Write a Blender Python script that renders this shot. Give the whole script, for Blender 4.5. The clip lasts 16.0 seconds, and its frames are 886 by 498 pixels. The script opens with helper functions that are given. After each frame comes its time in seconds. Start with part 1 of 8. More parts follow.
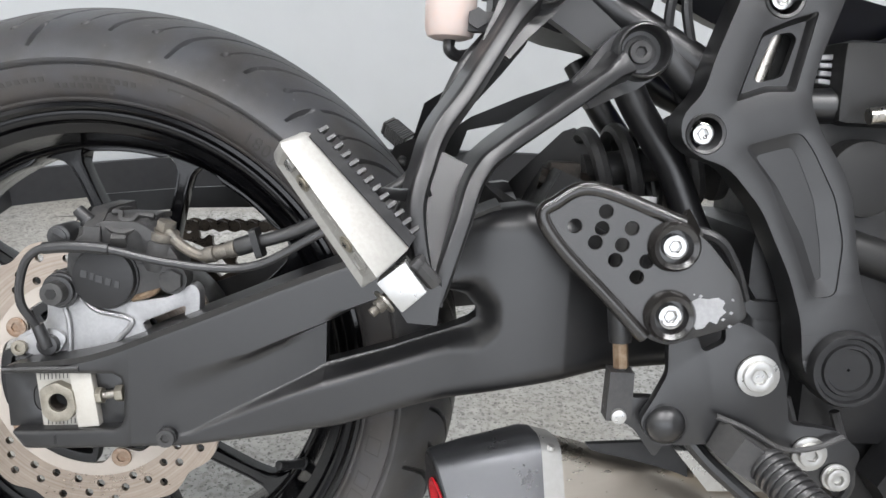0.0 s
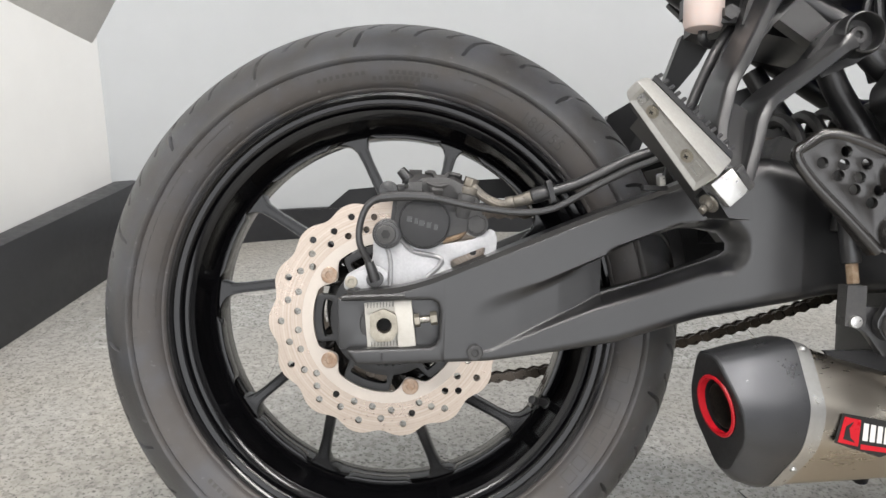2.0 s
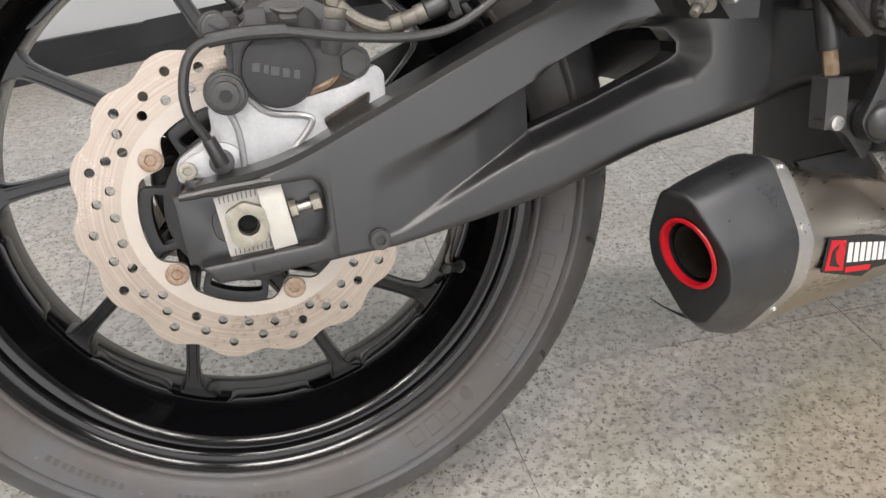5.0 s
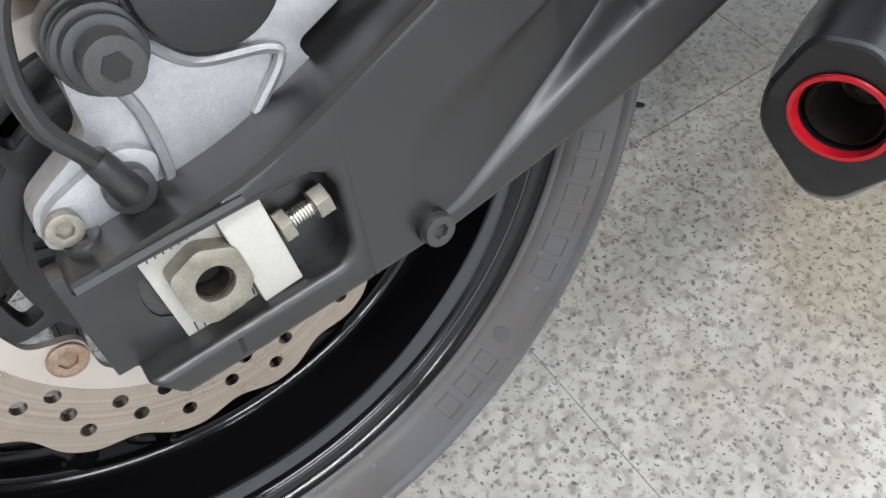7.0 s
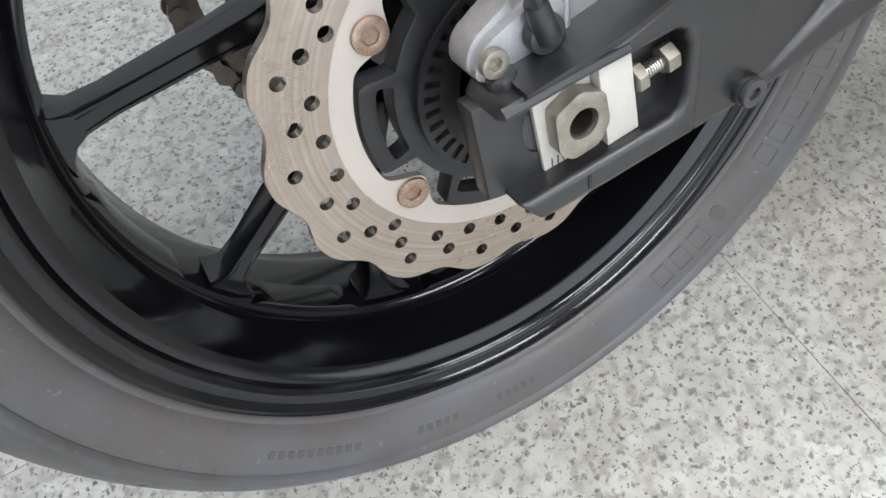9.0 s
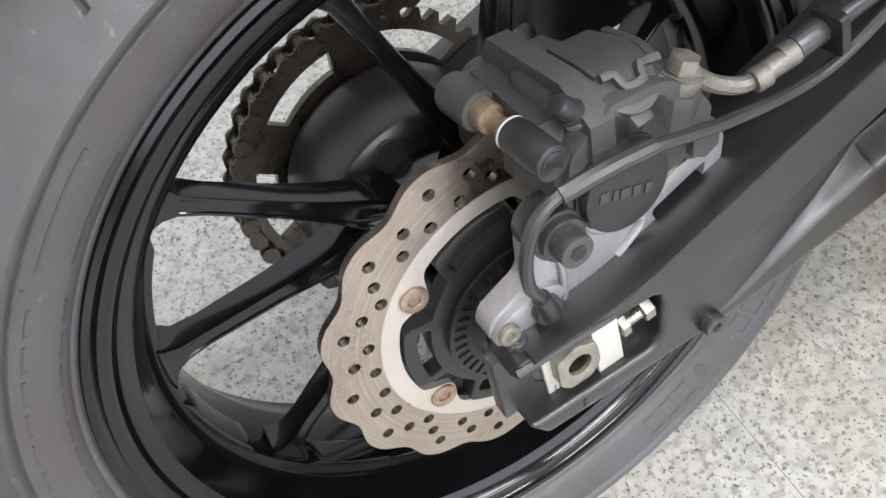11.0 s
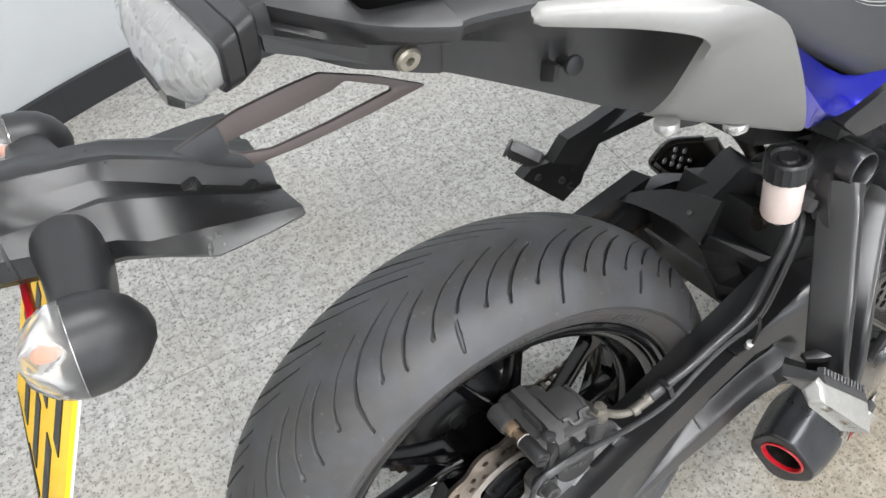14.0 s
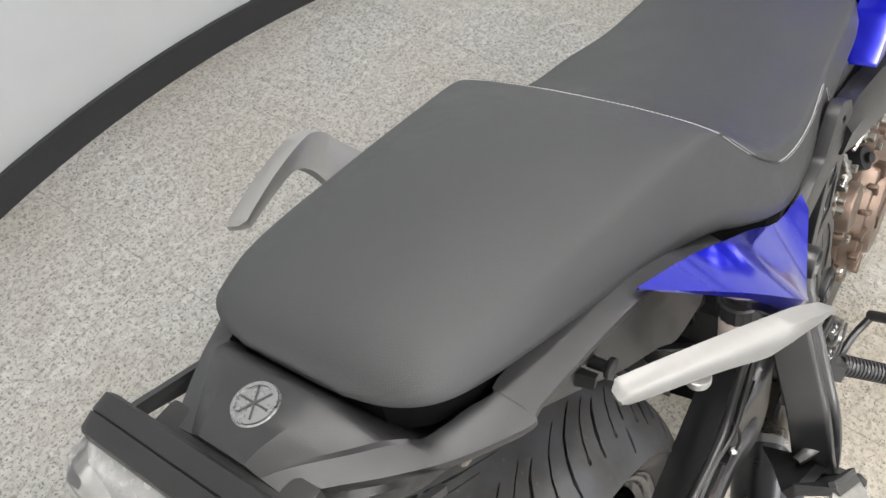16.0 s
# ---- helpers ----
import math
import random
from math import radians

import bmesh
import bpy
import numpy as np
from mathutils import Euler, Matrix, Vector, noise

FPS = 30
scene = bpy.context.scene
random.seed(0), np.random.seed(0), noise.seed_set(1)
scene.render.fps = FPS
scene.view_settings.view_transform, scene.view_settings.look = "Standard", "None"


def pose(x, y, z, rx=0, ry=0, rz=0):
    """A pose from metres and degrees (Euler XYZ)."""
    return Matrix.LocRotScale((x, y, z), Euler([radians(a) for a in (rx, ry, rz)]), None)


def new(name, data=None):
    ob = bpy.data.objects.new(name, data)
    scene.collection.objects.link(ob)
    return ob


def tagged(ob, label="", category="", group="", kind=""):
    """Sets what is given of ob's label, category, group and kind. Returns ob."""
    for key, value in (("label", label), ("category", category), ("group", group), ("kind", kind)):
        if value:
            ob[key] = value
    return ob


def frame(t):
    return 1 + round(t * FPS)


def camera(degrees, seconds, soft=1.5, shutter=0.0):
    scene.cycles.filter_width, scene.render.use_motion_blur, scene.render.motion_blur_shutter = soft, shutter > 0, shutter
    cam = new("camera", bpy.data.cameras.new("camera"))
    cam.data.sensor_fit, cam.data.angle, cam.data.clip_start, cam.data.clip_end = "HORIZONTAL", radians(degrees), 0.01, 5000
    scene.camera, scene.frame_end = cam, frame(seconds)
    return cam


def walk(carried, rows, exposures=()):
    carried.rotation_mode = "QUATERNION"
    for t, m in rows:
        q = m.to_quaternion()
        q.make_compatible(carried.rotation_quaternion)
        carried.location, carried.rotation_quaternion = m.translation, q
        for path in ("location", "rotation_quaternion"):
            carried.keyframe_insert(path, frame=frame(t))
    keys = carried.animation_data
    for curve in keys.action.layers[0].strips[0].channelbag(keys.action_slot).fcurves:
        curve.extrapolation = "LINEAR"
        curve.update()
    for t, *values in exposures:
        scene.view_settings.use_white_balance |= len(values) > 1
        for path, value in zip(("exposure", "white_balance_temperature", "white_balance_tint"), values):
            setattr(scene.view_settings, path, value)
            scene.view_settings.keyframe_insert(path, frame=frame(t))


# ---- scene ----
# seconds, stops, kelvin, tint
EXPOSURES = [(0.0, 0.30, 6500, 10), (1.2, 0.30, 6550, 10), (2.4, 0.19, 6950, 11), (3.5, 0.19, 7050, 12), (4.2, 0.19, 7150, 13), (6.5, 0.28, 6350, 9), (8.5, 0.28, 6250, 9), (9.2, 0.35, 6250, 9), (11.0, 0.65, 6400, 10),
             (12.5, 0.77, 6400, 10), (13.3, 0.62, 6450, 9), (14.2, 0.43, 6500, 9), (15.0, 0.37, 6700, 10), (15.5, 0.26, 6700, 10), (16.0, 0.23, 6800, 10)]
# The motorcycle stands on its side stand and leans; its own frame: x ahead, y to its left, z up, from the rear wheel's centre.
HUB, LEAN = 0.3091, 16.15
BIKE = pose(0, 0, HUB) @ pose(0, 0, 0, -LEAN)
cam = camera(59.42, 16.0)
# seconds, eye in the motorcycle's frame, yaw, pitch, roll
ROWS = [
    (0.0, 0.2992, -0.7222, 0.2320, -0.31, -9.07, 2.55),
    (0.5, 0.2216, -0.7794, 0.1912, -0.98, -6.65, 2.70),
    (1.0, 0.1787, -0.8286, 0.1818, -1.11, -4.29, 2.55),
    (1.5, 0.1222, -0.8540, 0.1542, -0.44, -2.59, 2.27),
    (2.0, 0.0576, -0.8836, 0.1026, 0.15, -1.99, 1.83),
    (2.5, 0.0432, -0.9038, 0.0456, 0.72, -1.79, 1.56),
    (3.0, 0.0428, -0.9147, 0.0420, 0.83, -2.45, 1.22),
    (3.5, 0.0422, -0.9118, 0.0447, 0.01, -3.96, 0.69),
    (4.0, 0.0419, -0.8952, 0.0751, -2.20, -6.83, -0.49),
    (6.5, -0.0267, -0.3489, 0.2020, -27.26, -37.44, -10.20),
    (7.0, -0.0285, -0.3579, 0.1816, -28.40, -40.84, -10.58),
    (7.5, -0.0529, -0.3706, 0.1743, -27.43, -43.16, -10.96),
    (8.0, -0.0914, -0.3699, 0.1781, -25.32, -44.59, -11.50),
    (8.5, -0.1265, -0.3621, 0.1883, -23.16, -45.39, -12.08),
    (9.0, -0.1593, -0.3444, 0.2073, -21.50, -45.57, -12.25),
    (11.5, -0.1356, -0.3547, 0.3758, -21.17, -42.51, -12.46),
    (12.0, -0.1034, -0.3671, 0.3950, -21.99, -42.24, -12.80),
    (12.5, -0.1061, -0.3858, 0.4195, -22.19, -42.01, -12.90),
    (13.0, -0.1345, -0.4192, 0.5102, -22.15, -41.34, -12.78),
    (13.5, -0.1704, -0.4561, 0.6275, -22.56, -39.67, -11.76),
    (14.0, -0.2521, -0.5209, 0.8037, -24.56, -38.75, -10.19),
    (14.5, -0.3084, -0.5869, 0.9294, -27.10, -38.29, -9.73),
    (15.0, -0.3063, -0.5939, 0.9820, -31.88, -38.49, -10.32),
    (15.5, -0.2770, -0.5118, 0.9898, -36.61, -39.72, -13.21),
    (16.0, -0.2087, -0.2786, 0.9764, -43.34, -43.39, -16.59),
]
walk(cam, [(t, BIKE @ pose(x, y, z, 0, 0, yaw) @ pose(0, 0, 0, 90 + pitch) @ pose(0, 0, 0, 0, 0, roll))
           for t, x, y, z, yaw, pitch, roll in ROWS], EXPOSURES)

# ---- light ----
world = bpy.data.worlds.new("world")
scene.world = world
world.use_nodes = True
world.node_tree.nodes["Background"].inputs[0].default_value = (0.75, 0.8, 0.9, 1)
world.node_tree.nodes["Background"].inputs[1].default_value = 1.0


def panel_light(x, y, z, sx, sy, power, colour=(1.0, 0.97, 0.93)):
    data = bpy.data.lights.new("panel_glow", "AREA")
    data.shape, data.size, data.size_y, data.energy, data.color = "RECTANGLE", sx, sy, power, colour
    ob = new("panel_glow", data)
    ob.matrix_world = pose(x, y, z)
    return ob


CEILING = 2.7
PANELS = [(-0.3, -1.0), (1.5, -1.0), (-1.9, -2.3), (-0.3, -2.3), (1.5, -2.3), (0.4, 0.45)]
for px, py in PANELS:
    panel_light(px, py, CEILING - 0.04, 1.3, 0.22, 28, (0.98, 0.98, 1.0))


# daylight in the two shop windows
day = panel_light(0.3, -3.58, 1.35, 4.0, 2.0, 42, (0.93, 0.96, 1.0))
day.matrix_world = pose(0.3, -3.58, 1.35, 90)
side_day = panel_light(-3.06, -2.4, 1.35, 1.9, 2.0, 90, (0.88, 0.94, 1.0))
side_day.matrix_world = pose(-3.06, -2.4, 1.35, 0, 0, -90) @ pose(0, 0, 0, 90)
# ---- materials ----
def material(name, base, rough=0.5, metal=0.0, second=None, scale=40.0, amount=0.5, bump=0.0, bump_scale=None, coat=0.0, rough_var=0.1,
             vary=0.0, transmission=0.0, ior=1.45, alpha=1.0, spread=(0.35, 0.65), stretch=(1, 1, 1)):
    """Two scales of noise between two colours, roughness that varies with them, and a fine relief."""
    m = bpy.data.materials.new(name)
    m.use_nodes = True
    nt = m.node_tree
    b = nt.nodes["Principled BSDF"]
    b.inputs["Metallic"].default_value = metal
    b.inputs["Transmission Weight"].default_value = transmission
    b.inputs["IOR"].default_value = ior
    b.inputs["Coat Weight"].default_value = coat
    b.inputs["Coat Roughness"].default_value = 0.08
    b.inputs["Alpha"].default_value = alpha
    co = nt.nodes.new("ShaderNodeTexCoord")
    mp = nt.nodes.new("ShaderNodeMapping")
    mp.inputs["Scale"].default_value = stretch
    nt.links.new(co.outputs["Object"], mp.inputs[0])
    fine, broad = nt.nodes.new("ShaderNodeTexNoise"), nt.nodes.new("ShaderNodeTexNoise")
    fine.inputs["Scale"].default_value, broad.inputs["Scale"].default_value = scale * 8, scale
    for n in (fine, broad):
        n.inputs["Detail"].default_value = 6
        nt.links.new(mp.outputs[0], n.inputs["Vector"])
    mix = nt.nodes.new("ShaderNodeMath")
    mix.operation = "MULTIPLY_ADD"
    nt.links.new(fine.outputs[0], mix.inputs[0])
    mix.inputs[1].default_value = 0.4
    half = nt.nodes.new("ShaderNodeMath")
    half.operation = "MULTIPLY"
    nt.links.new(broad.outputs[0], half.inputs[0])
    half.inputs[1].default_value = 0.6
    nt.links.new(half.outputs[0], mix.inputs[2])
    ramp = nt.nodes.new("ShaderNodeMapRange")
    ramp.inputs[1].default_value, ramp.inputs[2].default_value = spread
    nt.links.new(mix.outputs[0], ramp.inputs[0])
    second = second or tuple(min(1, c * 1.25 + 0.003) for c in base)
    col = nt.nodes.new("ShaderNodeMix")
    col.data_type = "RGBA"
    col.inputs[6].default_value, col.inputs[7].default_value = (*base, 1), (*second, 1)
    fac = nt.nodes.new("ShaderNodeMath")
    fac.operation = "MULTIPLY"
    nt.links.new(ramp.outputs[0], fac.inputs[0])
    fac.inputs[1].default_value = amount
    nt.links.new(fac.outputs[0], col.inputs[0])
    out = col.outputs[2]
    if vary:
        info, hsv, sp = nt.nodes.new("ShaderNodeObjectInfo"), nt.nodes.new("ShaderNodeHueSaturation"), nt.nodes.new("ShaderNodeMapRange")
        sp.inputs[3].default_value, sp.inputs[4].default_value = 1 - vary, 1 + vary
        nt.links.new(info.outputs["Random"], sp.inputs[0])
        nt.links.new(sp.outputs[0], hsv.inputs["Value"])
        nt.links.new(out, hsv.inputs["Color"])
        out = hsv.outputs[0]
    nt.links.new(out, b.inputs["Base Color"])
    rr = nt.nodes.new("ShaderNodeMapRange")
    rr.inputs[3].default_value, rr.inputs[4].default_value = max(0.02, rough - rough_var), min(1, rough + rough_var)
    nt.links.new(ramp.outputs[0], rr.inputs[0])
    nt.links.new(rr.outputs[0], b.inputs["Roughness"])
    if bump:
        grain, bp = nt.nodes.new("ShaderNodeTexNoise"), nt.nodes.new("ShaderNodeBump")
        grain.inputs["Scale"].default_value, grain.inputs["Detail"].default_value = bump_scale or scale * 20, 3
        nt.links.new(mp.outputs[0], grain.inputs["Vector"])
        bp.inputs["Strength"].default_value, bp.inputs["Distance"].default_value = bump, 0.001
        nt.links.new(grain.outputs[0], bp.inputs["Height"])
        nt.links.new(bp.outputs[0], b.inputs["Normal"])
    return m


def terrazzo():
    """Polished terrazzo: pale binder with grey, black and buff chips of several sizes."""
    m = bpy.data.materials.new("terrazzo")
    m.use_nodes = True
    nt = m.node_tree
    b = nt.nodes["Principled BSDF"]
    co = nt.nodes.new("ShaderNodeNewGeometry")
    prev = None
    wob = nt.nodes.new("ShaderNodeTexNoise")
    wob.inputs["Scale"].default_value = 120
    nt.links.new(co.outputs["Position"], wob.inputs["Vector"])
    wsc = nt.nodes.new("ShaderNodeVectorMath")
    wsc.operation = "MULTIPLY_ADD"
    nt.links.new(wob.outputs["Color"], wsc.inputs[0])
    wsc.inputs[1].default_value = (0.009, 0.009, 0.009)
    nt.links.new(co.outputs["Position"], wsc.inputs[2])
    def noise_range(scale, lo, hi, detail=4.0, shift=0.0):
        n, r, o = nt.nodes.new("ShaderNodeTexNoise"), nt.nodes.new("ShaderNodeMapRange"), nt.nodes.new("ShaderNodeVectorMath")
        n.inputs["Scale"].default_value, n.inputs["Detail"].default_value = scale, detail
        o.inputs[1].default_value = (shift, -shift, 0)
        nt.links.new(co.outputs["Position"], o.inputs[0])
        nt.links.new(o.outputs[0], n.inputs["Vector"])
        r.inputs[1].default_value, r.inputs[2].default_value = lo, hi
        nt.links.new(n.outputs[0], r.inputs[0])
        return r.outputs[0]

    def layer(under, colour, fac):
        mx = nt.nodes.new("ShaderNodeMix")
        mx.data_type = "RGBA"
        mx.inputs[7].default_value = (*colour, 1)
        nt.links.new(fac, mx.inputs[0])
        if isinstance(under, tuple):
            mx.inputs[6].default_value = (*under, 1)
        else:
            nt.links.new(under, mx.inputs[6])
        return mx.outputs[2]

    def chips(scale, share, size, shift):
        v = nt.nodes.new("ShaderNodeTexVoronoi")
        v.inputs["Scale"].default_value = scale
        off = nt.nodes.new("ShaderNodeVectorMath")
        off.inputs[1].default_value = (3.1 * shift, 1.7 * shift, 0)
        nt.links.new(wsc.outputs[0], off.inputs[0])
        nt.links.new(off.outputs[0], v.inputs["Vector"])
        pick = nt.nodes.new("ShaderNodeSeparateColor")
        nt.links.new(v.outputs["Color"], pick.inputs[0])
        isit, near, f = nt.nodes.new("ShaderNodeMath"), nt.nodes.new("ShaderNodeMapRange"), nt.nodes.new("ShaderNodeMath")
        isit.operation, f.operation = "LESS_THAN", "MULTIPLY"
        nt.links.new(pick.outputs[0], isit.inputs[0])
        isit.inputs[1].default_value = share
        near.inputs[1].default_value, near.inputs[2].default_value = size, size - 0.22
        nt.links.new(v.outputs["Distance"], near.inputs[0])
        nt.links.new(isit.outputs[0], f.inputs[0])
        nt.links.new(near.outputs[0], f.inputs[1])
        return f.outputs[0]

    prev = layer((0.352, 0.346, 0.326), (0.41, 0.404, 0.384), noise_range(34, 0.40, 0.60))
    prev = layer(prev, (0.445, 0.440, 0.424), chips(62, 0.16, 0.5, 1))
    prev = layer(prev, (0.268, 0.262, 0.243), noise_range(88, 0.49, 0.64, 5, 3.3))
    prev = layer(prev, (0.215, 0.210, 0.194), chips(118, 0.12, 0.48, 2))
    prev = layer(prev, (0.165, 0.162, 0.153), noise_range(138, 0.565, 0.665, 4, 7.7))
    prev = layer(prev, (0.115, 0.112, 0.104), chips(175, 0.075, 0.46, 3))
    prev = layer(prev, (0.070, 0.068, 0.063), noise_range(225, 0.61, 0.69, 2, 5.1))
    # broad yellowed wear
    wear = nt.nodes.new("ShaderNodeTexNoise")
    wear.inputs["Scale"].default_value, wear.inputs["Detail"].default_value = 2.2, 4
    nt.links.new(co.outputs["Position"], wear.inputs["Vector"])
    wr = nt.nodes.new("ShaderNodeMapRange")
    wr.inputs[1].default_value, wr.inputs[2].default_value, wr.inputs[4].default_value = 0.42, 0.66, 0.35
    nt.links.new(wear.outputs[0], wr.inputs[0])
    tint = nt.nodes.new("ShaderNodeMix")
    tint.data_type, tint.blend_type = "RGBA", "MULTIPLY"
    tint.inputs[7].default_value = (0.88, 0.79, 0.63, 1)
    nt.links.new(wr.outputs[0], tint.inputs[0])
    nt.links.new(prev, tint.inputs[6])
    # under the engine: an oily brown stain and the motorcycle's shade, painted into the colour
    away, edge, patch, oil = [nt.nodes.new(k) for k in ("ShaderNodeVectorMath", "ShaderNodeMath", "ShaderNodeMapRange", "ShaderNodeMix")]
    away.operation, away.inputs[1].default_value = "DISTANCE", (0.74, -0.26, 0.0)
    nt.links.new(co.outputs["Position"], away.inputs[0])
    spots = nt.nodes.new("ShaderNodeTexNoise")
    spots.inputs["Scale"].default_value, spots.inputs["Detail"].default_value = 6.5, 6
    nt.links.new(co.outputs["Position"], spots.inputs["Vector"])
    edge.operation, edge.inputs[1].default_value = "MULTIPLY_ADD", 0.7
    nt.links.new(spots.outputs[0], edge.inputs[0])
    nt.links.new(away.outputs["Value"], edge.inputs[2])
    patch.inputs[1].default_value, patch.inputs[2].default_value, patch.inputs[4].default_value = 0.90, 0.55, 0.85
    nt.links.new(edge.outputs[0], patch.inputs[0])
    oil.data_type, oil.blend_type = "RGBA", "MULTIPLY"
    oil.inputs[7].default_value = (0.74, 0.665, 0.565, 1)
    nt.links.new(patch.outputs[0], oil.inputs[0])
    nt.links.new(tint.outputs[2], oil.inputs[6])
    nt.links.new(oil.outputs[2], b.inputs["Base Color"])
    rg = nt.nodes.new("ShaderNodeMapRange")
    rg.inputs[3].default_value, rg.inputs[4].default_value = 0.20, 0.36
    b.inputs["IOR"].default_value = 1.6
    nt.links.new(wear.outputs[0], rg.inputs[0])
    nt.links.new(rg.outputs[0], b.inputs["Roughness"])
    return m


def brushed_ring(name, base, second, rough, metal):
    """Steel with fine circular scratches round the y axis."""
    m = material(name, base, rough, metal, second=second, scale=25, bump=0.05)
    nt = m.node_tree
    b = nt.nodes["Principled BSDF"]
    co, sep, rad, lines, wide = nt.nodes.new("ShaderNodeTexCoord"), nt.nodes.new("ShaderNodeSeparateXYZ"), nt.nodes.new("ShaderNodeMath"), nt.nodes.new("ShaderNodeTexNoise"), nt.nodes.new("ShaderNodeMapRange")
    mul = nt.nodes.new("ShaderNodeVectorMath")
    mul.operation, mul.inputs[1].default_value = "MULTIPLY", (1, 0, 1)
    ln = nt.nodes.new("ShaderNodeVectorMath")
    ln.operation = "LENGTH"
    nt.links.new(co.outputs["Object"], mul.inputs[0])
    nt.links.new(mul.outputs[0], ln.inputs[0])
    lines.noise_dimensions = "1D"
    lines.inputs["Scale"].default_value, lines.inputs["Detail"].default_value = 500, 6
    nt.links.new(ln.outputs["Value"], lines.inputs["W"])
    wide.inputs[1].default_value, wide.inputs[2].default_value = 0.35, 0.68
    nt.links.new(lines.outputs[0], wide.inputs[0])
    mx = nt.nodes.new("ShaderNodeMix")
    mx.data_type, mx.blend_type = "RGBA", "MULTIPLY"
    mx.inputs[7].default_value = (0.82, 0.79, 0.76, 1)
    old = b.inputs["Base Color"].links[0].from_socket
    nt.links.new(wide.outputs[0], mx.inputs[0])
    nt.links.new(old, mx.inputs[6])
    nt.links.new(mx.outputs[2], b.inputs["Base Color"])
    return m


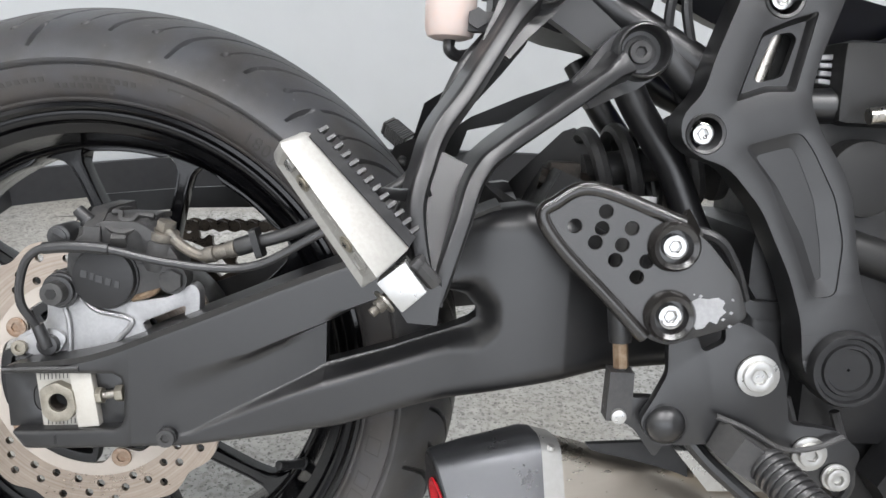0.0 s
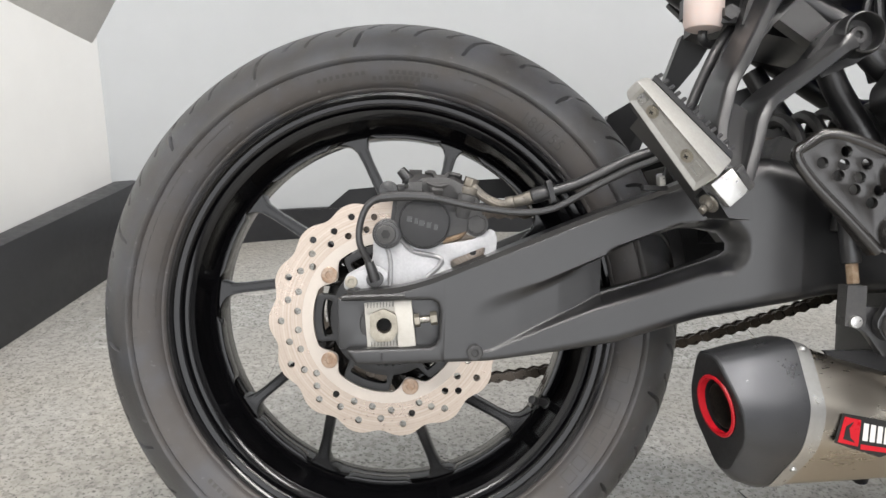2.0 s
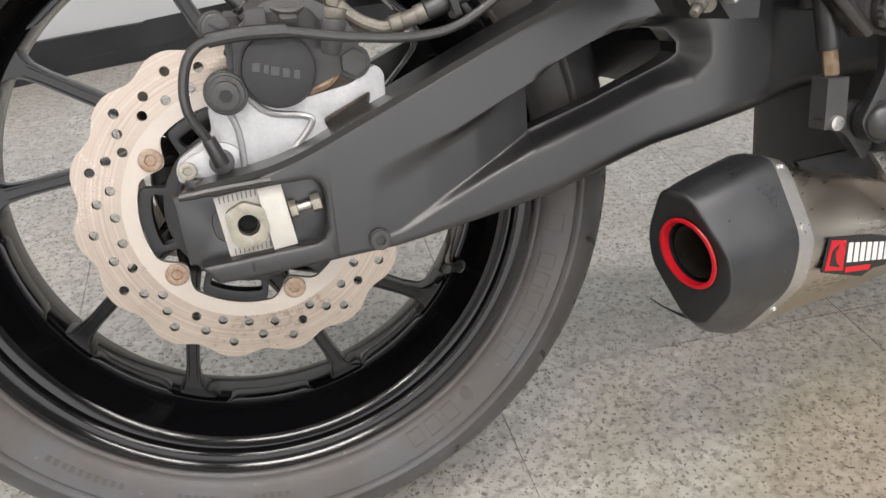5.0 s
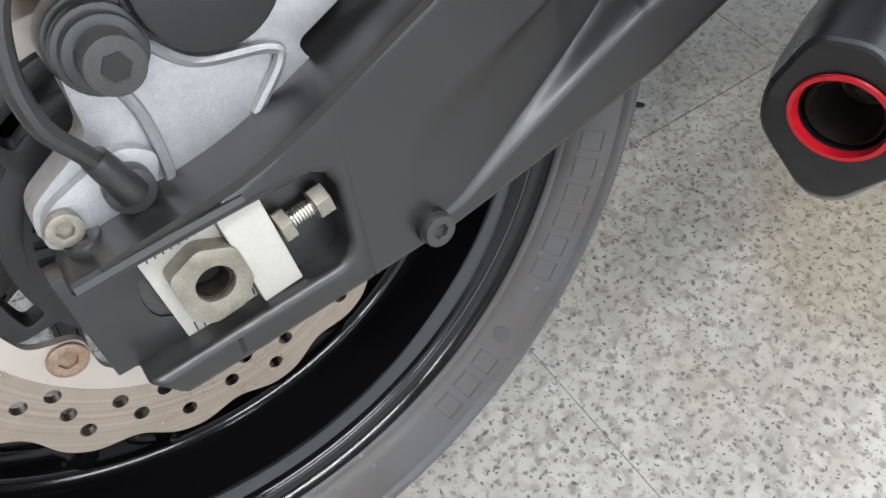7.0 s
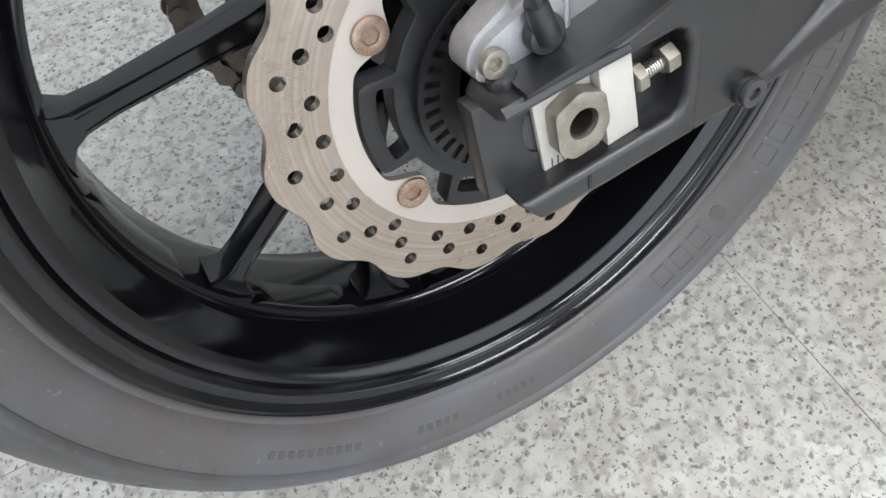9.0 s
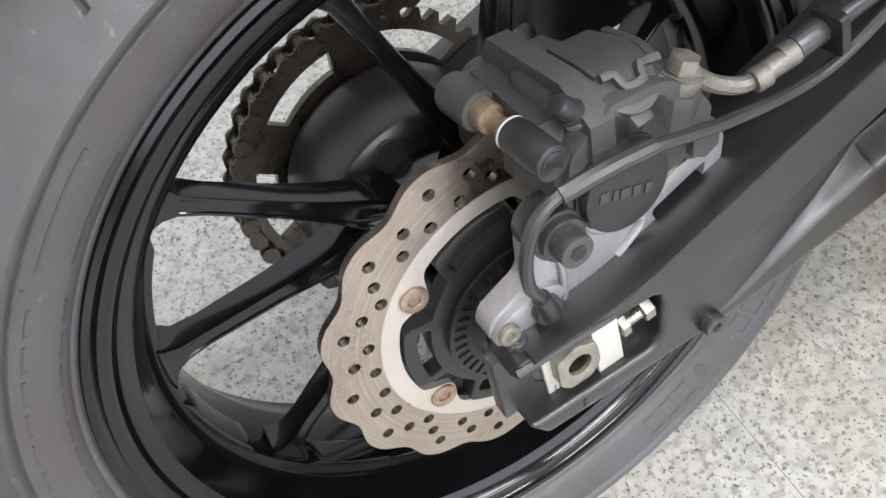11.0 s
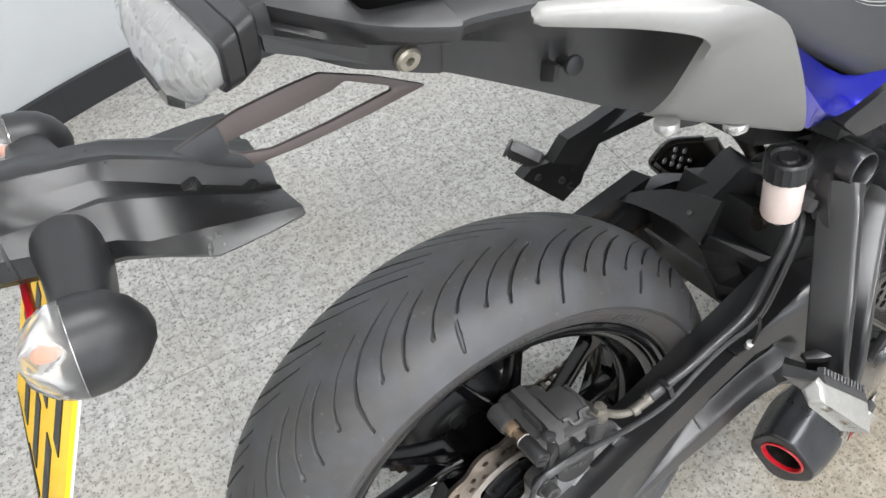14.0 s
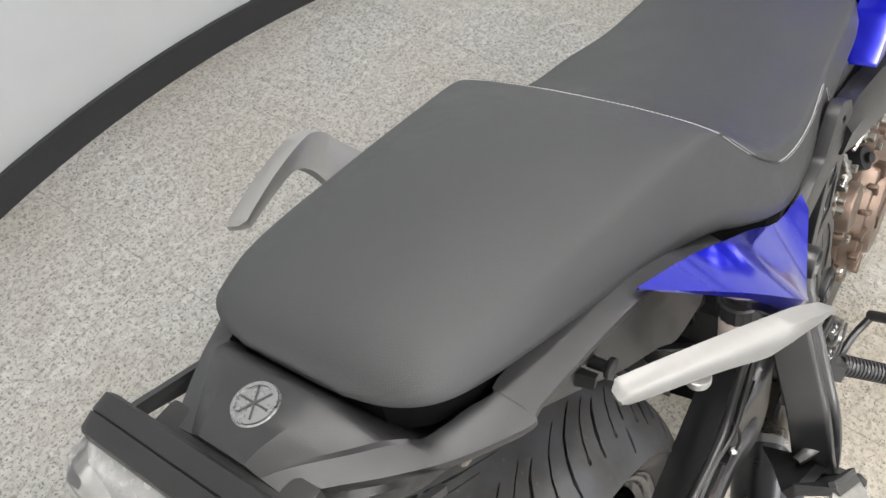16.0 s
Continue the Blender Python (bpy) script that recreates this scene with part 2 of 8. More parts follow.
M = {
    "badge": material("dull_chrome", (0.30, 0.30, 0.30), 0.3, 1.0, second=(0.4, 0.4, 0.4), scale=60),
    "tyre": material("tyre_rubber", (0.042, 0.041, 0.041), 0.42, second=(0.069, 0.067, 0.0655), scale=10, amount=0.8, bump=0.2, bump_scale=900, rough_var=0.06),
    "pegalu": material("worn_peg_alloy", (0.38, 0.375, 0.355), 0.42, 0.5, second=(0.29, 0.28, 0.26), scale=50, bump=0.1),
    "zinc": material("corroded_zinc", (0.10, 0.098, 0.09), 0.5, 0.6, second=(0.24, 0.215, 0.18), scale=120, amount=1.0, bump=0.2),
    # near-black that paints the shade of the gap under the seat
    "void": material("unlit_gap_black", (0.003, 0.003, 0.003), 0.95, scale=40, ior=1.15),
    "groove": material("groove_rubber", (0.012, 0.012, 0.012), 0.85, scale=40),
    "mark": material("sidewall_marking", (0.050, 0.0475, 0.0455), 0.6, scale=60),
    "rim": material("gloss_black_paint", (0.0025, 0.0025, 0.003), 0.13, second=(0.004, 0.004, 0.0045), scale=30, rough_var=0.03, ior=1.45),
    "drum": material("dull_black_drum", (0.006, 0.006, 0.0065), 0.34, second=(0.012, 0.012, 0.013), scale=18, rough_var=0.06, ior=1.45),
    "satin": material("satin_black_paint", (0.0098, 0.0098, 0.0105), 0.34, second=(0.015, 0.015, 0.0155), scale=20, amount=0.5, rough_var=0.02, ior=1.66),
    "dark": material("black_plastic", (0.012, 0.012, 0.013), 0.36, second=(0.02, 0.02, 0.02), scale=25, bump=0.15, bump_scale=1500, rough_var=0.03),
    "cast": material("grey_black_casting", (0.036, 0.036, 0.037), 0.42, second=(0.066, 0.064, 0.061), scale=40, bump=0.3, bump_scale=1200, amount=0.6, rough_var=0.03),
    "disc": brushed_ring("worn_brake_steel", (0.40, 0.34, 0.29), (0.53, 0.465, 0.405), 0.34, 1.0),
    "discin": material("matt_disc_steel", (0.5, 0.45, 0.4), 0.5, 0.7, second=(0.6, 0.55, 0.5), scale=30, bump=0.1),
    "alu": material("cast_aluminium", (0.44, 0.44, 0.445), 0.42, 0.8, second=(0.30, 0.30, 0.305), scale=45, bump=0.3, bump_scale=1500),
    "polish": material("brushed_aluminium", (0.52, 0.52, 0.51), 0.33, 0.85, second=(0.42, 0.41, 0.385), scale=25, bump=0.08),
    "steel": material("zinc_steel", (0.6, 0.58, 0.54), 0.32, 1.0, second=(0.4, 0.37, 0.32), scale=120),
    "rust": material("rusty_steel", (0.19, 0.12, 0.07), 0.5, 0.6, second=(0.32, 0.25, 0.18), scale=200, amount=1.0, bump=0.3),
    "discbolt": material("weathered_disc_bolt", (0.40, 0.32, 0.255), 0.42, 0.8, second=(0.24, 0.13, 0.07), scale=160, amount=0.9, bump=0.2),
    "nut": material("weathered_nut_steel", (0.26, 0.24, 0.2), 0.5, 0.9, second=(0.42, 0.39, 0.33), scale=150, amount=1.0),
    "chain": material("oily_chain_steel", (0.07, 0.06, 0.052), 0.33, 0.85, second=(0.16, 0.13, 0.10), scale=90),
    "titan": material("brushed_titanium", (0.47, 0.43, 0.375), 0.3, 1.0, second=(0.52, 0.48, 0.42), scale=8, stretch=(1, 1, 5), amount=0.5, rough_var=0.04),
    "heel": material("glossy_black_steel", (0.014, 0.013, 0.0125), 0.18, 0.0, second=(0.022, 0.020, 0.018), scale=20, rough_var=0.04, ior=1.65),
    "excap": material("dark_anodised", (0.078, 0.080, 0.085), 0.36, 0.8, scale=30, amount=0.3),
    "red": material("red_enamel", (0.42, 0.006, 0.014), 0.35, scale=40),
    "soot": material("sooty_pipe", (0.02, 0.018, 0.016), 0.55, 0.6, second=(0.09, 0.07, 0.055), scale=60),
    "seat": material("seat_vinyl", (0.036, 0.0375, 0.0385), 0.50, second=(0.044, 0.045, 0.046), scale=20, bump=0.35, bump_scale=1600, rough_var=0.05),
    "tail": material("textured_black_cowl", (0.013, 0.013, 0.014), 0.36, second=(0.022, 0.022, 0.022), scale=20, bump=0.2, bump_scale=2200, rough_var=0.03, ior=1.55),
    "shield": material("black_shield_plastic", (0.0065, 0.0065, 0.007), 0.30, second=(0.011, 0.011, 0.011), scale=20, bump=0.12, bump_scale=2200, rough_var=0.03, ior=1.50),
    "blue": material("metallic_blue_paint", (0.004, 0.006, 0.34), 0.14, 0.5, second=(0.006, 0.010, 0.44), scale=60, coat=0.6, rough_var=0.04),
    "silver": material("silver_paint", (0.235, 0.232, 0.224), 0.46, 0.3, second=(0.27, 0.266, 0.258), scale=30, rough_var=0.03),
    "white": material("white_wall_paint", (0.80, 0.80, 0.785), 0.6, second=(0.76, 0.76, 0.745), scale=2, amount=0.6, bump=0.1, bump_scale=150),
    "wall": material("pale_grey_wall_paint", (0.50, 0.52, 0.53), 0.5, second=(0.455, 0.475, 0.485), scale=1.5, amount=0.6, bump=0.08, bump_scale=150),
    "skirt": material("charcoal_skirting", (0.02, 0.021, 0.024), 0.42, second=(0.04, 0.04, 0.042), scale=8, bump=0.05),
    "ceil": material("ceiling_grey", (0.17, 0.17, 0.175), 0.8, scale=3),
    "shop": material("grey_shop_wall", (0.16, 0.16, 0.165), 0.7, scale=2),
    "yellow": material("yellow_plate", (0.86, 0.52, 0.008), 0.4, second=(0.9, 0.58, 0.012), scale=30),
    "ink": material("black_ink", (0.012, 0.012, 0.012), 0.5, scale=50),
    "thread": material("grey_thread", (0.38, 0.38, 0.38), 0.7, scale=200),
    "joint": material("tile_joint", (0.36, 0.35, 0.33), 0.7, second=(0.27, 0.26, 0.24), scale=60),
    "paper": material("white_print", (0.62, 0.61, 0.59), 0.45, scale=50),
    "hose": material("black_rubber_hose", (0.017, 0.017, 0.018), 0.33, second=(0.04, 0.04, 0.04), scale=60, rough_var=0.03, ior=1.6),
    "tank_plastic": material("reservoir_plastic", (0.50, 0.445, 0.425), 0.35, second=(0.60, 0.42, 0.34), scale=25, amount=0.5),
    "white_plate": material("pale_adjuster_plate", (0.50, 0.485, 0.445), 0.5, 0.2, second=(0.43, 0.405, 0.36), scale=90),
    "bronze": material("bronze_engine_paint", (0.16, 0.115, 0.09), 0.4, 0.7, second=(0.22, 0.165, 0.13), scale=60),
    "bronzebar": material("brown_anodised_bar", (0.085, 0.07, 0.065), 0.45, 0.4, scale=50),
    "chrome": material("chrome", (0.46, 0.46, 0.455), 0.16, 1.0, scale=60, rough_var=0.05),
    "amber": material("amber_bulb", (0.8, 0.25, 0.1), 0.3, scale=60),
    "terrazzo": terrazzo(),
    "mirror": material("lamp_reflector", (0.70, 0.70, 0.69), 0.3, 0.5, second=(0.62, 0.62, 0.61), scale=12, amount=0.4),
    "matt": material("matt_black_coating", (0.010, 0.010, 0.011), 0.5, second=(0.016, 0.016, 0.016), scale=40),
}
lens_mat = material("clear_lens", (0.92, 0.92, 0.92), 0.05, transmission=0.95, ior=1.45, scale=60, rough_var=0.04)
glow = bpy.data.materials.new("led_diffuser")
glow.use_nodes = True
gb = glow.node_tree.nodes["Principled BSDF"]
gb.inputs["Emission Color"].default_value, gb.inputs["Emission Strength"].default_value = (1, 0.97, 0.93, 1), 4.0


# brown dust on the sidewalls, from the bead out to the shoulder
nt = M["tyre"].node_tree
b = nt.nodes["Principled BSDF"]
co, flat, reach, band, dirt, dust = [nt.nodes.new(k) for k in ("ShaderNodeTexCoord", "ShaderNodeVectorMath", "ShaderNodeVectorMath", "ShaderNodeMapRange", "ShaderNodeMix", "ShaderNodeTexNoise")]
flat.operation, reach.operation = "MULTIPLY", "LENGTH"
flat.inputs[1].default_value = (1, 0, 1)
nt.links.new(co.outputs["Object"], flat.inputs[0])
nt.links.new(flat.outputs[0], reach.inputs[0])
dust.inputs["Scale"].default_value, dust.inputs["Detail"].default_value = 14, 5
nt.links.new(co.outputs["Object"], dust.inputs["Vector"])
ragged = nt.nodes.new("ShaderNodeMath")
ragged.operation, ragged.inputs[1].default_value = "MULTIPLY_ADD", 0.014
nt.links.new(dust.outputs[0], ragged.inputs[0])
nt.links.new(reach.outputs["Value"], ragged.inputs[2])
band.inputs[1].default_value, band.inputs[2].default_value = 0.283, 0.270
band.inputs[4].default_value = 0.55
nt.links.new(ragged.outputs[0], band.inputs[0])
dirt.data_type = "RGBA"
dirt.inputs[7].default_value = (0.076, 0.066, 0.060, 1)
nt.links.new(band.outputs[0], dirt.inputs[0])
nt.links.new(b.inputs["Base Color"].links[0].from_socket, dirt.inputs[6])
nt.links.new(dirt.outputs[2], b.inputs["Base Color"])


# pale bluish bloom in patches and small light specks on the tread
bloom, rise, specks, prick, haze, fleck = [nt.nodes.new(k) for k in ("ShaderNodeTexNoise", "ShaderNodeMapRange", "ShaderNodeTexNoise", "ShaderNodeMapRange", "ShaderNodeMix", "ShaderNodeMix")]
bloom.inputs["Scale"].default_value, bloom.inputs["Detail"].default_value = 22, 7
specks.inputs["Scale"].default_value, specks.inputs["Detail"].default_value = 160, 2
for tex in (bloom, specks):
    nt.links.new(co.outputs["Object"], tex.inputs["Vector"])
rise.inputs[1].default_value, rise.inputs[2].default_value, rise.inputs[4].default_value = 0.42, 0.66, 0.45
nt.links.new(bloom.outputs[0], rise.inputs[0])
prick.inputs[1].default_value, prick.inputs[2].default_value, prick.inputs[4].default_value = 0.70, 0.76, 0.5
nt.links.new(specks.outputs[0], prick.inputs[0])
haze.data_type = fleck.data_type = "RGBA"
haze.inputs[7].default_value, fleck.inputs[7].default_value = (0.074, 0.080, 0.093, 1), (0.14, 0.14, 0.14, 1)
nt.links.new(b.inputs["Base Color"].links[0].from_socket, haze.inputs[6])
nt.links.new(rise.outputs[0], haze.inputs[0])
nt.links.new(haze.outputs[2], fleck.inputs[6])
nt.links.new(prick.outputs[0], fleck.inputs[0])
nt.links.new(fleck.outputs[2], b.inputs["Base Color"])


# ---- mesh helpers ----
def part(name, bm, mat, parent=None, label="", angle=35, **tags):
    """Links a bmesh as one mesh object under a thing or a part."""
    me = bpy.data.meshes.new(name)
    bmesh.ops.recalc_face_normals(bm, faces=bm.faces)
    if bm.calc_volume(signed=True) < 0:
        bmesh.ops.reverse_faces(bm, faces=bm.faces)
    bm.to_mesh(me)
    bm.free()
    me.materials.append(mat)
    for p in me.polygons:
        p.use_smooth = True
    me.set_sharp_from_angle(angle=radians(angle))
    ob = new(name, me)
    ob.parent = parent
    return tagged(ob, label, **tags)


def again(ob, m, parent=None):
    """Another object on the same mesh, moved by m."""
    o = ob.copy()
    scene.collection.objects.link(o)
    o.parent = parent or ob.parent
    o.matrix_basis = m @ ob.matrix_basis
    return o


def mirrored(ob, parent):
    """The same thing with its parts on the far side of the motorcycle."""
    me = ob.data.copy()
    me.transform(Matrix.Translation(ob.location))
    me.transform(Matrix.Diagonal((1, -1, 1, 1)))
    me.flip_normals()
    o = new(ob.name.split(".")[0], me)
    o.parent = parent
    for key in ob.keys():
        o[key] = ob[key]
    for c in ob.children:
        mirrored(c, o)
    return o


def join(*bms):
    out = bms[0]
    for b in bms[1:]:
        me = bpy.data.meshes.new("tmp")
        b.to_mesh(me)
        b.free()
        out.from_mesh(me)
        bpy.data.meshes.remove(me)
    return out


def moved(bm, m):
    bmesh.ops.transform(bm, matrix=m, verts=bm.verts)
    return bm


def bevelled(bm, width, seg=2, angle=40):
    edges = [e for e in bm.edges if len(e.link_faces) == 2 and e.calc_face_angle(0) > radians(angle)]
    if edges and width:
        bmesh.ops.bevel(bm, geom=edges, offset=width, segments=seg, profile=0.6, affect="EDGES", clamp_overlap=True)
    return bm


def box(x0, y0, z0, x1, y1, z1, bevel=0.0, seg=2):
    bm = bmesh.new()
    bmesh.ops.create_cube(bm, size=1)
    for v in bm.verts:
        v.co = Vector(((x0 + x1) / 2 + v.co.x * (x1 - x0), (y0 + y1) / 2 + v.co.y * (y1 - y0), (z0 + z1) / 2 + v.co.z * (z1 - z0)))
    return bevelled(bm, bevel, seg)


def rounded(points, radius, seg=4):
    """A polygon with its corners rounded."""
    out, n = [], len(points)
    for i in range(n):
        a, b, c = Vector(points[i - 1]), Vector(points[i]), Vector(points[(i + 1) % n])
        d0, d1 = (a - b), (c - b)
        r = min(radius, d0.length * 0.45, d1.length * 0.45)
        p0, p1 = b + d0.normalized() * r, b + d1.normalized() * r
        for k in range(seg + 1):
            t = k / seg
            out.append(tuple((1 - t) ** 2 * p0 + 2 * t * (1 - t) * b + t * t * p1))
    return out


def ring(cx, cz, r, n=12, start=0.0):
    return [(cx + r * math.cos(start + 2 * math.pi * k / n), cz + r * math.sin(start + 2 * math.pi * k / n)) for k in range(n)]


def plate(outline, y0, y1, holes=(), bevel=0.0, seg=2):
    """An outline in x and z, with holes, thick from y0 to y1."""
    bm = bmesh.new()
    edges = []
    for loop in (outline, *holes):
        vs = [bm.verts.new((x, y0, z)) for x, z in loop]
        edges += [bm.edges.new((vs[i], vs[(i + 1) % len(vs)])) for i in range(len(vs))]
    bmesh.ops.triangle_fill(bm, edges=edges, use_beauty=True)
    got = bmesh.ops.extrude_face_region(bm, geom=bm.faces[:])
    bmesh.ops.translate(bm, verts=[g for g in got["geom"] if isinstance(g, bmesh.types.BMVert)], vec=(0, y1 - y0, 0))
    bmesh.ops.recalc_face_normals(bm, faces=bm.faces)
    return bevelled(bm, bevel, seg, 50)


def lathe(profile, n=96, closed=True):
    """A profile of (y, r) turned round the y axis."""
    bm = bmesh.new()
    rings = [[bm.verts.new((r * math.cos(2 * math.pi * k / n), y, r * math.sin(2 * math.pi * k / n))) for k in range(n)] for y, r in profile]
    m = len(rings)
    for i in range(m if closed else m - 1):
        a, b = rings[i], rings[(i + 1) % m]
        for k in range(n):
            bm.faces.new((a[k], a[(k + 1) % n], b[(k + 1) % n], b[k]))
    return bm


def loft(rings, caps=True):
    """Skins rings of equal length."""
    bm = bmesh.new()
    vs = [[bm.verts.new(p) for p in r] for r in rings]
    n = len(vs[0])
    for a, b in zip(vs, vs[1:]):
        for k in range(n):
            bm.faces.new((a[k], a[(k + 1) % n], b[(k + 1) % n], b[k]))
    if caps:
        bm.faces.new(vs[0][::-1])
        bm.faces.new(vs[-1])
    return bm


def smooth_line(points, steps=6):
    """A Catmull-Rom line through the points."""
    p = [Vector(q) for q in points]
    p = [2 * p[0] - p[1]] + p + [2 * p[-1] - p[-2]]
    out = []
    for i in range(1, len(p) - 2):
        for k in range(steps):
            t = k / steps
            a, b, c, d = p[i - 1], p[i], p[i + 1], p[i + 2]
            out.append(0.5 * (2 * b + (c - a) * t + (2 * a - 5 * b + 4 * c - d) * t * t + (3 * b - a - 3 * c + d) * t ** 3))
    return out + [p[-2]]


def sweep(points, section, steps=6, scale=None, up=(0, 1, 0)):
    """A section of (u, v) carried along a line; v lies near up."""
    line = smooth_line(points, steps) if steps > 1 else [Vector(q) for q in points]
    rings = []
    for i, q in enumerate(line):
        d = (line[min(i + 1, len(line) - 1)] - line[max(i - 1, 0)]).normalized()
        side = d.cross(Vector(up)).normalized()
        top = side.cross(d)
        s = scale(i / (len(line) - 1)) if scale else 1.0
        rings.append([q + side * u * s + top * v * s for u, v in section])
    return loft(rings)


def tube(points, r, n=10, steps=6, up=(0.03, 1, 0.02), scale=None):
    return sweep(points, ring(0, 0, r, n), steps, scale, up)


def rod(a, b, r0, r1=None, n=16, bevel=0.0):
    """A round bar from a to b."""
    a, b = Vector(a), Vector(b)
    bm = bmesh.new()
    d = b - a
    bmesh.ops.create_cone(bm, cap_ends=True, segments=n, radius1=r0, radius2=r0 if r1 is None else r1, depth=d.length)
    bevelled(bm, bevel, 2, 50)
    return moved(bm, Matrix.Translation((a + b) / 2) @ d.to_track_quat("Z", "Y").to_matrix().to_4x4())


def ball(x, y, z, sx, sy, sz, n=20):
    bm = bmesh.new()
    bmesh.ops.create_uvsphere(bm, u_segments=n, v_segments=n // 2, radius=1)
    return moved(bm, Matrix.Translation((x, y, z)) @ Matrix.Diagonal((sx, sy, sz, 1)))


def moulding(points, off, bevel=0.0015, seg=2, angle=25):
    """A moulded panel: an outline and its thickness."""
    return bevelled(loft([points, [tuple(Vector(p) + Vector(off)) for p in points]]), bevel, seg, angle)


def spring_coil(a, b, radius, wire, turns, n=18):
    a, b = Vector(a), Vector(b)
    q = (b - a).to_track_quat("Z", "Y").to_matrix()
    pts = [a + q @ Vector((radius * math.cos(t), radius * math.sin(t), (b - a).length * t / (2 * math.pi * turns)))
           for t in [2 * math.pi * k / n for k in range(int(n * turns) + 1)]]
    return tube(pts, wire, 8, 1, tuple((b - a).normalized()))


def bolt(parent, x, y, z, r, mat, out=0.006, socket=True, washer=0.0, name="bolt", label=""):
    """A socket-head bolt that looks out along -y."""
    hole = [ring(x, z, r * 0.48, 6)] if socket else []
    bm = plate(ring(x, z, r, 20), y - out, y, hole, r * 0.12)
    if socket:
        bm = join(bm, plate(ring(x, z, r * 0.5, 6), y - out * 0.35, y))
    if washer:
        bm = join(bm, plate(ring(x, z, washer, 24), y - 0.0015, y + 0.001, (), 0.0004))
    return part(name, bm, mat, parent, label)


# ---- the room ----
ARC_X, ARC_Y, ARC_R = 0.48, -1.122, 2.5   # centre and radius of the curved back wall


def arc_points(r, a0, a1, n):
    return [(ARC_X + r * math.cos(radians(a0 + (a1 - a0) * k / n)), ARC_Y + r * math.sin(radians(a0 + (a1 - a0) * k / n))) for k in range(n + 1)]


def arc_wall(r0, r1, z0, z1, a0, a1, n):
    bm = bmesh.new()
    rows = []
    for r in (r0, r1):
        for z in (z0, z1):
            rows.append([bm.verts.new((x, y, z)) for x, y in arc_points(r, a0, a1, n)])
    a, b, c, d = rows
    for k in range(n):
        for p, q in ((a, b), (b, d), (d, c), (c, a)):
            bm.faces.new((p[k], p[k + 1], q[k + 1], q[k]))
    bm.faces.new((a[0], b[0], d[0], c[0]))
    bm.faces.new((a[-1], c[-1], d[-1], b[-1]))
    return bm


def prism(points, z0, z1, bevel=0.0):
    """A plan outline in x and y, tall from z0 to z1."""
    bm = plate([(x, y) for x, y in points], z0, z1, (), bevel)
    for v in bm.verts:
        v.co = Vector((v.co.x, v.co.z, v.co.y))
    return bm


part("wall_north", arc_wall(ARC_R, ARC_R + 0.12, 0, CEILING, 5, 128, 60), M["wall"], label="pale grey curved painted wall", category="wall", kind="structure")
part("baseboard", arc_wall(ARC_R - 0.012, ARC_R - 0.001, 0.0, 0.085, 6, 121, 60), M["skirt"], label="low charcoal skirting on the curved wall", category="baseboard", kind="structure")
wall_w = prism([(-0.86, -1.2), (-0.815, 0.5), (-0.765, 1.10), (-0.9, 1.10), (-1.0, -1.2)], 0, CEILING)
part("wall_west", wall_w, M["white"], label="white painted flat wall with a black plinth", category="wall", kind="structure")
plinth = prism([(-0.80, -1.2), (-0.768, 0.45), (-0.715, 0.98), (-0.712, 1.06), (-0.764, 1.09), (-0.8135, 0.5), (-0.858, -1.2)], 0.0, 0.19, 0.003)
part("plinth", plinth, M["skirt"], label="tall black plinth along the white wall", category="plinth", kind="structure")
part("wall_south", plate([(-3.2, 0), (3.2, 0), (3.2, CEILING), (-3.2, CEILING)], -3.7, -3.6, [[(-1.8, 0.3), (2.4, 0.3), (2.4, 2.4), (-1.8, 2.4)]]), M["shop"], label="grey painted wall", category="wall", kind="structure")
part("wall_east", box(2.95, -3.6, 0, 3.05, -0.9, CEILING), M["shop"], label="grey painted wall", category="wall", kind="structure")
far_west = plate([(-3.6, 0), (-1.2, 0), (-1.2, CEILING), (-3.6, CEILING)], 3.1, 3.2, [[(-3.4, 0.3), (-1.4, 0.3), (-1.4, 2.4), (-3.4, 2.4)]])
part("wall_far_west", moved(far_west, Matrix.Rotation(radians(90), 4, "Z")), M["shop"], label="grey painted wall", category="wall", kind="structure")
part("wall_return", box(-3.1, -1.3, 0, -0.862, -1.2, CEILING), M["shop"], label="grey painted wall", category="wall", kind="structure")
part("ceiling", box(-3.3, -3.8, CEILING, 3.3, 1.7, CEILING + 0.1), M["ceil"], label="plain grey ceiling", category="ceiling", kind="structure")
window = part("window_1", plate([(-1.8, 0.3), (2.4, 0.3), (2.4, 2.4), (-1.8, 2.4)], -3.69, -3.63, [[(-1.76, 0.34), (0.27, 0.34), (0.27, 2.36), (-1.76, 2.36)], [(0.33, 0.34), (2.36, 0.34), (2.36, 2.36), (0.33, 2.36)]]), M["white"], label="wide white-framed shop window", category="window", kind="structure")
side_frame = plate([(-3.4, 0.3), (-1.4, 0.3), (-1.4, 2.4), (-3.4, 2.4)], 3.12, 3.18, [[(-3.36, 0.34), (-2.43, 0.34), (-2.43, 2.36), (-3.36, 2.36)], [(-2.37, 0.34), (-1.44, 0.34), (-1.44, 2.36), (-2.37, 2.36)]])
part("window_2", moved(side_frame, Matrix.Rotation(radians(90), 4, "Z")), M["white"], label="white-framed shop window", category="window", kind="structure")
floor = part("floor", box(-3.3, -3.8, -0.1, 3.3, 1.7, -0.0015), M["joint"], label="terrazzo tiled floor with worn patches", category="floor", kind="structure")
